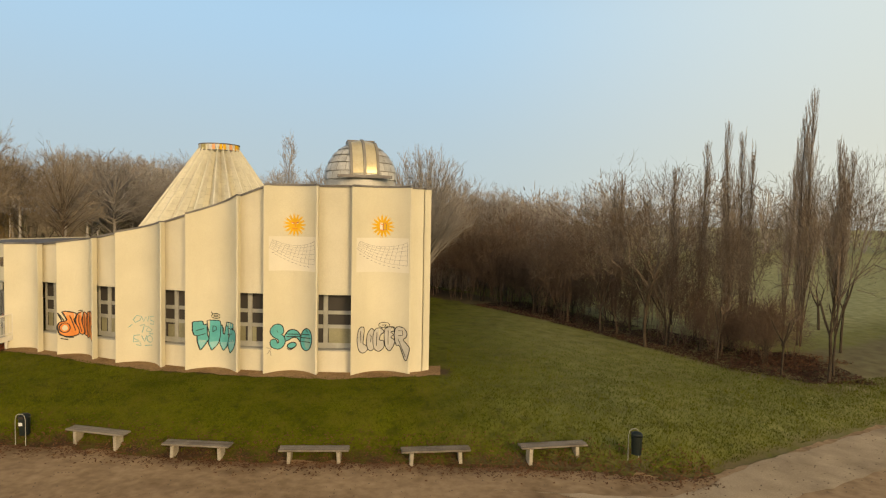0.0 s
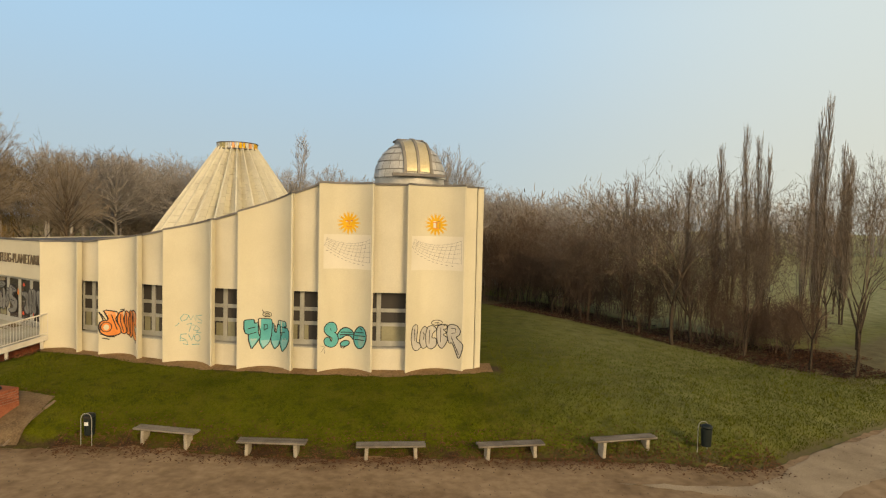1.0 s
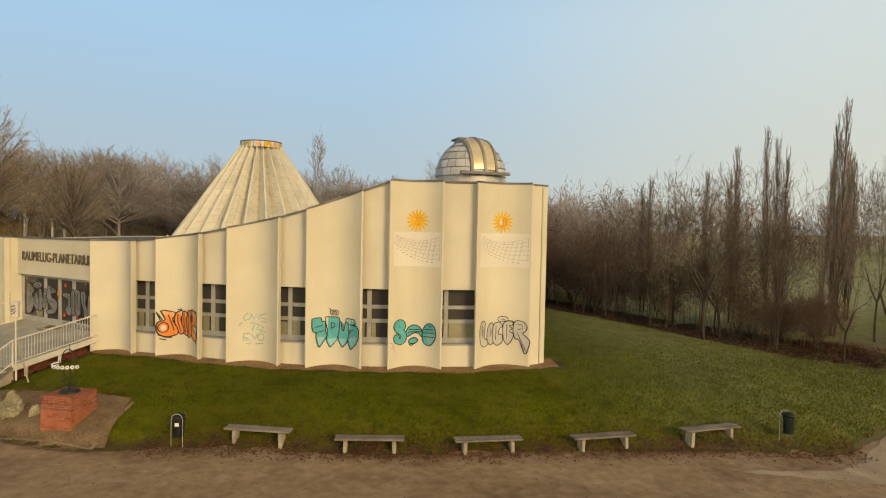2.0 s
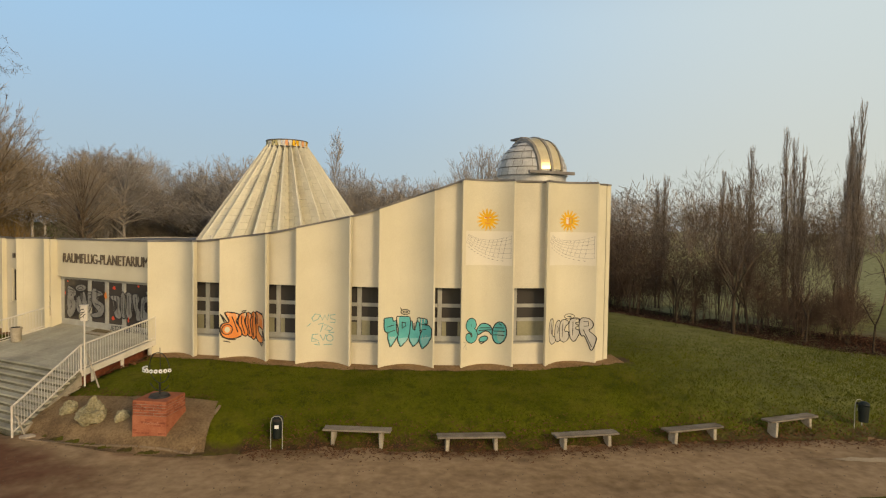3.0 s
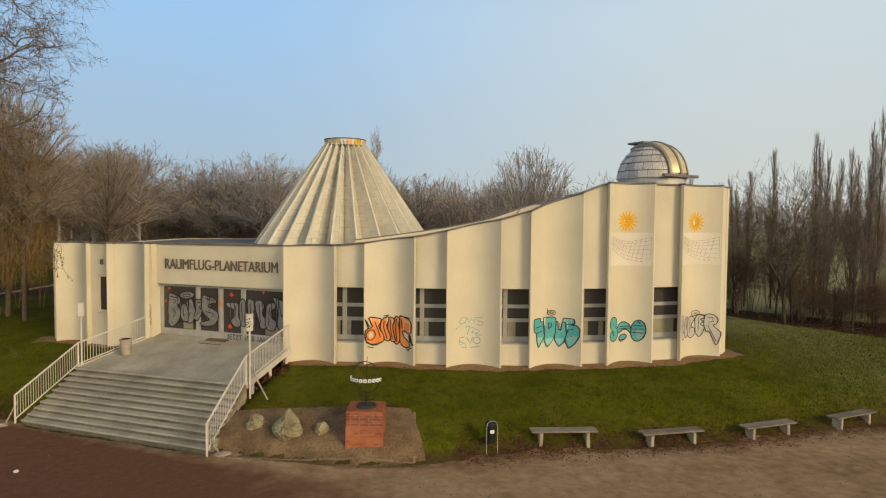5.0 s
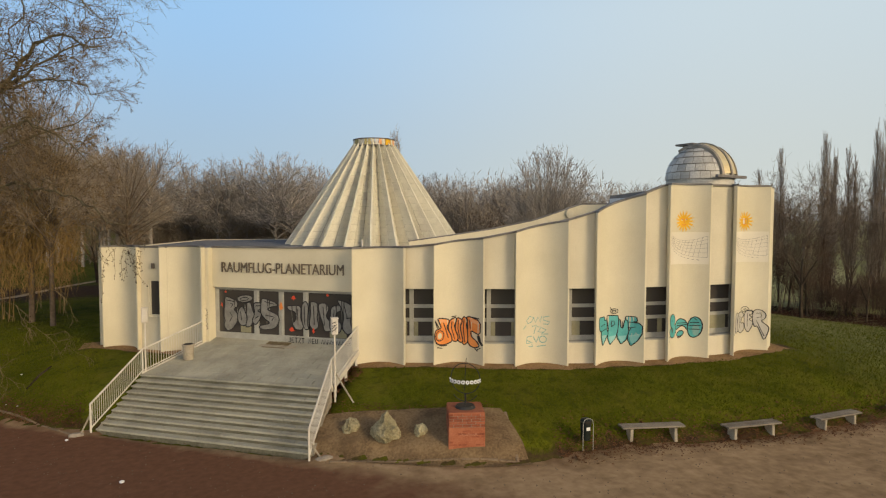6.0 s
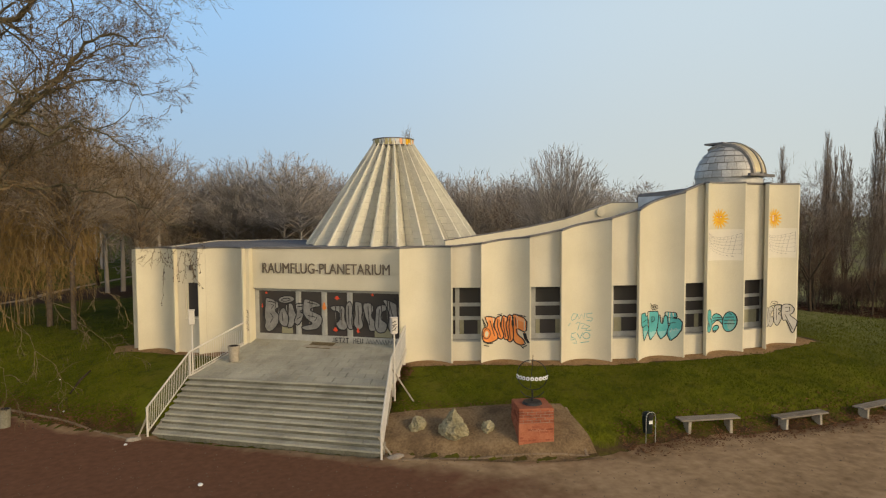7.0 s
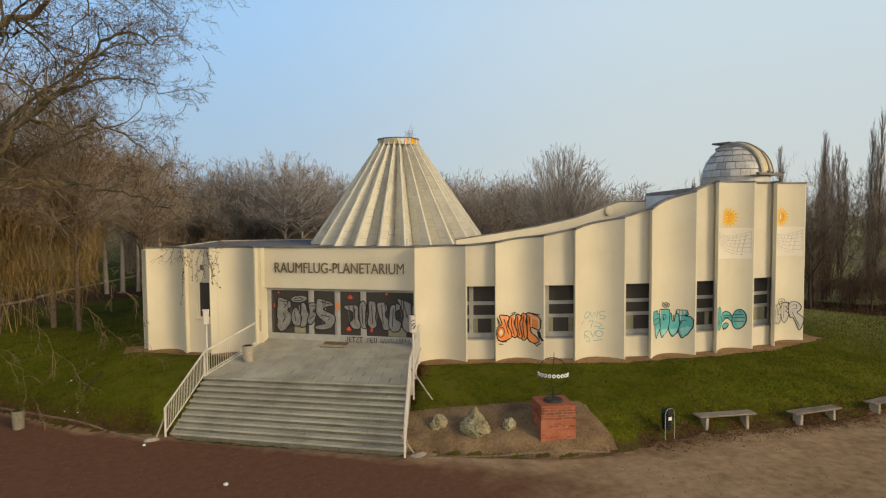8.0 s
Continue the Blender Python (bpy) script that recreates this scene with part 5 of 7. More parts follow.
# sundials: a sun with rays above a pale board with hour lines
for p, square in ((P6, False), (P7, True)):
    w = p.width
    x0 = 0.53 * w
    disc = fill("sun_emblem", p, oval(x0, 7.00, 0.235, 0.235, 28), "yellow_paint", 0.006, None, "painted yellow sun emblem with pointed rays")
    for i in range(30):
        a = (i + 0.5) * math.tau / 30
        d, s = (math.cos(a), math.sin(a)), (-math.sin(a), math.cos(a))
        r1, sway = (0.475 if i % 2 else 0.455), 0.018 * (1 if i % 2 else -1)
        quad = [(r0, o) for r0, o in ((0.21, -0.024), (0.36, sway - 0.020), (r1, sway), (0.36, sway + 0.016), (0.21, 0.024))]
        v = [p.at((x0 + d[0] * r0 + s[0] * o) / w, 7.00 + d[1] * r0 + s[1] * o, 0.005) for r0, o in quad]
        bpart("ray", mesh_of("ray", v, [(0, 1, 2, 3, 4)], "yellow_paint"), "", disc)
    face = [[(x0 - 0.13, 7.10), (x0 - 0.02, 7.08)], [(x0 + 0.04, 7.08), (x0 + 0.14, 7.12)], [(x0, 7.06), (x0 + 0.01, 6.94)], [(x0 - 0.1, 6.88), (x0, 6.84), (x0 + 0.1, 6.88)]]
    paint("emblem_mark", p, face, 0.030, "orange_paint", 0.012, disc)
    if not square:
        for dx, dz in ((-0.085, 0.07), (0.095, 0.085)):
            fill("emblem_eye", p, oval(x0 + dx, 7.0 + dz, 0.052, 0.036, 12), "dial_white", 0.010, disc)
        paint("emblem_mark", p, [[(x0 - 0.08, 7.075), (x0 - 0.05, 7.065)], [(x0 + 0.10, 7.09), (x0 + 0.13, 7.08)]], 0.03, "flashing", 0.013, disc)
    if square:
        fill("emblem_plate", p, [(x0 - 0.11, 6.88), (x0 - 0.01, 6.88), (x0 - 0.01, 7.14), (x0 - 0.11, 7.14)], "dial_white", 0.010, disc)
        paint("emblem_mark", p, [[(x0 + 0.02, 6.88), (x0 + 0.14, 6.88), (x0 + 0.14, 7.13), (x0 + 0.02, 7.13)]], 0.02, "flashing", 0.010, disc, "", True)
    z0, z1 = 5.26, 6.56
    board = fill("sundial_board", p, [(0.07 * w, z0), (0.985 * w, z0 - 0.02), (0.985 * w, z1), (0.07 * w, z1)], "dial_white", 0.003, None, "pale painted sundial board with grey hour lines")
    lines = []
    for k in range(6):
        f = k / 5
        row = []
        for s in range(12):
            u = s / 11
            x_top = 0.13 + 0.83 * u
            x_low = x_top - 0.05 - 0.20 * u * (1 - u) if u < 0.999 else x_top
            z_top = z1 - 0.13 - 0.20 * math.sin(math.pi * u) ** 0.8 - 0.03 * u
            z_low = z1 - 0.42 - 0.62 * math.sin(math.pi / 2 * u)
            g = f ** 1.15
            row.append(((x_top + (x_low - x_top) * g) * w, z_top + (z_low - z_top) * g))
        lines.append(row)
    for s in range(0, 12):
        lines.append([lines[k][s] for k in (0, 2, 5)])
    paint("hour_line", p, lines, 0.009, "dial_line", 0.008, board)
    marks = []
    for s in range(1, 11):
        x, z = lines[5][s]
        marks.append([(x - 0.04, z - 0.10), (x + 0.03, z - 0.12)])
    paint("dial_mark", p, marks, 0.018, "dial_line", 0.008, board)

# silver graffiti across the doors
gp = Panel(ENT_A, ENT_B, 0.0, 0.435)
k = sheet(62, 115, 4.08, 283, 122)
SILVER = "silver bubble graffiti with black outlines across the glazing"
throw_up(gp, [soften(k(st), 0.2, 2) for st in (
    [(118, 316), (152, 324), (188, 340), (194, 366), (166, 382), (192, 406), (186, 450), (160, 486), (130, 498), (110, 470), (120, 440), (104, 404), (118, 368)],
    [(194, 384), (214, 364), (230, 384), (242, 430), (234, 466), (204, 464), (186, 430)],
    [(228, 350), (262, 340), (276, 392), (292, 412), (274, 442), (262, 468), (232, 472), (246, 420), (226, 380)],
    [(278, 344), (322, 342), (328, 372), (298, 384), (324, 396), (312, 430), (290, 460), (268, 440), (286, 400)],
    [(328, 316), (396, 336), (416, 354), (372, 362), (350, 376), (414, 400), (420, 432), (396, 472), (330, 482), (304, 466), (330, 455), (372, 446), (340, 424), (316, 394), (320, 344)])]
    + [oval(1.48, 3.735, 0.38, 0.155, 18, 0.10)],
    "silver_paint", "black_paint", SILVER, [oval(1.45, 3.72, 0.20, 0.06, 14, 0.10), k([(150, 352), (166, 356), (152, 374)]), k([(148, 400), (160, 420), (146, 446)]), k([(208, 392), (212, 436)]), k([(292, 360), (314, 358)]), k([(288, 424), (306, 412)]), k([(342, 336), (392, 346)]), k([(346, 404), (392, 412), (380, 430)]), k([(130, 336), (170, 342)])], 0.042)
throw_up(gp, [soften(k(st), 0.2, 2) for st in (
    [(456, 352), (536, 346), (530, 418), (550, 446), (536, 472), (504, 470), (484, 440), (508, 420), (504, 380), (468, 374)],
    [(536, 346), (558, 322), (574, 346), (566, 438), (576, 464), (552, 468), (538, 430)],
    [(572, 330), (602, 324), (640, 346), (614, 394), (628, 450), (600, 472), (574, 440), (588, 380)],
    [(622, 334), (662, 328), (682, 356), (662, 394), (692, 430), (692, 468), (654, 472), (648, 430), (634, 400)],
    [(690, 346), (736, 334), (744, 364), (716, 374), (712, 410), (746, 430), (736, 472), (700, 480), (680, 450), (686, 390)],
    [(718, 308), (776, 322), (818, 360), (824, 396), (792, 384), (786, 420), (802, 466), (770, 482), (744, 450), (756, 390), (742, 350)])],
    "silver_paint", "black_paint", SILVER, [k([(516, 366), (514, 420)]), k([(552, 350), (554, 440)]), k([(600, 346), (604, 440)]), k([(650, 350), (656, 440)]), k([(706, 362), (700, 450)]), k([(756, 334), (772, 400)]), k([(768, 400), (800, 396)]), k([(780, 304), (822, 366)])], 0.042)
k = sheet(85, 116.6, 4.20, 222, 119)
for x, y, rx, rz, mat in ((525, 262, 0.16, 0.09, "red_paint"), (150, 246, 0.09, 0.05, "red_paint"), (458, 306, 0.13, 0.18, "orange_paint"), (705, 243, 0.09, 0.06, "red_paint"), (515, 418, 0.16, 0.10, "red_paint"), (630, 418, 0.08, 0.12, "red_paint"), (128, 312, 0.05, 0.10, "red_paint")):
    (cx, cz), = k([(x, y)])
    fill("graffiti", gp, [(cx + math.cos(a * 0.524) * rx * (1 if a % 3 else 0.45), cz + math.sin(a * 0.524) * rz * (1 if a % 2 else 0.6)) for a in range(12)], mat, 0.034, None, "small red and orange sprayed marks")
# the scrawl along the doors' foot: its first two words can be read
GLYPH = {"J": [[(0.7, 1), (0.7, 0.1), (0.2, 0.1)]], "E": [[(0.8, 1), (0.1, 1), (0.1, 0), (0.8, 0)], [(0.1, 0.5), (0.7, 0.5)]], "T": [[(0, 1), (0.9, 1)], [(0.45, 1), (0.45, 0)]], "Z": [[(0.1, 1), (0.8, 1), (0.1, 0), (0.8, 0)]], "N": [[(0.1, 0), (0.1, 1), (0.8, 0), (0.8, 1)]], "U": [[(0.1, 1), (0.1, 0.1), (0.8, 0.1), (0.8, 1)]]}
x = 3.54
for ch in "JETZT NEU":
    if ch != " ":
        paint("graffiti", gp, [[(x + a * 0.13, 2.03 + b * 0.19) for a, b in st] for st in GLYPH[ch]], 0.034, "black_paint", 0.075, None, "small black sprayed words along the doors' foot")
    x += 0.155
fr = random.Random(4)
paint("graffiti", gp, [[(5.05 + 0.13 * i, 2.03 + 0.03 * fr.random()), (5.09 + 0.13 * i, 2.22), (5.15 + 0.13 * i, 2.03 + 0.1 * fr.random())] for i in range(10)], 0.026, "black_paint", 0.075, None, "small black scrawl along the door's foot")
jp = Panel((-24.30, 30.30), (-24.12, 30.18))
paint("graffiti", jp, [[(0.02 + 0.12 * fr.random(), 3.3 - 0.1 * i), (0.18, 3.26 - 0.1 * i), (0.05 + 0.1 * fr.random(), 3.22 - 0.1 * i)] for i in range(9)], 0.022, "black_paint", 0.004, None, "black scrawled tags down the jamb")

# ---- entrance steps and terrace ----
S_BR, S_BL, S_TR, S_TL = Vector((-21.05, 20.92, 0.0)), Vector((-27.62, 25.92, -0.15)), Vector((-20.13, 23.16, 1.50)), Vector((-26.38, 28.25, 1.24))
D_BR, D_BL = Vector((-18.36, 26.78, 2.05)), Vector((-23.76, 30.66, 2.05))


def on_stair(u, v):
    """u from the right to the left side, v from the foot to the head of the steps."""
    return S_BR.lerp(S_BL, u).lerp(S_TR.lerp(S_TL, u), v)


def on_deck(u, v):
    return S_TR.lerp(S_TL, u).lerp(D_BR.lerp(D_BL, u), v)


def slab(corners, thick, gap=0.0, drop=0.0):
    """A slab whose top face has these four corners; gap: narrowing all round."""
    c = sum(corners, Vector()) / 4
    top = [p + (c - p).normalized() * gap - Vector((0, 0, drop)) for p in corners]
    low = [p - Vector((0, 0, thick)) for p in top]
    bev = [p + (c - p).normalized() * 0.012 for p in top]
    mid = [p - Vector((0, 0, 0.012)) for p in top]
    v = bev + mid + low
    q = [(0, 1, 2, 3), (11, 10, 9, 8)]
    for i in range(4):
        j = (i + 1) % 4
        q += [(4 + i, 4 + j, j, i), (8 + i, 8 + j, 4 + j, 4 + i)]
    return v, q


steps = thing("entrance_steps", "broad grey concrete entrance steps with worn, mossy treads", "steps", at=pose(-23.9, 24.5, 0.0))
SINV = steps.matrix_world.inverted()


def spart(name, me, label="", parent=None):
    ob = new(name, me)
    ob.parent = parent or steps
    if parent is None:
        ob.matrix_parent_inverse = SINV
    return tagged(ob, label)


N_STEPS = 10
jr = random.Random(9)
for i in range(N_STEPS):
    zt = (i + 1) / N_STEPS
    v0, v1 = i / N_STEPS, (i + 1) / N_STEPS
    cs = [on_stair(0, v0), on_stair(1, v0), on_stair(1, v1 + 0.01), on_stair(0, v1 + 0.01)]
    tz = [S_BR.lerp(S_TR, zt).z, S_BL.lerp(S_TL, zt).z]
    for c, z in zip(cs, (tz[0], tz[1], tz[1], tz[0])):
        c.z = z
    cuts = [0.0, *sorted((j + 0.5 * (i % 2) + jr.uniform(-0.08, 0.08)) / 6 for j in range(6 if i % 2 else 7) if 0.3 < j + 0.5 * (i % 2) < 5.8), 1.0]
    for u0, u1 in zip(cuts, cuts[1:]):
        sag = jr.uniform(0, 0.007)
        v, q = slab([cs[0].lerp(cs[1], u0 + 0.0007), cs[0].lerp(cs[1], u1 - 0.0007), cs[3].lerp(cs[2], u1 - 0.0007), cs[3].lerp(cs[2], u0 + 0.0007)], 0.055, 0.0, sag)
        spart("tread", mesh_of("tread", v, q, "concrete"))
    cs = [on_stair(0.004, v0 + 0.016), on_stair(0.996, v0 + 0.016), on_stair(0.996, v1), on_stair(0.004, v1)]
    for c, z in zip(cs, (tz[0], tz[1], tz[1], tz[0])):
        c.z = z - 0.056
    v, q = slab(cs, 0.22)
    spart("riser", mesh_of("riser", v, q, "riser"), "stained riser darkened for the shadow line under the nosing")
# cheeks under both sides
for u, s in ((0.0, 1), (1.0, -1)):
    a, b = on_stair(u, 0.04), on_stair(u, 1.0)
    side = (S_BR - S_BL).normalized() * s * 0.06
    pts = [a - Vector((0, 0, 0.4)), b - Vector((0, 0, b.z + 0.2)), b - Vector((0, 0, 0.16)), a + Vector((0, 0, 0.03))]
    vv = [p + side for p in pts] + [p - side * 0.5 for p in pts]
    spart("cheek_wall", mesh_of("cheek_wall", vv, [(0, 1, 2, 3), (7, 6, 5, 4), (0, 4, 5, 1), (1, 5, 6, 2), (2, 6, 7, 3), (3, 7, 4, 0)], "bench_leg"), "tan rendered wall beside the steps")

terrace = thing("entrance_terrace", "raised entrance terrace of grey concrete paving slabs on posts", "terrace", at=pose(-22.2, 26.9, 0.6))
TINV = terrace.matrix_world.inverted()


def tpart(name, me, label="", parent=None):
    ob = new(name, me)
    ob.parent = parent or terrace
    if parent is None:
        ob.matrix_parent_inverse = TINV
    return tagged(ob, label)


v, q = slab([on_deck(0, 0.0), on_deck(1, 0.0), on_deck(1, 1), on_deck(0, 1)], 0.14, 0.0, 0.11)
bed = tpart("deck_slab", mesh_of("deck_slab", v, q, "concrete_joint"), "dark mossy bed under the paving")
DU, DV = 11, 9
for j in range(DV):
    for i in range(DU):
        sh = 0.5 * (j % 2) / DU
        u0, u1 = i / DU + sh, (i + 1) / DU + sh
        u0, u1 = max(u0 - 0.5 / DU * 0, 0), min(u1, 1.0)
        if u1 - u0 < 0.01:
            continue
        v, q = slab([on_deck(u0, j / DV), on_deck(u1, j / DV), on_deck(u1, (j + 1) / DV), on_deck(u0, (j + 1) / DV)], 0.03, 0.014 if j < 2 else 0.005, jr.random() * 0.005)
        tpart("paving_slab", mesh_of("paving_slab", v, q, "concrete"), "", bed)
    if j % 2:
        v, q = slab([on_deck(0, j / DV), on_deck(0.5 / DU, j / DV), on_deck(0.5 / DU, (j + 1) / DV), on_deck(0, (j + 1) / DV)], 0.03, 0.010)
        tpart("paving_slab", mesh_of("paving_slab", v, q, "concrete"), "", bed)
# the worn mat before the doors
mc = on_deck(0.52, 0.85) + Vector((0, 0, 0.004))
mx_, my_ = (D_BL - D_BR).normalized() * 0.52, (on_deck(0.52, 1) - on_deck(0.52, 0)).normalized() * 0.30
v, q = slab([mc - mx_ - my_, mc + mx_ - my_, mc + mx_ + my_, mc - mx_ + my_], 0.02)
tagged(new("doormat", mesh_of("doormat", [tuple(p + Vector((0, 0, 0.012))) for p in map(Vector, v)], q, "mat")), "worn brown doormat on the terrace before the doors", "doormat")
# edge beams, posts and the dark ground wall below
for u, s in ((0.0, 1), (1.0, -1)):
    a, b = on_deck(u, 0.0), on_deck(u, 0.86)
    side = (S_TR - S_TL).normalized() * s
    vv = [p + side * o + Vector((0, 0, z)) for o in (0.012, 0.10) for p in (a, b) for z in (-0.20, 0.02)]
    tpart("edge_beam", mesh_of("edge_beam", vv, [(0, 2, 3, 1), (4, 5, 7, 6), (1, 3, 7, 5), (0, 4, 6, 2), (0, 1, 5, 4), (2, 6, 7, 3)], "white_paint"), "white edge beam")
    for t in (0.12, 0.45, 0.80):
        p = on_deck(u, t) + side * 0.02
        g = float(ground_z(p.x, p.y)) - 0.1
        bm = box_bm(0.10, 0.10, p.z - 0.2 - g, (p.x, p.y, (p.z - 0.2 + g) / 2), 0.01)
        tpart("post", bm_mesh("post", bm, "white_paint"))
vv = []
for t in (0.05, 1.0):
    p = on_deck(0.10, t)
    vv += [(p.x, p.y, 0.3), (p.x, p.y, p.z - 0.22)]
tpart("back_wall", mesh_of("back_wall", vv + [(x - 0.15, y + 0.1, z) for x, y, z in vv], [(0, 2, 3, 1), (5, 7, 6, 4), (1, 3, 7, 5), (0, 1, 5, 4), (2, 6, 7, 3)], "brick"), "dim reddish wall under the terrace")


def railing(name, pts, label, brace=None):
    """A white steel railing along ground points: posts, top and bottom rails, many balusters."""
    H = 0.92
    base = pts[0]
    rail = thing(name, label, "railing", "white steel railings", at=pose(*base))
    inv = rail.matrix_world.inverted()

    def rpart(n, me, parent=None):
        ob = new(n, me)
        ob.parent = parent or rail
        if parent is None:
            ob.matrix_parent_inverse = inv
        return ob

    up = Vector((0, 0, 1))
    for kind, h, r in (("handrail", H, 0.032), ("bottom_rail", 0.10, 0.024)):
        v, q = tube_arrays([[*(a + up * h), *(b + up * h), r, r] for a, b in zip(pts, pts[1:])], 8)
        rpart(kind, mesh_of(kind, v, q.tolist(), "white_paint", True))
    for p in pts:
        v, q = tube_arrays([[*(p - up * 0.05), *(p + up * (H + 0.02)), 0.034, 0.034]], 8)
        rpart("post", mesh_of("post", v, q.tolist() + [tuple(range(8, 16))], "white_paint", False))
    first = None
    for a, b in zip(pts, pts[1:]):
        n = int((b - a).length / 0.115)
        for i in range(1, n):
            p = a.lerp(b, i / n)
            if first is None:
                v, q = tube_arrays([[0, 0, 0.10, 0, 0, H, 0.0095, 0.0095]], 4)
                first = mesh_of("baluster", v, q.tolist(), "white_paint")
            o = rpart("baluster", first)
            o.matrix_basis = Matrix.Translation(p)
    return rail


out_r, out_l = (S_BR - S_BL).normalized() * 0.05, (S_BL - S_BR).normalized() * 0.05
railing("railing", [S_BR + out_r + Vector((-0.12, -0.18, 0.06)), on_stair(0, 0.99) + out_r, on_deck(0, 0.86) + out_r], "white steel railing with thin balusters beside the steps, open post end")
railing("railing", [S_BL + out_l + Vector((-0.08, -0.12, 0.10)), on_stair(1, 0.99) + out_l, on_deck(1, 0.84) + out_l], "white steel railing with thin balusters and a lamp post")


def lamp_post(base, top, scrawl):
    post = thing("lamp_post", "white post with a box lamp" + (" sprayed with scrawl" if scrawl else " by the railing"), "lamp", at=pose(*base))
    h = top - base.z
    v, q = tube_arrays([[0, 0, 0, 0, 0, h - 0.55, 0.035, 0.03]], 8)
    part("pole", mesh_of("pole", v, q.tolist(), "white_paint", True), post)
    head = part("lamp_head", bm_mesh("lamp_head", box_bm(0.22, 0.18, 0.54, (0, 0, h - 0.27), 0.03), "white_paint"), post, "white box lamp head")
    part("lid", bm_mesh("lid", box_bm(0.25, 0.21, 0.035, (0, 0, h + 0.01), 0.008), "white_paint"), head)
    if scrawl:
        r = random.Random(2)
        for k in range(4):
            z = h - 0.42 + 0.09 * k
            v, q = tube_arrays([[-0.10, -0.103, z, -0.02 + 0.05 * r.random(), -0.103, z + 0.09 * r.random(), 0.012, 0.012], [0.0, -0.103, z, 0.10 * r.random(), -0.103, z + 0.05, 0.010, 0.010]], 4)
            part("scrawl", mesh_of("scrawl", v, q.tolist(), "black_paint"), head, "black scrawl")
    return post


lamp_post(Vector((-19.98, 23.10, float(ground_z(-19.7, 22.9)) - 0.05)), 3.78, True)
lamp_post(Vector((-26.34, 28.36, 1.26)), 3.68, False)

# leaning wooden brace by the terrace and one at the foot
for a, b in (((-20.05, 23.45, 2.1), (-19.35, 22.75, 0.85)), ((-21.15, 21.0, 0.6), (-20.75, 20.75, -0.02)), ((-27.72, 26.0, 0.6), (-28.1, 25.75, -0.25))):
    br = tagged(rod("support_strut", a, b, 0.028, "bench_leg", None, 6), "thin pale strut bracing the railing", "strut", "railing struts")
for x, y in ((-20.70, 20.70), (-28.15, 25.72)):
    bm = bmesh.new()
    bmesh.ops.create_icosphere(bm, subdivisions=2, radius=0.2)
    for v_ in bm.verts:
        v_.co = Vector((v_.co.x * 1.2, v_.co.y * 0.8, v_.co.z * 0.45)) * (0.8 + 0.4 * random.random())
    fb = tagged(new("footing_block", bm_mesh("footing_block", bm, "mortar")), "rough pale concrete footing at the strut's foot", "footing", "strut footings")
    fb.location = (x, y, float(ground_z(x, y)) + 0.03)

# doormat and ash bin on the terrace
p = on_deck(0.62, 0.83)
dm = slab([on_deck(0.38, 0.78), on_deck(0.62, 0.78), on_deck(0.62, 0.83), on_deck(0.38, 0.83)], 0.02, 0.0, -0.035)
tagged(new("doormat", mesh_of("doormat", *dm, "bench_leg")), "flat tan doormat before the entrance", "doormat")
bm = bmesh.new()
for r0, r1, z0, z1 in ((0.19, 0.21, 0.0, 0.52), (0.235, 0.235, 0.52, 0.60)):
    bmesh.ops.create_cone(bm, cap_ends=True, segments=18, radius1=r0, radius2=r1, depth=z1 - z0, matrix=Matrix.Translation((0, 0, (z0 + z1) / 2)))
p = on_deck(0.90, 0.36)
ash = thing("litter_bin", "round grey concrete ash bin on the terrace", "litter bin", at=pose(p.x, p.y, p.z + 0.002))
part("drum", bm_mesh("drum", bm, "bench_leg", False), ash)
# solid dark disc stands for the shade inside the drum
bm = bmesh.new()
bmesh.ops.create_cone(bm, cap_ends=True, segments=18, radius1=0.17, radius2=0.17, depth=0.03, matrix=Matrix.Translation((0, 0, 0.60)))
part("opening", bm_mesh("opening", bm, "interior"), ash, "dark disc standing for the shaded hollow")

# ---- planting bed, plinth, armillary, rocks ----
tagged(new("planting_bed", strip_between("planting_bed", -20.9, -15.05, 90, lambda x: edge_y(x) - 0.24, lambda x: 20.62 - 0.33 * (x + 15), "bed_soil", 30, 0.028, 0.05, 21, lambda x, y: 0.20 * smooth_step((y - edge_y(x) - 0.1) / 0.4) * np.exp(-(y - edge_y(x)) / 1.4))), "bare tan soil bed beside the steps", "planting bed", kind="structure")


def kerb_line(name, a, b, n, label):
    kerb = thing(name, label, "kerb", "kerb lines", at=pose(a[0], a[1], float(ground_z(*a))))
    inv = kerb.matrix_world.inverted()
    for i in range(n):
        p, q_ = Vector(lerp(a, b, (i + 0.03) / n)), Vector(lerp(a, b, (i + 0.97) / n))
        c = (p + q_) / 2
        ang = math.atan2(q_.y - p.y, q_.x - p.x)
        pitch = math.atan2(float(ground_z(q_.x, q_.y) - ground_z(p.x, p.y)), (q_ - p).length)
        o = new("kerb_stone", bm_mesh("kerb_stone", box_bm((q_ - p).length, 0.09, 0.14, (0, 0, 0), 0.015), "kerb"))
        o.parent = kerb
        o.matrix_parent_inverse = inv
        o.matrix_basis = Matrix.Translation((c.x, c.y, float(ground_z(c.x, c.y)) - 0.025)) @ Matrix.Rotation(ang, 4, "Z") @ Matrix.Rotation(-pitch, 4, "Y") @ Matrix.Rotation(radians(random.uniform(-2, 2)), 4, "X")


kerb_line("kerb", (-15.42, 18.55), (-14.95, 20.5), 4, "low tan edging stones round the soil bed")
kerb_line("kerb", (-20.6, 20.45), (-15.42, 18.60), 10, "low tan edging stones along the path")
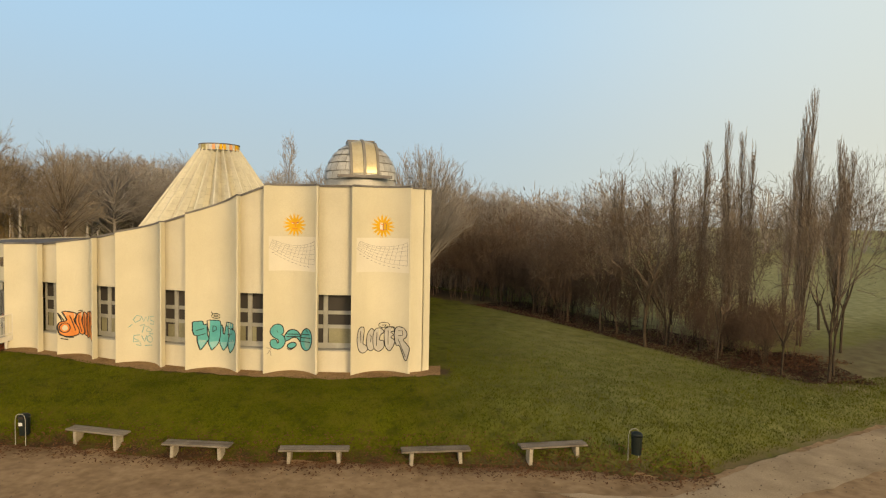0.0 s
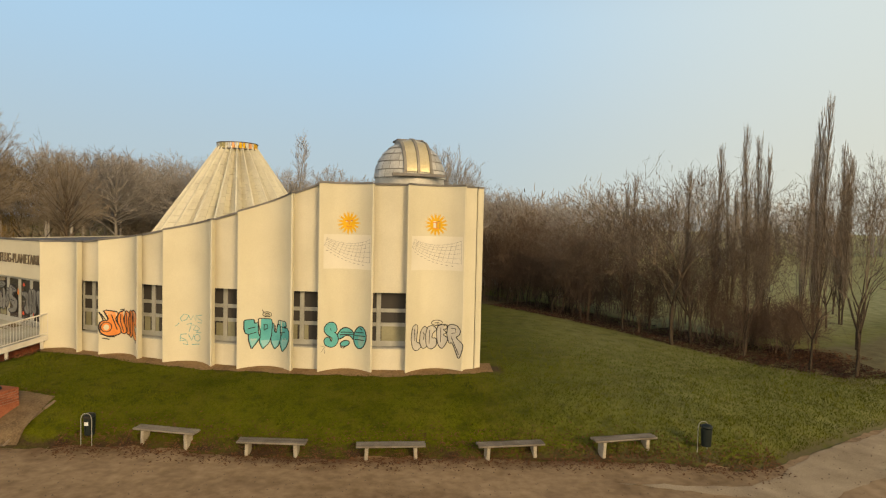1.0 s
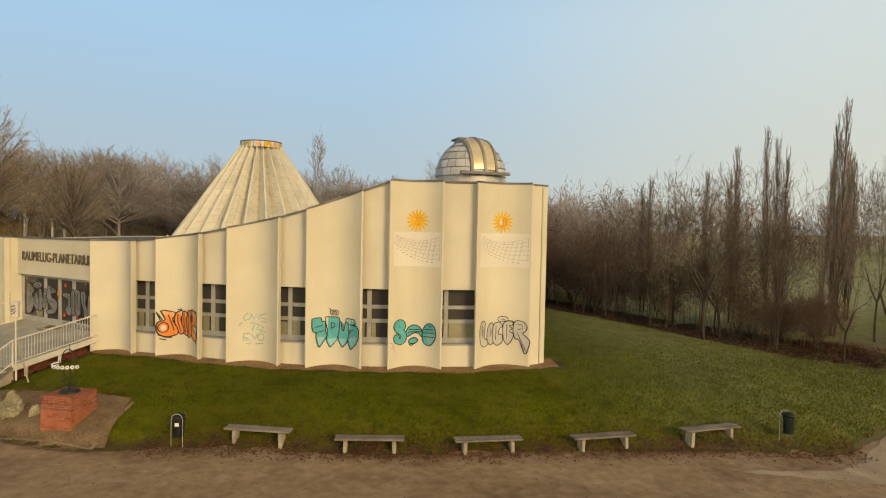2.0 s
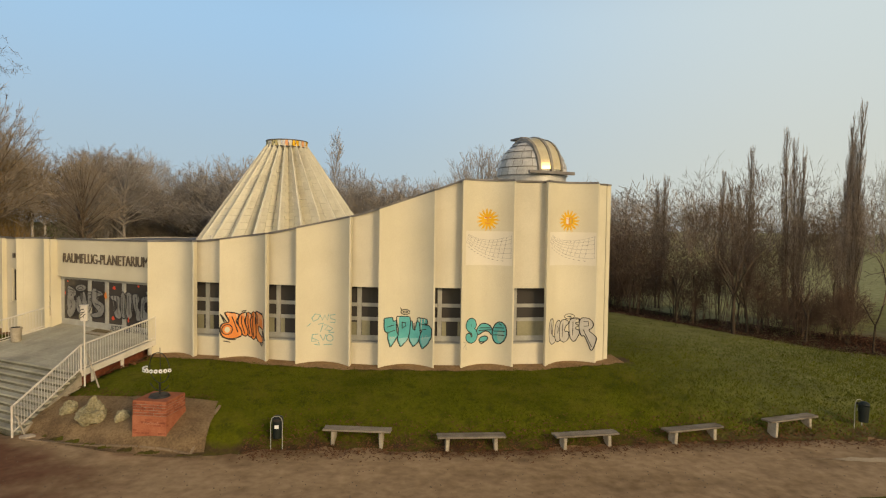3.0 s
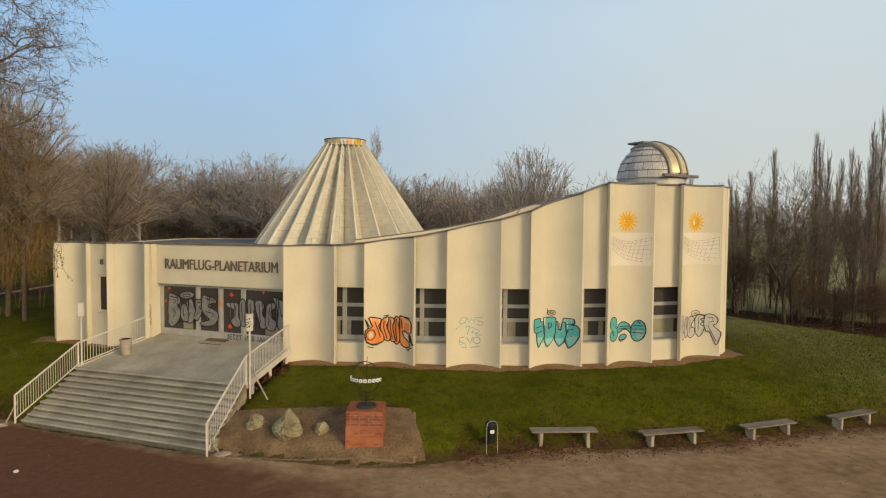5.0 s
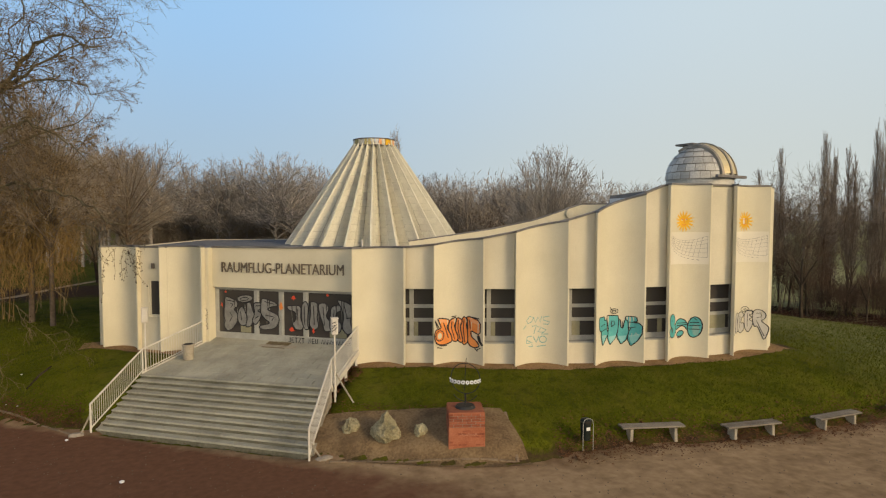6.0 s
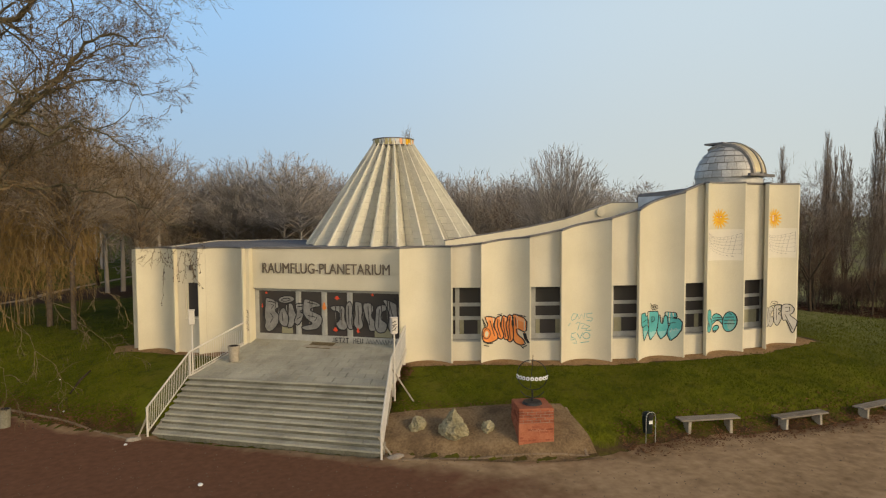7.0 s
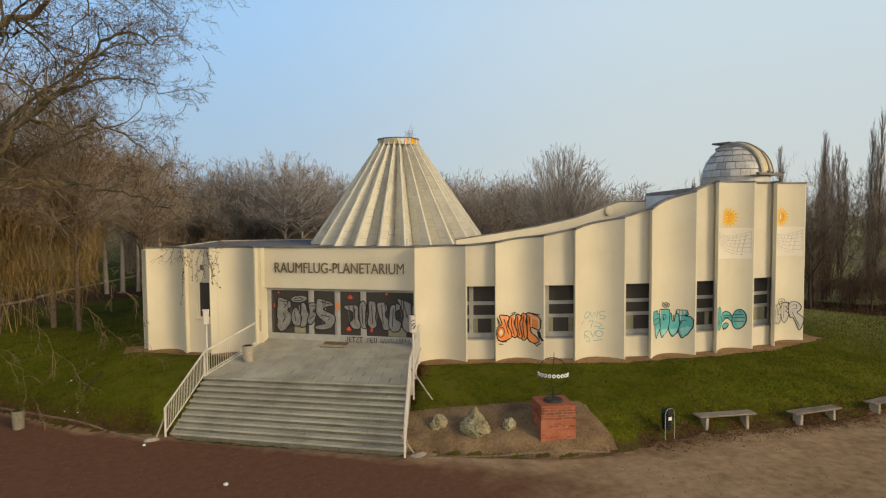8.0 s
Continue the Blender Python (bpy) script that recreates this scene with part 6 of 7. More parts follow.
kerb_line("kerb", (-34.0, 32.1), (-28.3, 25.9), 12, "low worn edging stones between lawn and path")

plinth = thing("brick_plinth", "square red brick plinth with a smeared lower half and terracotta top", "plinth", at=pose(-16.59, 19.80, 0.42, 0, 0, -15.9))
PW, PH, COURSES = 1.06, 0.97, 12
part("core", bm_mesh("core", box_bm(PW - 0.03, PW - 0.03, PH + 0.3, (0, 0, PH / 2 - 0.17)), "mortar"), plinth, "grey mortar core")
ch = PH / COURSES
brick_me = [bm_mesh("brick", box_bm(l, 0.10, ch - 0.014, (0, 0, 0), 0.006), "brick") for l in (PW / 4 - 0.014, PW / 8 - 0.012)]
for c in range(-3, COURSES):
    for s in range(4):
        m = Matrix.Rotation(s * math.pi / 2, 4, "Z")
        sh = 0.5 * (c % 2)
        for k in range(5):
            x0, x1 = -PW / 2 + (k - sh) * PW / 4, -PW / 2 + (k + 1 - sh) * PW / 4
            x0, x1 = max(x0, -PW / 2), min(x1, PW / 2)
            if x1 - x0 < 0.05:
                continue
            o = part("brick", brick_me[0 if x1 - x0 > 0.2 else 1], plinth)
            o.matrix_basis = m @ Matrix.Translation(((x0 + x1) / 2, -PW / 2 + 0.045, (c + 0.5) * ch)) @ pose(random.uniform(-0.003, 0.003), random.uniform(-0.004, 0.004), 0)
part("cap_slab", bm_mesh("cap_slab", box_bm(PW - 0.004, PW - 0.004, 0.05, (0, 0, PH + 0.007), 0.008), "terracotta"), plinth, "smooth terracotta cap slab")
for a in range(4):
    m = Matrix.Rotation(a * math.pi / 2, 3, "Z")
    part("smeared_coat", bm_mesh("smeared_coat", box_bm(PW + 0.018 - 0.02 * (a % 2), 0.02, 0.74, m @ Vector((0, -PW / 2 + 0.003, 0.19)), 0.004, None, m), "terracotta"), plinth, "red slurry smeared over the lower bricks")
# a faint chalk scrawl on the front
for k in range(7):
    x = -0.20 + 0.07 * k
    bar_path("chalk_mark", [(x, -PW / 2 - 0.010, 0.30 + 0.03 * (k % 2)), (x + 0.05, -PW / 2 - 0.010, 0.39 - 0.02 * (k % 3)), (x + 0.09, -PW / 2 - 0.010, 0.31)], 0.007, "chalk_smear", plinth, 4)

arm = thing("armillary_sundial", "wrought-iron armillary sundial with white hour plates on the brick plinth", "sundial", at=pose(-16.59, 19.80, 0.42 + PH + 0.032))
bm = bmesh.new()
bmesh.ops.create_cone(bm, cap_ends=True, segments=24, radius1=0.31, radius2=0.27, depth=0.07, matrix=Matrix.Translation((0, 0, 0.035)))
part("foot", bm_mesh("foot", bm, "iron"), arm, "round dark iron foot")
bar_path("stem", [(0, 0, 0.06), (0.01, 0, 0.2), (0, 0, 0.42)], 0.028, "iron", arm)
for k in range(2):
    a = k * math.pi - 0.5
    bar_path("scroll", [(0.02 * math.cos(a), 0.02 * math.sin(a), 0.16)] + [(0.42 * math.sin(t) * math.cos(a), 0.42 * math.sin(t) * math.sin(a), 0.66 - 0.42 * math.cos(t) - 0.06) for t in (0.15, 0.4, 0.7, 1.0)], 0.014, "iron", arm, 5)
for name, rx, ry in (("meridian_ring", 90, -38),):
    m = pose(0, 0, 0.88, rx, 0, ry)
    bar_path(name, [m @ Vector((0.46 * math.cos(t * math.tau / 28), 0.46 * math.sin(t * math.tau / 28), 0)) for t in range(29)], 0.014, "iron", arm, 5)
m = pose(0, 0, 0.85, -3, 0, 0)
m = Matrix.Rotation(radians(-30), 4, "Z") @ m
belt = [m @ Vector((0.45 * math.cos(math.pi + t * math.pi / 16), 0.45 * math.sin(math.pi + t * math.pi / 16), 0)) for t in range(17)]
band = bar_path("hour_band", belt, 0.018, "iron", arm, 5)
for k in range(11):
    t = math.pi + (k + 0.5) * math.pi / 11
    bm = bmesh.new()
    bmesh.ops.create_cone(bm, cap_ends=True, segments=12, radius1=0.058, radius2=0.058, depth=0.03, matrix=m @ Matrix.Translation((0.46 * math.cos(t), 0.46 * math.sin(t), 0)) @ Matrix.Rotation(t + math.pi / 2, 4, "Z") @ Matrix.Rotation(math.pi / 2, 4, "X"))
    part("hour_plate", bm_mesh("hour_plate", bm, "white_enamel"), band, "white enamel hour plate")
    bm = bmesh.new()
    bmesh.ops.create_cone(bm, cap_ends=True, segments=8, radius1=0.02, radius2=0.02, depth=0.04, matrix=m @ Matrix.Translation((0.465 * math.cos(t), 0.465 * math.sin(t), 0)) @ Matrix.Rotation(t + math.pi / 2, 4, "Z") @ Matrix.Rotation(math.pi / 2, 4, "X"))
    part("numeral_mark", bm_mesh("numeral_mark", bm, "iron"), band, "dark numeral mark")
bar_path("gnomon", [(0.0, 0.1, 0.45), (0.02, -0.02, 1.50)], 0.010, "iron", arm, 5)


def boulder(x, y, sx, sy, sz, seed, label, turn=0.0, peak=0.0):
    bm = bmesh.new()
    bmesh.ops.create_icosphere(bm, subdivisions=4, radius=1.0)
    off = Vector((seed * 3.1, seed * 1.7, seed))
    for v_ in bm.verts:
        d = v_.co.copy()
        k = 1 + 0.34 * noise.noise(d * 1.3 + off) + 0.20 * (0.3 - abs(noise.noise(d * 2.6 + off))) + 0.12 * noise.noise(d * 4.5 + off) + 0.06 * noise.noise(d * 9 + off)
        d.z += peak * max(d.z, 0) * max(0, 1 - 2.6 * (d.x - 0.12) ** 2 - 2.2 * (d.y - 0.42) ** 2)
        v_.co = Vector((d.x * sx, d.y * sy, d.z * sz)) * k
    ob = tagged(new("rock", bm_mesh("rock", bm, "rock")), label, "rock", "rocks in the bed")
    ob.matrix_world = pose(x, y, float(ground_z(x, y)) + sz * 0.62, 0, 0, turn)


boulder(-19.76, 21.36, 0.25, 0.23, 0.27, 1, "pale lichened rock in the soil bed")
boulder(-18.84, 20.66, 0.40, 0.44, 0.31, 2, "large pale rugged rock with a leaning tip in the soil bed", -20, 1.15)
boulder(-17.84, 20.34, 0.23, 0.18, 0.23, 5, "small pale rock beside the brick plinth", 40)


# ---- benches and bins ----
def bench():
    b = thing("park_bench", "backless park bench of weathered grey planks on concrete legs", "bench", "benches along the path")
    L = 2.06
    for k in range(3):
        part("plank", bm_mesh("plank", box_bm(L, 0.125, 0.055, (random.uniform(-0.01, 0.01), -0.14 + 0.14 * k, 0.435), 0.008), "bench_wood"), b)
    for s in (-1, 1):
        bm = box_bm(0.11, 0.34, 0.50, (s * 0.72, 0, 0.155), 0.015)
        for v_ in bm.verts:
            if v_.co.z < 0.1:
                v_.co.x += s * 0.02
        leg = part("leg", bm_mesh("leg", bm, "bench_leg"), b, "squat concrete leg")
        part("bracket", bm_mesh("bracket", box_bm(0.06, 0.40, 0.02, (s * 0.72, 0, 0.4005), 0.003), "dark_metal"), leg)
    return b


BENCHES = [(-11.61, 18.84, -9.65, 18.39), (-8.25, 18.01, -6.26, 17.86), (-4.75, 17.70, -2.66, 17.80), (-1.14, 17.68, 0.95, 17.95), (2.42, 17.72, 4.42, 18.10)]
first = None
for x0, y0, x1, y1 in BENCHES:
    x, y = (x0 + x1) / 2, (y0 + y1) / 2
    m = pose(x, y + 0.12, float(ground_z(x, y + 0.1)) - 0.03, 0, 0, math.degrees(math.atan2(y1 - y0, x1 - x0)))
    if first is None:
        first = bench()
        first.matrix_world = m
    else:
        copy_thing(first, m)


def litter_bin(x, y, turn):
    b = thing("litter_bin", "dark green steel litter bin hung in a pale tube frame", "litter bin", "bins along the path", at=pose(x, y, float(ground_z(x, y)), 0, 0, turn))
    bm = bmesh.new()
    bmesh.ops.create_cone(bm, cap_ends=True, segments=20, radius1=0.14, radius2=0.165, depth=0.54, matrix=Matrix.Translation((0.06, 0, 0.54)))
    body = part("drum", bm_mesh("drum", bm, "bin"), b)
    bm = bmesh.new()
    bmesh.ops.create_uvsphere(bm, u_segments=20, v_segments=8, radius=0.17)
    bmesh.ops.delete(bm, geom=[v_ for v_ in bm.verts if v_.co.z < -0.01], context="VERTS")
    for v_ in bm.verts:
        v_.co = Vector((v_.co.x + 0.06, v_.co.y, v_.co.z * 0.55 + 0.85))
    part("hood", bm_mesh("hood", bm, "bin", True), b)
    # the slot's shade is a solid dark box on the drum
    part("slot", bm_mesh("slot", box_bm(0.04, 0.20, 0.08, (-0.112, 0, 0.84), 0.005), "interior"), b)
    part("notice", bm_mesh("notice", box_bm(0.012, 0.12, 0.10, (-0.112, 0, 0.64), 0.0), "white_enamel"), b, "small white notice")
    bar_path("frame_tube", [(-0.11, -0.17, -0.03), (-0.11, -0.17, 0.78), (-0.11, -0.14, 0.90), (-0.11, -0.07, 0.96), (-0.11, 0.07, 0.96), (-0.11, 0.14, 0.90), (-0.11, 0.17, 0.78), (-0.11, 0.17, -0.03)], 0.011, "frame", b, 6)
    return b


litter_bin(-13.0, 18.78, 85)
litter_bin(5.80, 17.72, -80)
bm = bmesh.new()
bmesh.ops.create_cone(bm, cap_ends=True, segments=20, radius1=0.17, radius2=0.20, depth=0.66, matrix=Matrix.Translation((0, 0, 0.33)))
cb = thing("litter_bin", "round weathered concrete bin with scrawl, beside the path", "litter bin", at=pose(-32.5, 28.9, float(ground_z(-32.5, 28.9)) - 0.01))
part("drum", bm_mesh("drum", bm, "riser"), cb)
# the hollow's shade is put on as a dark disc
bm = bmesh.new()
bmesh.ops.create_cone(bm, cap_ends=True, segments=20, radius1=0.16, radius2=0.16, depth=0.02, matrix=Matrix.Translation((0, 0, 0.66)))
part("opening", bm_mesh("opening", bm, "interior"), cb, "dark disc standing for the shaded hollow")
bm = bmesh.new()
bmesh.ops.create_icosphere(bm, subdivisions=2, radius=0.07)
for v_ in bm.verts:
    v_.co.z *= 0.6
pc = tagged(new("paper_scrap", bm_mesh("paper_scrap", bm, "white_enamel")), "crumpled white paper scrap on the forecourt", "litter")
pc.location = (-26.1, 21.1, float(ground_z(-26.1, 21.1)) + 0.05)
for x, y, sc in ((-28.35, 25.35, 0.8), (-30.7, 28.9, 0.5), (-31.2, 29.4, 0.45), (-31.3, 31.6, 0.6)):
    sp = copy_thing(pc, pose(x, y, float(ground_z(x, y)) + 0.03) @ Matrix.Scale(sc, 4))
    tagged(sp, "small pale litter scrap at the lawn's edge", "litter", "scraps at the lawn's edge")
v, q = tube_arrays([[-30.66, 29.9, float(ground_z(-30.66, 29.9)) + 0.05, -30.45, 30.7, float(ground_z(-30.45, 30.7)) + 0.07, 0.03, 0.045], [-30.45, 30.7, float(ground_z(-30.45, 30.7)) + 0.07, -30.2, 31.4, float(ground_z(-30.2, 31.4)) + 0.06, 0.045, 0.03]], 6)
tagged(new("fallen_branch", mesh_of("fallen_branch", v, q.tolist(), "bark")), "dark fallen branch lying on the lawn", "branch")


# ---- trees ----
def unit(v):
    return v / (np.linalg.norm(v) + 1e-9)


def branch(rng, segs, p, d, length, r, level, spec):
    """Grows one branch and, on it, its side branches; appends rows of p0, p1, r0, r1, level."""
    n = spec.get('bends', 4) if level < 2 else 3 if level < 3 else 2
    step = length / n
    pts = [p]
    for i in range(n):
        d = unit(d + rng.normal(0, spec["wander"], 3) + np.array([0, 0, spec["lift"][min(level, len(spec["lift"]) - 1)]]))
        q = pts[-1] + d * step
        r0, r1 = r * (1 - 0.75 * i / n), r * (1 - 0.75 * (i + 1) / n)
        segs.append([*pts[-1], *q, max(r0, spec["thin"]), max(r1, spec["thin"] * 0.6), level])
        pts.append(q)
    if level >= spec["levels"]:
        return
    k = spec["kids"][min(level, len(spec["kids"]) - 1)]
    for j in range(k):
        t = spec["from"][min(level, len(spec["from"]) - 1)]
        f = t + (1 - t) * (j + rng.random()) / k
        x = f * n
        i = min(int(x), n - 1)
        q = pts[i] + (pts[i + 1] - pts[i]) * (x - i)
        along = unit(pts[i + 1] - pts[i])
        side = unit(np.cross(along, rng.normal(0, 1, 3)))
        ang = radians(spec["angle"][min(level, len(spec["angle"]) - 1)]) * (0.7 + 0.6 * rng.random())
        nd = unit(along * math.cos(ang) + side * math.sin(ang))
        ratio = spec["ratio"][min(level, len(spec["ratio"]) - 1)]
        nl = length * ratio * (0.65 + 0.5 * rng.random()) * (spec["taper"][0] - spec["taper"][1] * f if level == 0 else 1.0)
        branch(rng, segs, q, nd, nl, r * (1 - 0.75 * f) * spec["slim"], level + 1, spec)


POPLAR = dict(bends=6, wander=0.03, lift=(0.02, 0.24, 0.26, 0.18), thin=0.0072, levels=3, kids=(84, 10, 5), angle=(25, 18, 20), ratio=(0.20, 0.40, 0.46), slim=0.34, taper=(1.55, 1.12), lean=0.02, **{"from": (0.07, 0.12, 0.12)})
COLUMNAR = dict(bends=6, wander=0.05, lift=(0.02, 0.17, 0.15, 0.1), thin=0.0095, levels=3, kids=(44, 8, 5), angle=(36, 26, 28), ratio=(0.20, 0.46, 0.5), slim=0.36, taper=(1.25, 0.8), **{"from": (0.2, 0.15, 0.12)})


def fork(rng, segs, p, d, length, r, level, spec):
    """A branch that bends once, sets side twigs and forks at its end into two or three; appends rows of p0, p1, r0, r1, level."""
    lift = np.array([0, 0, spec["lift"]]) if level else np.zeros(3)
    n = spec.get("bends", 2)
    pts, r1 = [p], r * 0.80
    for i in range(n):
        d = unit(d + rng.normal(0, spec["wander"] * (0.4 if level == 0 else 1.0), 3) + lift * 0.5)
        q = pts[-1] + d * length / n
        segs.append([*pts[-1], *q, max(r + (r1 - r) * i / n, spec["thin"]), max(r + (r1 - r) * (i + 1) / n, spec["thin"] * 0.8), level])
        pts.append(q)
    if level >= spec["twigs_from"]:
        for _ in range(spec["twigs"]):
            f = rng.random() * n
            i = min(int(f), n - 1)
            q = pts[i] + (pts[i + 1] - pts[i]) * (f - i)
            nd = unit(d + rng.normal(0, 0.55, 3) + lift)
            segs.append([*q, *(q + nd * length * rng.uniform(0.35, 0.8)), spec["thin"] * 0.8, spec["thin"] * 0.4, 9])
    if level >= spec["levels"]:
        return
    k = (spec.get("limbs", 3) if level == 0 else 2 if rng.random() < spec.get("twos", 0.55) else 3)
    ref = np.array([1.0, 0, 0]) if abs(d[2]) > 0.8 else np.array([0, 0, 1.0])
    u = unit(np.cross(d, ref))
    w = np.cross(d, u)
    az = rng.random() * math.tau
    for j in range(k):
        lead = j == 0 and (level > 0 or "leader" in spec)
        ang = radians(spec["angle"]) * rng.uniform(0.7, 1.3) * (spec.get("leader", 0.45) if lead else 1.0)
        t = az + j * math.tau / k + rng.normal(0, 0.3)
        nd = unit(d * math.cos(ang) + (u * math.cos(t) + w * math.sin(t)) * math.sin(ang) + lift)
        fork(rng, segs, pts[-1], nd, length * (spec.get("first", spec["ratio"]) if level == 0 else spec["ratio"]) * rng.uniform(0.8, 1.15), r1 * (0.84 if lead else 0.66), level + 1, spec)


def blades(segs, seed=1):
    """Thin twigs as narrow tapered strips turned at random."""
    a = np.asarray(segs, float)
    d = a[:, 3:6] - a[:, 0:3]
    side = np.cross(d, np.random.RandomState(seed).normal(0, 1, d.shape))
    side /= np.linalg.norm(side, axis=1, keepdims=True) + 1e-9
    s0, s1 = side * a[:, 6:7], side * a[:, 7:8]
    v = np.stack([a[:, 0:3] - s0, a[:, 0:3] + s0, a[:, 3:6] + s1, a[:, 3:6] - s1], 1).reshape(-1, 3)
    return v, np.arange(len(a) * 4).reshape(-1, 4)


ROUND = dict(wide=0.66, limbs=120, per=30, thin=0.0075, loose=0.36, rise=0.0, subs=4)
TWIGGY = dict(wide=0.64, limbs=44, per=26, thin=0.0068, loose=0.62, rise=0.34, subs=7)
DOMED = dict(wide=0.62, limbs=34, per=20, thin=0.0082, loose=0.66, rise=0.44, subs=6)
SLENDER = dict(angle=34, ratio=0.84, first=0.9, lift=0.05, wander=0.10, levels=8, twigs=2, twigs_from=3, thin=0.0062, limbs=3, twos=0.75, leader=0.22)
THICKET = dict(angle=27, ratio=0.80, lift=0.05, wander=0.16, levels=5, twigs=5, twigs_from=2, thin=0.007, limbs=3)


def rounded(rng, segs, width, height, limbs, per, thin, loose, rise, subs):
    """An even, rounded crown: limbs curve out of a short trunk to an egg-shaped outline and fray into rising twigs."""
    fork_z, mid_z = 0.20 * height, 0.56 * height
    segs.append([0, 0, -0.15, 0.05, 0, fork_z, 0.013 * height, 0.011 * height, 0])
    segs.append([0.05, 0, fork_z, 0, 0.05, (0.5 + 0.4 * rise) * height, 0.011 * height, 0.005 * height, 0])
    for k in range(limbs):
        az, up = k * 2.39996 + rng.normal(0, 0.2), 1.0 - 1.30 * ((k + 0.5) / limbs) ** 1.1
        out = math.sqrt(max(1 - up * up, 0.02)) * rng.uniform(0.86, 1.02)
        end = np.array([math.cos(az) * out * width / 2, math.sin(az) * out * width / 2, mid_z + up * (height - mid_z if up > 0 else mid_z - (0.34 + 0.3 * rise) * height) * rng.uniform(0.9, 1.0)])
        a = np.array([0, 0, fork_z * rng.uniform(0.9, 1.5) + rise * height * (0.5 + 0.5 * up)])
        c = a + (end - a) * 0.5 + np.array([-0.12 * end[0], -0.12 * end[1], -0.02 * height + 0.06 * height * (up < 0)])
        pts = [a * (1 - t) ** 2 + c * 2 * t * (1 - t) + end * t * t for t in np.linspace(0, 1, 7)]
        for i in range(6):
            segs.append([*pts[i], *pts[i + 1], max(0.0055 * height * (1 - i / 6.5), thin), max(0.0055 * height * (1 - (i + 1) / 6.5), thin), 1])
        for j in range(per):
            t = 1.5 + 4.5 * rng.random() ** 0.8
            i = min(int(t), 5)
            p = pts[i] + (pts[i + 1] - pts[i]) * (t - i)
            d = unit(unit(pts[i + 1] - pts[i]) + rng.normal(0, loose, 3) + np.array([0, 0, 0.15]))
            ln = 0.13 * height * rng.uniform(0.6, 1.1) * (1.25 - 0.12 * t)
            q = p + d * ln
            segs.append([*p, *q, thin * 1.3, thin, 3])
            for _ in range(subs):
                f = rng.uniform(0.25, 1.0)
                segs.append([*(p + d * ln * f), *(p + d * ln * f + unit(d + rng.normal(0, loose, 3) + np.array([0, 0, 0.12])) * ln * rng.uniform(0.3, 0.6)), thin, thin * 0.45, 9])


def tree_meshes(seed, height, radius, spec, bark, twig, stems=1, strips=False):
    rng = np.random.RandomState(seed)
    segs = []
    for s in range(stems):
        lean = spec.get("lean", 0.03 if stems == 1 else 0.24)
        d = unit(np.array([rng.normal(0, lean), rng.normal(0, lean), 1.0]))
        p = np.array([rng.normal(0, 0.16), rng.normal(0, 0.16), -0.15]) if stems > 1 else np.array([0, 0, -0.15])
        if "per" in spec:
            rounded(rng, segs, height * spec["wide"], height, spec["limbs"], spec["per"], spec["thin"], spec["loose"], spec["rise"], spec["subs"])
        elif "kids" in spec:
            branch(rng, segs, p, d, height * (1.0 - 0.06 * s), radius, 0, spec)
        else:
            fork(rng, segs, p, d, height * 0.22 * (1 if stems == 1 else rng.uniform(0.7, 1.1)), radius, 0, spec)
    a = np.array(segs)
    a[:, :6] *= height / max(a[:, 5].max(), 0.1)
    thick, fine = a[a[:, 8] < 2], a[a[:, 8] >= 2]
    v, q = tube_arrays(thick[:, :8], 6)
    trunk = quads_mesh("trunk", v, q, bark, True)
    v, q = blades(fine, seed) if strips else tube_arrays(fine[:, :8], 3)
    return trunk, quads_mesh("crown", v, q, twig, False)


def plant(meshes, x, y, scale, turn, label, group, name="tree", lean=0.0, z=None):
    t = thing(name, label, "tree", group, at=pose(x, y, float(ground_z(x, y)) if z is None else z, lean, 0, turn) @ Matrix.Diagonal((scale[0], scale[0], scale[1], 1)))
    part("trunk", meshes[0], t)
    part("crown", meshes[1], t)
    return t


slender_trees = [tree_meshes(s, 10.0, 0.10, SLENDER, "bark", "twigs", 1, True) for s in (1, 2, 4)]
poplars = [tree_meshes(s, 13.0, 0.10, POPLAR, "bark", "poplar_twigs", k, True) for s, k in ((11, 1), (12, 2), (13, 2))]
broad_trees = [tree_meshes(s, 10.0, 0.115, DOMED, "hazed_brush", "hazed_brush", 1, True) for s in (16, 17, 18, 19)]
twiggy_trees = [tree_meshes(s, 10.0, 0.115, TWIGGY, "twigs", "thicket", 1, True) for s in (41, 42)]
bushes = [tree_meshes(s, 5.0, 0.035, THICKET, "bark", "brush", 6, True) for s in (21, 22, 23)]
R = random.Random(7)

BARE = "bare broad-crowned winter tree with fine twigs greyed for haze"
COLUMN = "tall narrow bare poplar with upswept twigs"
BUSH = "bare many-stemmed winter bush at the lawn's edge"
# poplars beyond the lawn
for x, y, h, w in ((19.7, 33.3, 15.0, 0.85), (17.5, 35.0, 13.0, 0.75), (16.5, 34.8, 13.3, 0.75), (16.0, 38.0, 12.7, 0.9), (15.0, 39.5, 11.0, 0.8), (18.6, 33.0, 12.2, 0.5), (26.0, 40.0, 13.5, 0.9), (29.0, 45.0, 13.0, 0.9), (12.2, 43, 11.0, 0.8), (23.4, 50.0, 11.8, 0.9)):
    plant(R.choice(poplars), x, y, (0.76 * w, (h - float(ground_z(x, y))) / 13.0), R.uniform(0, 360), COLUMN, "poplars", "poplar")
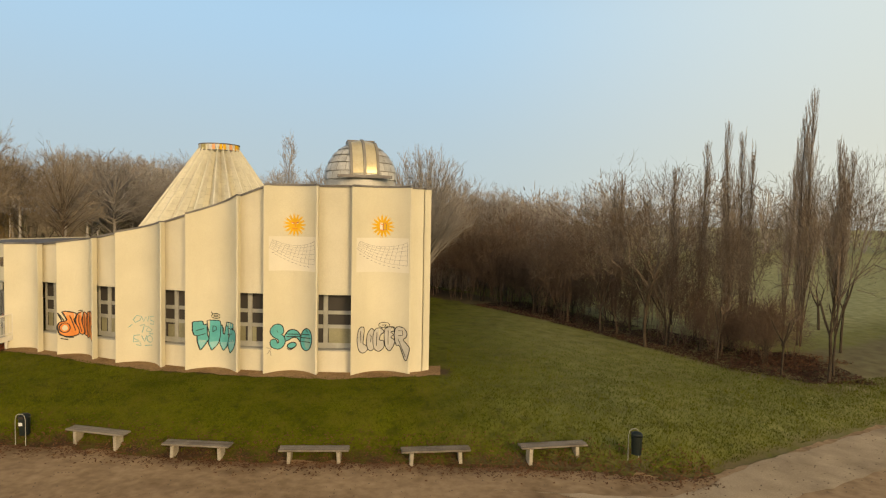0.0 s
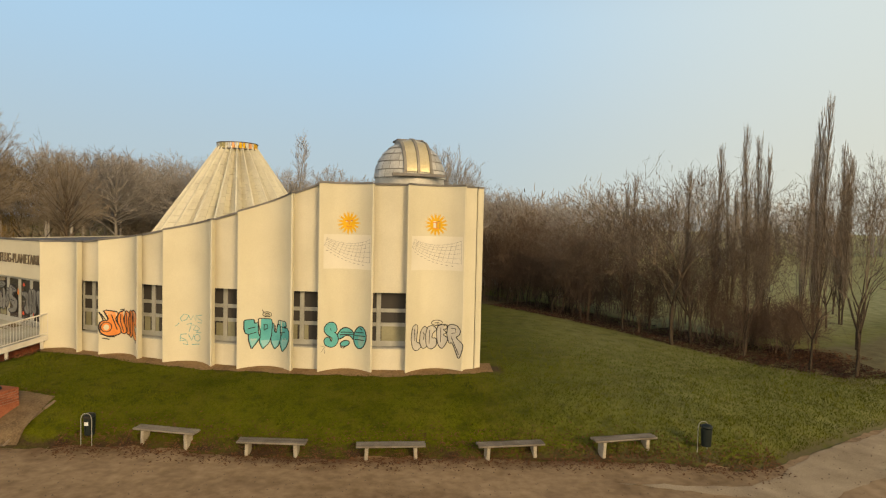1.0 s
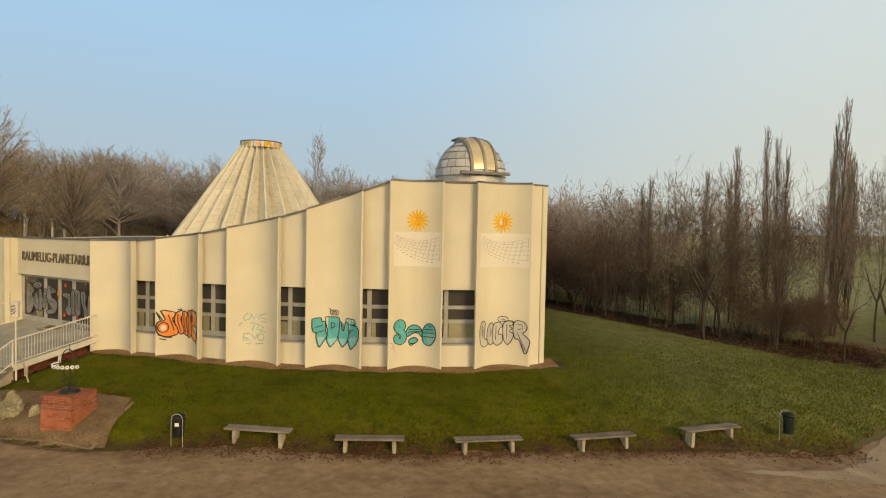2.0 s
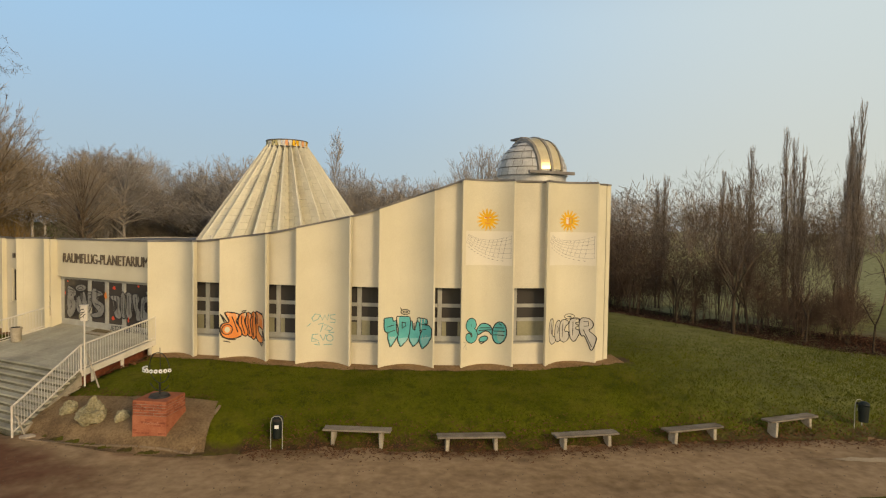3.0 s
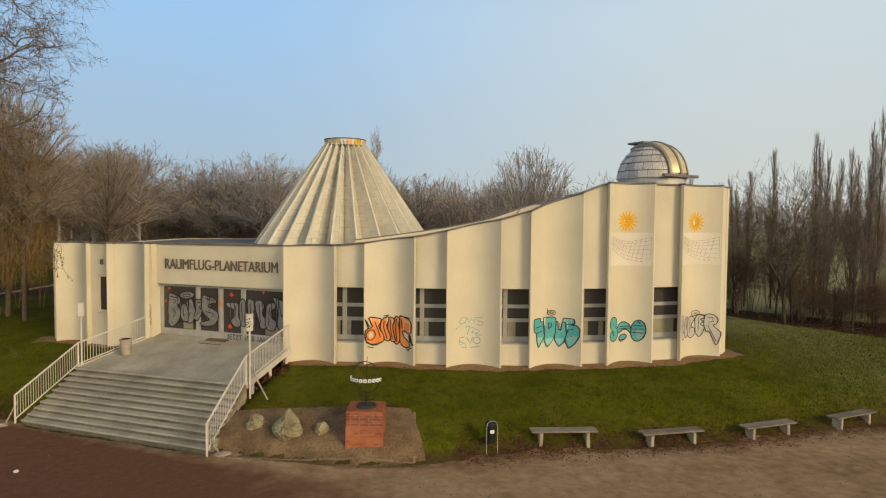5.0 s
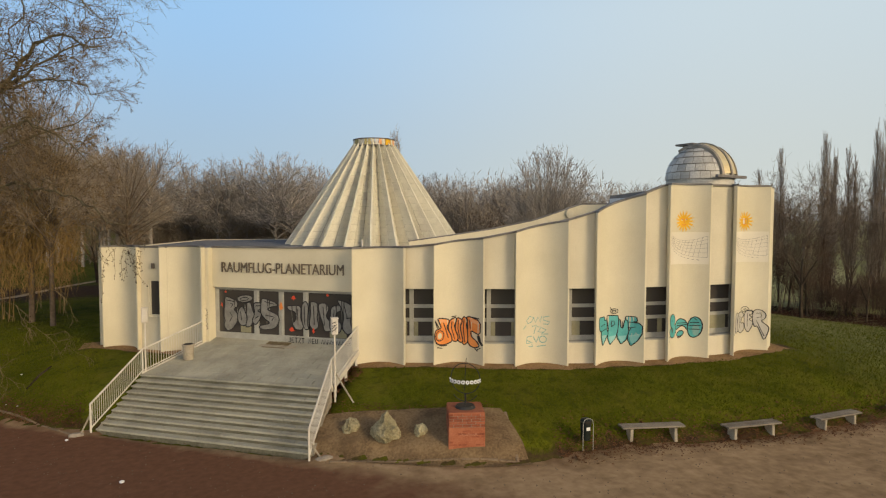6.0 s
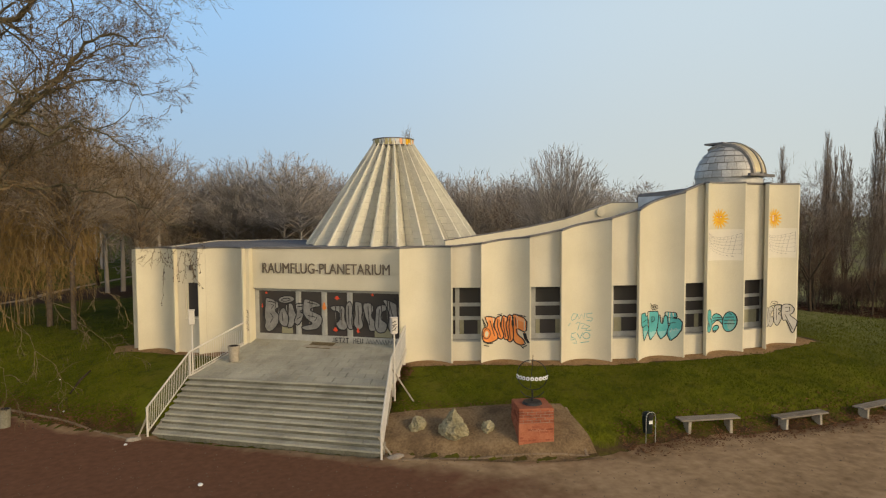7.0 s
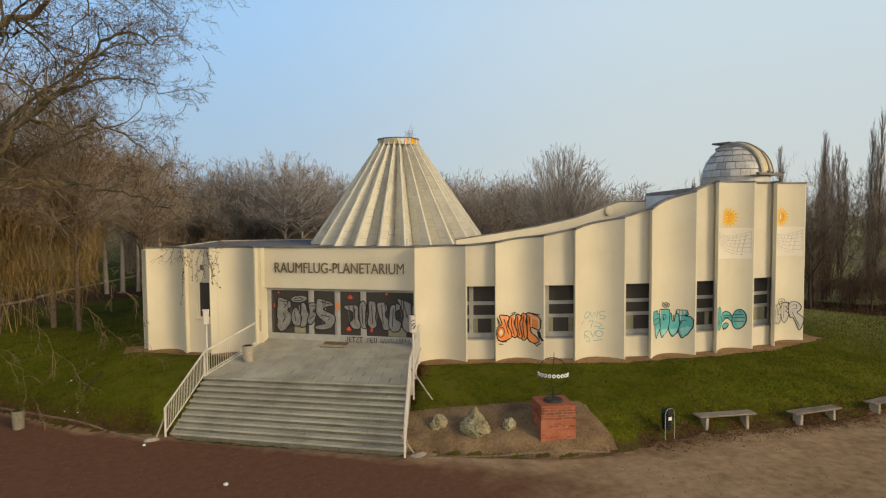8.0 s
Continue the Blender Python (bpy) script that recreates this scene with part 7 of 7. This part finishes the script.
# slender trees along the wood's edge
for x, y, h, w in ((10.6, 31.4, 11.3, 0.95), (12.0, 32.2, 10.8, 0.8), (13.4, 29.3, 9.5, 0.6), (16.8, 26.1, 10.6, 0.70), (17.6, 27.0, 9.8, 0.6), (15.2, 26.9, 7.6, 0.75), (9.2, 35.0, 9.0, 0.8), (6.0, 39.5, 8.2, 0.8), (14.6, 31.5, 9.6, 0.6), (12.9, 34.4, 9.8, 0.7), (20.9, 31.6, 11.9, 0.6), (18.4, 35.8, 9.8, 0.8), (24.0, 38.5, 10.8, 0.8), (11.4, 36.5, 9.2, 0.8), (3.0, 44.0, 8.8, 0.9)):
    plant(R.choice(slender_trees), x, y, (w * h / 10.0, (h - float(ground_z(x, y))) / 10.0), R.uniform(0, 360), "bare slender winter tree with rising branches", "trees along the wood's edge")
plant(tree_meshes(33, 13.0, 0.10, COLUMNAR, "hazed_brush", "hazed_brush", 1, True), -12.3, 47.9, (1.1, 1.0), 70, "tall slim bare winter tree with rising branches", "trees of the wood", z=1.0)
plant(tree_meshes(31, 10.0, 0.13, ROUND, "hazed_brush", "hazed_brush", 1, True), -1.3, 42.4, (1.10, 1.12), 40, BARE, "trees of the wood")
for k in range(24):
    f = R.random()
    x, y = np.interp(f, (0, 0.4, 0.7, 1), (-0.5, 6.6, 11.0, 15.6)), np.interp(f, (0, 0.4, 0.7, 1), (46.0, 38.4, 33.0, 27.6))
    d, h = R.uniform(0.2, 3.8), R.uniform(2.6, 4.8) * (1.0 if f < 0.6 else 0.8)
    x, y = x + 0.6 * d, y + 0.75 * d
    plant(R.choice(bushes), x, y, (h / 5.0 * 0.9, h / 5.0), R.uniform(0, 360), BUSH, "bushes along the wood's edge", "bush")
for x, y, h in ((-37.6, 57.0, 13.5), (-34.4, 64.0, 13.0), (-40.2, 53.0, 12.5)):
    plant(R.choice(slender_trees), x, y, (h / 10.0 * 1.2, h / 10.0), R.uniform(0, 360), "bare winter tree with a brown trunk beside the footpath", "trees beside the footpath")
# trees of the wood behind the building: a tall row and a lower, nearer one
SKY_X, SKY_H = [-70, -46, -38, -33.5, -30, -24, -19, -8, 2, 16], [13.4, 13.2, 12.9, 12.7, 12.4, 12.0, 11.5, 11.3, 10.4, 10.2]
for k in range(48):
    x = -68 + k * 1.72 + R.uniform(-0.9, 0.9)
    y = 57 + R.uniform(-4, 6) + (5 if x < -42 else 0) - (3.5 if x > -2 else 0)
    h = float(np.interp(x, SKY_X, SKY_H)) * R.uniform(0.95, 1.08)
    if x < -33:  # farther off, beyond the open lawn and the footpath
        x, y, h = x * 1.25 + 8.0, y + 31, 7 + (h - 7) * 1.5
    plant(R.choice(broad_trees), x, y, (h / 10.0 * R.uniform(0.85, 1.15), (h - 1.2) / 10.0), R.uniform(0, 360), BARE, "trees of the wood")
for x, y, h in ((-32.3, 40.6, 13.9), (-33.8, 42.6, 15.6), (-36.2, 42.0, 15.8), (-39.5, 44.0, 15.2)):
    plant(R.choice(twiggy_trees), x, y, (h / 10.0 * 0.8, (h - 1.2) / 10.0), R.uniform(0, 360), "tall bare brown winter tree among the willow twigs", "trees beside the building")
plant(twiggy_trees[1], -29.6, 47.6, (0.95, 1.08), 100, BARE, "trees of the wood")

# ---- brushwood and far woods ----
r = np.random.RandomState(5)


def sprays(name, pos, vec, width, material, label, seed=3, category="woods"):
    """Very many thin tapered twigs, bent once, two faces each."""
    q_ = np.random.RandomState(seed)
    n = len(pos)
    ln = np.linalg.norm(vec, axis=1, keepdims=True)
    side = np.cross(vec, q_.normal(0, 1, (n, 3)))
    side *= width[:, None] / (np.linalg.norm(side, axis=1, keepdims=True) + 1e-9)
    mid = pos + vec * 0.55 + q_.normal(0, 0.06, (n, 3)) * ln
    end = pos + vec
    v = np.stack([pos - side, pos + side, mid + side * 0.7, mid - side * 0.7, end + side * 0.15, end - side * 0.15], 1).reshape(-1, 3)
    i = np.arange(n)[:, None] * 6
    q = np.concatenate([i + np.array([[0, 1, 2, 3]]), i + np.array([[3, 2, 4, 5]])])
    return tagged(new(name, quads_mesh(name, v, q, material)), label, category, kind="stuff")


def along(line, n, depth):
    """Random places beside a line of the plan, up to depth behind it."""
    line = np.array(line, float)
    seg = np.diff(line, axis=0)
    ln = np.linalg.norm(seg, axis=1)
    s = r.rand(n) * ln.sum()
    k = np.minimum(np.searchsorted(np.cumsum(ln), s), len(ln) - 1)
    t = (s - np.concatenate([[0], np.cumsum(ln)])[k]) / ln[k]
    p = line[k] + seg[k] * t[:, None]
    nrm = np.stack([-seg[k][:, 1], seg[k][:, 0]], 1) / ln[k][:, None]
    return p + nrm * (r.rand(n) * depth)[:, None], s / ln.sum()


def crowns(name, line, count, depth, h0, h1, spread, per, length, width, material, label, low=0.15, seed=1):
    """A wood of many bare crowns: stems, and sprays of twigs that fill each crown and thin out towards its edge."""
    c, _ = along(line, count, depth)
    hs = h0 + (h1 - h0) * r.rand(count)
    pos, vec, wid = [], [], []
    for (x, y), h in zip(c, hs):
        z = float(ground_z(x, y))
        rad = spread * h * (0.8 + 0.4 * r.rand())
        zc, rz = z + h * (0.5 + low / 2), h * (0.5 - low / 2)
        u = r.normal(0, 1, (per, 3))
        u /= np.linalg.norm(u, axis=1, keepdims=True)
        u *= (r.rand(per) ** 0.45)[:, None]
        p = np.stack([x + u[:, 0] * rad, y + u[:, 1] * rad, zc + u[:, 2] * rz * 0.92], 1)
        d = np.stack([u[:, 0] * 0.9, u[:, 1] * 0.9, 0.42 + 0.45 * u[:, 2]], 1) + r.normal(0, 0.45, (per, 3))
        d /= np.linalg.norm(d, axis=1, keepdims=True)
        pos.append(p)
        vec.append(d * (length * (0.5 + r.rand(per)))[:, None])
        wid.append(width * (0.5 + r.rand(per)))
        m = 5
        a = r.rand(m) * 6.28
        pos.append(np.stack([x + 0.15 * np.cos(a), y + 0.15 * np.sin(a), np.full(m, z - 0.1)], 1))
        vec.append(np.stack([np.cos(a) * rad * 0.55 * r.rand(m), np.sin(a) * rad * 0.55 * r.rand(m), h * (0.6 + 0.35 * r.rand(m))], 1))
        wid.append(np.full(m, width * 2.2))
    return sprays(name, np.concatenate(pos), np.concatenate(vec), np.concatenate(wid), material, label, seed)


RIGHT_EDGE = [(-1.5, 47.0), (4.6, 40.5), (8.9, 35.5), (12.6, 31.2)]
crowns("brushwood", RIGHT_EDGE, 84, 5.0, 3.6, 6.2, 0.30, 520, 0.46, 0.0065, "brush", "dense bare brown brushwood at the edge of the wood", 0.28, 1)
crowns("brushwood", [(-2.0, 52), (6, 45.5), (11, 40)], 60, 8.0, 6.0, 8.6, 0.26, 560, 0.50, 0.008, "brush", "bare brown trees deeper in the wood", 0.05, 2)
crowns("brushwood", [(11.4, 31.8), (13.4, 29.4), (15.5, 28.4), (21, 32)], 32, 5.5, 1.4, 3.6, 0.30, 260, 0.5, 0.006, "brush", "thin bare brown brushwood beyond the lawn", 0.0, 3)
crowns("far_woods", [(-31, 66), (-8, 57), (4, 54)], 110, 9.0, 8.4, 10.8, 0.28, 380, 0.58, 0.017, "hazed_brush", "bare winter woods greyed for haze behind the building", 0.0, 4)
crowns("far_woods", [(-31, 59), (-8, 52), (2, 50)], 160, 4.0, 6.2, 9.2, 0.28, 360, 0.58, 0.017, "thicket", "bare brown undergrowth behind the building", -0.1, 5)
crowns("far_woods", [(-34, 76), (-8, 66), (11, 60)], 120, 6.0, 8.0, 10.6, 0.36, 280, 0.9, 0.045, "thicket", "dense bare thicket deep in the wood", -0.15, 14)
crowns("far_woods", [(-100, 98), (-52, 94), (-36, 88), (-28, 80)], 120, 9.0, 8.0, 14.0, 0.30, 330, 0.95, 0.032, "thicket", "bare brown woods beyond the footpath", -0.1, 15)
crowns("far_woods", [(-2, 62), (8, 62), (17, 64)], 44, 8.0, 7.0, 10.0, 0.28, 420, 0.8, 0.018, "hazed_brush", "hazy bare woods beyond the lawn", 0.0, 6)
crowns("far_woods", [(40, 120), (80, 140), (150, 150), (260, 140)], 90, 22.0, 12, 19.0, 0.30, 260, 1.8, 0.07, "hazed_brush", "hazy far woods beyond the frosty meadow", -0.1, 7)
crowns("far_woods", [(-170, 70), (-115, 100), (-85, 104)], 50, 14.0, 8, 14.0, 0.26, 240, 1.4, 0.04, "hazed_brush", "bare far woods beyond the lawn", -0.1, 8)


# ---- the large plane tree by the path ----
PLANE = dict(angle=42, ratio=0.76, lift=-0.03, wander=0.26, levels=4, twigs=4, twigs_from=1, thin=0.0062, bends=4, limbs=2, twos=0.5)
HANGING = dict(angle=38, ratio=0.70, lift=-0.30, wander=0.26, levels=2, twigs=3, twigs_from=0, thin=0.0044, bends=4, limbs=2, twos=0.7)
BOUGH_RUNS = [
    # thickness at the foot, spacing of side boughs, their length, then the limb's run
    (0.112, 0.23, 1.39, [(0.9, -0.4, 5.6), (2.9, -1.1, 9.2), (3.9, -1.3, 10.6), (4.9, -1.4, 11.5), (5.81, -1.4, 12.8), (6.78, -1.6, 13.5), (7.66, -1.8, 13.2)]),
    (0.062, 0.25, 1.23, [(3.9, -1.3, 10.5), (5, -1.5, 10.1), (5.74, -1.5, 10.5), (6.7, -1.7, 10.0), (7.44, -1.9, 9.4)]),
    (0.056, 0.25, 1.23, [(4.3, -1.3, 11.0), (5.15, -1.2, 11.6), (6.18, -1.2, 11.9), (7.22, -1.5, 11.9), (7.81, -1.7, 11.5)]),
    (0.066, 0.30, 1.0, [(0.8, -0.2, 6.6), (2.4, 0.6, 8.2), (4.27, 0.5, 8.5), (5.7, -0.6, 8.3), (6.9, -1.8, 8.05), (7.8, -2.9, 7.65), (8.5, -3.8, 7.1)]),
    (0.123, 0.25, 1.48, [(0.5, -0.1, 8.0), (3, -1.0, 13.2), (4.1, -1.2, 13.9), (4.8, -1.3, 14.6), (6.18, -1.5, 16.2), (7.52, -1.7, 17.0)]),
    (0.079, 0.25, 1.48, [(4.6, -1.3, 14.4), (5.89, -1.3, 14.9), (7.07, -1.6, 15.0), (7.96, -1.9, 14.2)]),
    (0.090, 0.29, 1.48, [(0.5, 0.6, 7.0), (2.4, 2.6, 11.0), (4.4, 3.6, 13.0), (6.04, 4.0, 14.4), (7.07, 4.2, 14.6)]),
    (0.079, 0.29, 1.39, [(0.6, 0.8, 6.6), (3, 2.2, 9.2), (5, 2.8, 10.6), (6.63, 3.0, 11.4)]),
    (0.112, 0.74, 1.80, [(-0.5, 0.1, 7.5), (-2.6, 0.8, 11.0), (-4.8, 1.4, 13.0)]),
    (0.112, 0.74, 1.80, [(0.2, -0.6, 7.5), (0.8, -3.0, 10.6), (1.2, -5.6, 12.4)]),
]
LOW_BOUGHS = [
    (0.015, [(0.8, -0.8, 5.4), (3.0, -2.0, 4.9), (4.4, -2.8, 3.6), (5.4, -3.1, 2.2)]),
    (0.014, [(0.8, -0.6, 5.6), (3.4, -1.4, 5.2), (5.0, -2.2, 4.6), (6.4, -2.6, 3.5), (7.2, -2.7, 2.9)]),
    (0.013, [(0.8, -1.2, 5.0), (2.6, -2.8, 4.2), (3.8, -3.6, 3.0), (4.3, -3.8, 1.9)]),
    (0.012, [(3.0, -1.4, 6.6), (4.8, -1.8, 6.0), (6.2, -2.2, 5.2), (7.0, -2.2, 4.4)]),
]


def bough(rng, run, r, spacing, length, spec, sink=0.0):
    """A limb along a run of points, swung a little, with forking side boughs all along it."""
    pts = [Vector(p) for p in curl(run, 4)]
    segs, n = [], len(pts) - 1
    total = sum((b - a).length for a, b in zip(pts, pts[1:]))
    gone, due = 0.0, total * 0.22
    pts = [p + Vector(rng.normal(0, 0.07, 3)) if 0 < i < n else p for i, p in enumerate(pts)]
    for i, (a, b) in enumerate(zip(pts, pts[1:])):
        f0, f1 = i / n, (i + 1) / n
        segs.append([*a, *b, r * (1 - 0.78 * f0), r * (1 - 0.78 * f1), 0])
        gone += (b - a).length
        while gone > due:
            d = np.array((b - a).normalized())
            nd = unit(d * rng.uniform(0.1, 0.9) + rng.normal(0, 0.75, 3) - np.array([0, 0, sink]))
            fork(rng, segs, np.array(b), nd, length * rng.uniform(0.5, 1.0) * (1.1 - 0.4 * f1), max(r * (1 - 0.78 * f1) * 0.42, min(r, 0.012) * 0.7), 1, spec)
            due += spacing * rng.uniform(0.6, 1.4)
    fork(rng, segs, np.array(pts[-1]), np.array((pts[-1] - pts[-2]).normalized()), length * 0.6, r * 0.22, 1, spec)
    return segs


rng = np.random.RandomState(5)
big = thing("plane_tree", "large bare plane tree with winding boughs and hanging seed balls", "tree", at=pose(-35.4, 28.6, float(ground_z(-35.4, 28.6))))
v, q = tube_arrays([[0, 0, -0.3, 0.1, 0, 2.6, 0.52, 0.42], [0.1, 0, 2.6, 0.3, -0.1, 5.2, 0.42, 0.38], [0.3, -0.1, 5.2, 0.4, 0, 8.4, 0.38, 0.28], [0.4, 0, 8.4, 0.3, 0.2, 12.5, 0.28, 0.14]], 10)
part("trunk", quads_mesh("trunk", v, q, "pale_bark", True), big)
tips = []
for r_, spacing, length, run in BOUGH_RUNS:
    a = np.array(bough(rng, run, r_, spacing, length, PLANE))
    v, q = tube_arrays(a[a[:, 8] < 2][:, :8], 6)
    limb = part("limb", quads_mesh("limb", v, q, "pale_bark", True), big)
    v, q = blades(a[a[:, 8] >= 2], 3)
    tagged(part("twig_spray", quads_mesh("twig_spray", v, q, "droop_twigs"), limb), kind="stuff")
    tips.append(a[a[:, 8] == 9][::9, 3:6])
for r_, run in LOW_BOUGHS:
    a = np.array(bough(rng, run, r_, 0.45, 0.8, HANGING, 0.5))
    v, q = tube_arrays(a[:, :8], 4)
    part("hanging_bough", quads_mesh("hanging_bough", v, q, "pale_twigs"), big, "low bough of pale hanging twigs")
    tips.append(a[a[:, 8] == 9][::6, 3:6])
# the tip of the longest bough, from which thin stems dangle straight down
segs = [[*a, *b, 0.013 - 0.003 * i, 0.010 - 0.003 * i] for i, (a, b) in enumerate(zip([(8.4, -3.7, 7.15), (8.5, -3.72, 6.75), (8.75, -3.6, 6.38)], [(8.5, -3.72, 6.75), (8.75, -3.6, 6.38), (9.5, -3.65, 6.15)]))]
ends = []
for k in range(11):
    f = (k + rng.random()) / 11
    p = np.array([8.45 + 1.05 * f, -3.55 - 0.1 * f + rng.normal(0, 0.12), 6.35 - 0.18 * f])
    d, left = np.array([rng.normal(0, 0.3), rng.normal(0, 0.3), -0.5]), rng.uniform(0.4, 1.1) * (1.7 if k in (2, 3, 8) else 1.0)
    while left > 0:
        d = unit(d + rng.normal(0, 0.22, 3) + np.array([0, 0, -0.35]))
        q = p + d * 0.11
        segs.append([*p, *q, 0.0054, 0.005])
        for _ in range(2):
            if rng.random() < 0.4:
                e = q + unit(rng.normal(0, 1, 3) + np.array([0, 0, -0.5])) * rng.uniform(0.03, 0.10)
                segs.append([*q, *e, 0.0045, 0.004])
                ends.append(e)
        p, left = q, left - 0.11
    ends.append(p)
v, q = tube_arrays(segs, 4)
part("dangling_stems", quads_mesh("dangling_stems", v, q, "droop_twigs"), big, "thin brown dangling stems with small buds")
tips.append(np.array(ends))
# the seed balls: small eight-sided knobs on the twigs' ends
c = np.concatenate(tips)
knob = np.array([(1, 0, 0), (0, 1, 0), (-1, 0, 0), (0, -1, 0), (0, 0, 1), (0, 0, -1)], float) * 0.022
v = (c[:, None] - [0, 0, 0.03] + knob[None]).reshape(-1, 3)
f = np.array([(0, 1, 4), (1, 2, 4), (2, 3, 4), (3, 0, 4), (1, 0, 5), (2, 1, 5), (3, 2, 5), (0, 3, 5)])
tagged(part("seed_ball_sprinkle", quads_mesh("seed_ball_sprinkle", v, (f[None] + 6 * np.arange(len(c))[:, None, None]).reshape(-1, 3), "bark"), big, "small brown hanging seed balls"), kind="stuff")
# hanging willow twigs behind it
n = 40000
c, _ = along([(-50, 44), (-38, 39.5), (-31.4, 39.5)], n, 5.0)
z1 = 3.3 + 7.3 * r.rand(n) ** 0.75
vec = np.stack([r.normal(0, 0.28, n), r.normal(0, 0.28, n), -r.uniform(0.2, 1.0, n)], 1)
sprays("hanging_twigs", np.stack([c[:, 0], c[:, 1], z1], 1), vec, r.uniform(0.008, 0.015, n), "willow", "hanging golden-brown willow twigs beside the building", 9, "willow")
crowns("hanging_twigs", [(-49, 45), (-38, 42), (-32.4, 42.5)], 20, 5.0, 6.5, 10.2, 0.27, 620, 0.6, 0.008, "willow", "golden-brown winter twigs beside the building", 0.26, 12)

# ---- grass, leaves ----
n = 124000
gx = r.uniform(-38, 21, n)
gy = edge_y(gx) + np.abs(r.normal(0, 1, n)) * 5.5 + 0.15
gx, gy = gx[gy < np.interp(gx, WOOD_EDGE[:, 0], WOOD_EDGE[:, 1]) + 1.0], gy[gy < np.interp(gx, WOOD_EDGE[:, 0], WOOD_EDGE[:, 1]) + 1.0]
free = ~((gx > -29.2) & (gx < 0.3) & (gy > wall_y(gx) - 0.55)) & ~((gx > -28.5) & (gx < -14.9) & (gy < 26.5 + 0.0 * gx) & (gy < 20.7 - 0.33 * (gx + 15)))
stair_zone = (gx > -28.2) & (gx < -18.2) & (gy - 20.7 + 0.76 * (gx + 21.2) > -0.4) & (gy - 29 + 0.72 * (gx + 18.5) < 4)
free &= ~stair_zone
gx, gy = gx[free], gy[free]
pos = np.stack([gx, gy, ground_z(gx, gy) - 0.01], 1)
m = len(gx)
hh = r.uniform(0.04, 0.11, m)
sprays("grass", pos, np.stack([r.normal(0, 0.5, m) * hh, r.normal(0, 0.5, m) * hh, hh], 1), r.uniform(0.006, 0.014, m), "grass", "short tufted winter grass of the lawn", 10, "grass")


def leaves(name, xy, material, size, label):
    k = len(xy)
    az = r.rand(k) * np.pi * 2
    u = np.stack([np.cos(az), np.sin(az), r.normal(0, 0.25, k)], 1) * (size * (0.6 + 0.8 * r.rand(k)))[:, None]
    w = np.stack([-np.sin(az), np.cos(az), r.normal(0, 0.25, k)], 1) * (size * 0.6)
    c = np.stack([xy[:, 0], xy[:, 1], ground_z(xy[:, 0], xy[:, 1]) + 0.045], 1)
    v = np.stack([c - u, c - w, c + u, c + w], 1).reshape(-1, 3)
    ob = new(name, quads_mesh(name, v, np.arange(k * 4).reshape(-1, 4), material))
    return tagged(ob, label, "leaves", kind="stuff")


k = 7000
lx = r.uniform(-14, 8, k)
leaves("fallen_leaves", np.stack([lx, edge_y(lx) + r.normal(0.10, 0.45, k)], 1), "litter", 0.045, "brown fallen leaves along the path's edge")
k = 1500
lx = r.uniform(-20.5, -15.2, k)
leaves("fallen_leaves", np.stack([lx, edge_y(lx) + 0.2 + r.rand(k) * 2.4], 1), "litter", 0.04, "brown fallen leaves on the soil bed")
k = 2600
lx = r.uniform(-34.5, -28.2, k)
leaves("fallen_leaves", np.stack([lx, edge_y(lx) + np.abs(r.normal(0.1, 0.55, k))], 1), "litter", 0.045, "brown fallen leaves along the kerb by the steps")
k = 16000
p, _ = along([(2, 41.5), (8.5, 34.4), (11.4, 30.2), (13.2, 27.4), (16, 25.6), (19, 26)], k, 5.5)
leaves("fallen_leaves", p, "wood_litter", 0.07, "dark brown leaves under the wood's edge")
k = 1100
p, _ = along([(14.6, 28.2), (17.4, 27.6), (20.2, 29.4)], k, 2.6)
leaves("fallen_leaves", p, "litter", 0.06, "reddish fallen leaves at the foot of the poplars")
k = 500
lx = r.uniform(-20, -18.6, k)
leaves("fallen_leaves", np.stack([lx, 23.4 + r.rand(k) * 2.2 + (lx + 20) * 1.2], 1), "litter", 0.06, "reddish fallen leaves under the terrace")
k = 1600
lx = r.uniform(-34, 18, k)
ly = edge_y(lx) - r.uniform(0.0, 6.0, k)
c = np.stack([lx, ly, ground_z(lx, ly) + 0.03], 1)
sz = r.uniform(0.012, 0.035, k)[:, None]
tip = np.array([[1, 0, 0], [-0.5, 0.87, 0], [-0.5, -0.87, 0], [0, 0, 0.9]]) * 1.0
v = (c[:, None, :] + tip[None] * sz[:, None, :]).reshape(-1, 3)
f = (np.arange(k)[:, None, None] * 4 + np.array([[0, 1, 3], [1, 2, 3], [2, 0, 3]])[None]).reshape(-1, 3)
tagged(new("pebbles", quads_mesh("pebbles", v, f, "kerb")), "small loose stones on the earth path", "pebbles", kind="stuff")
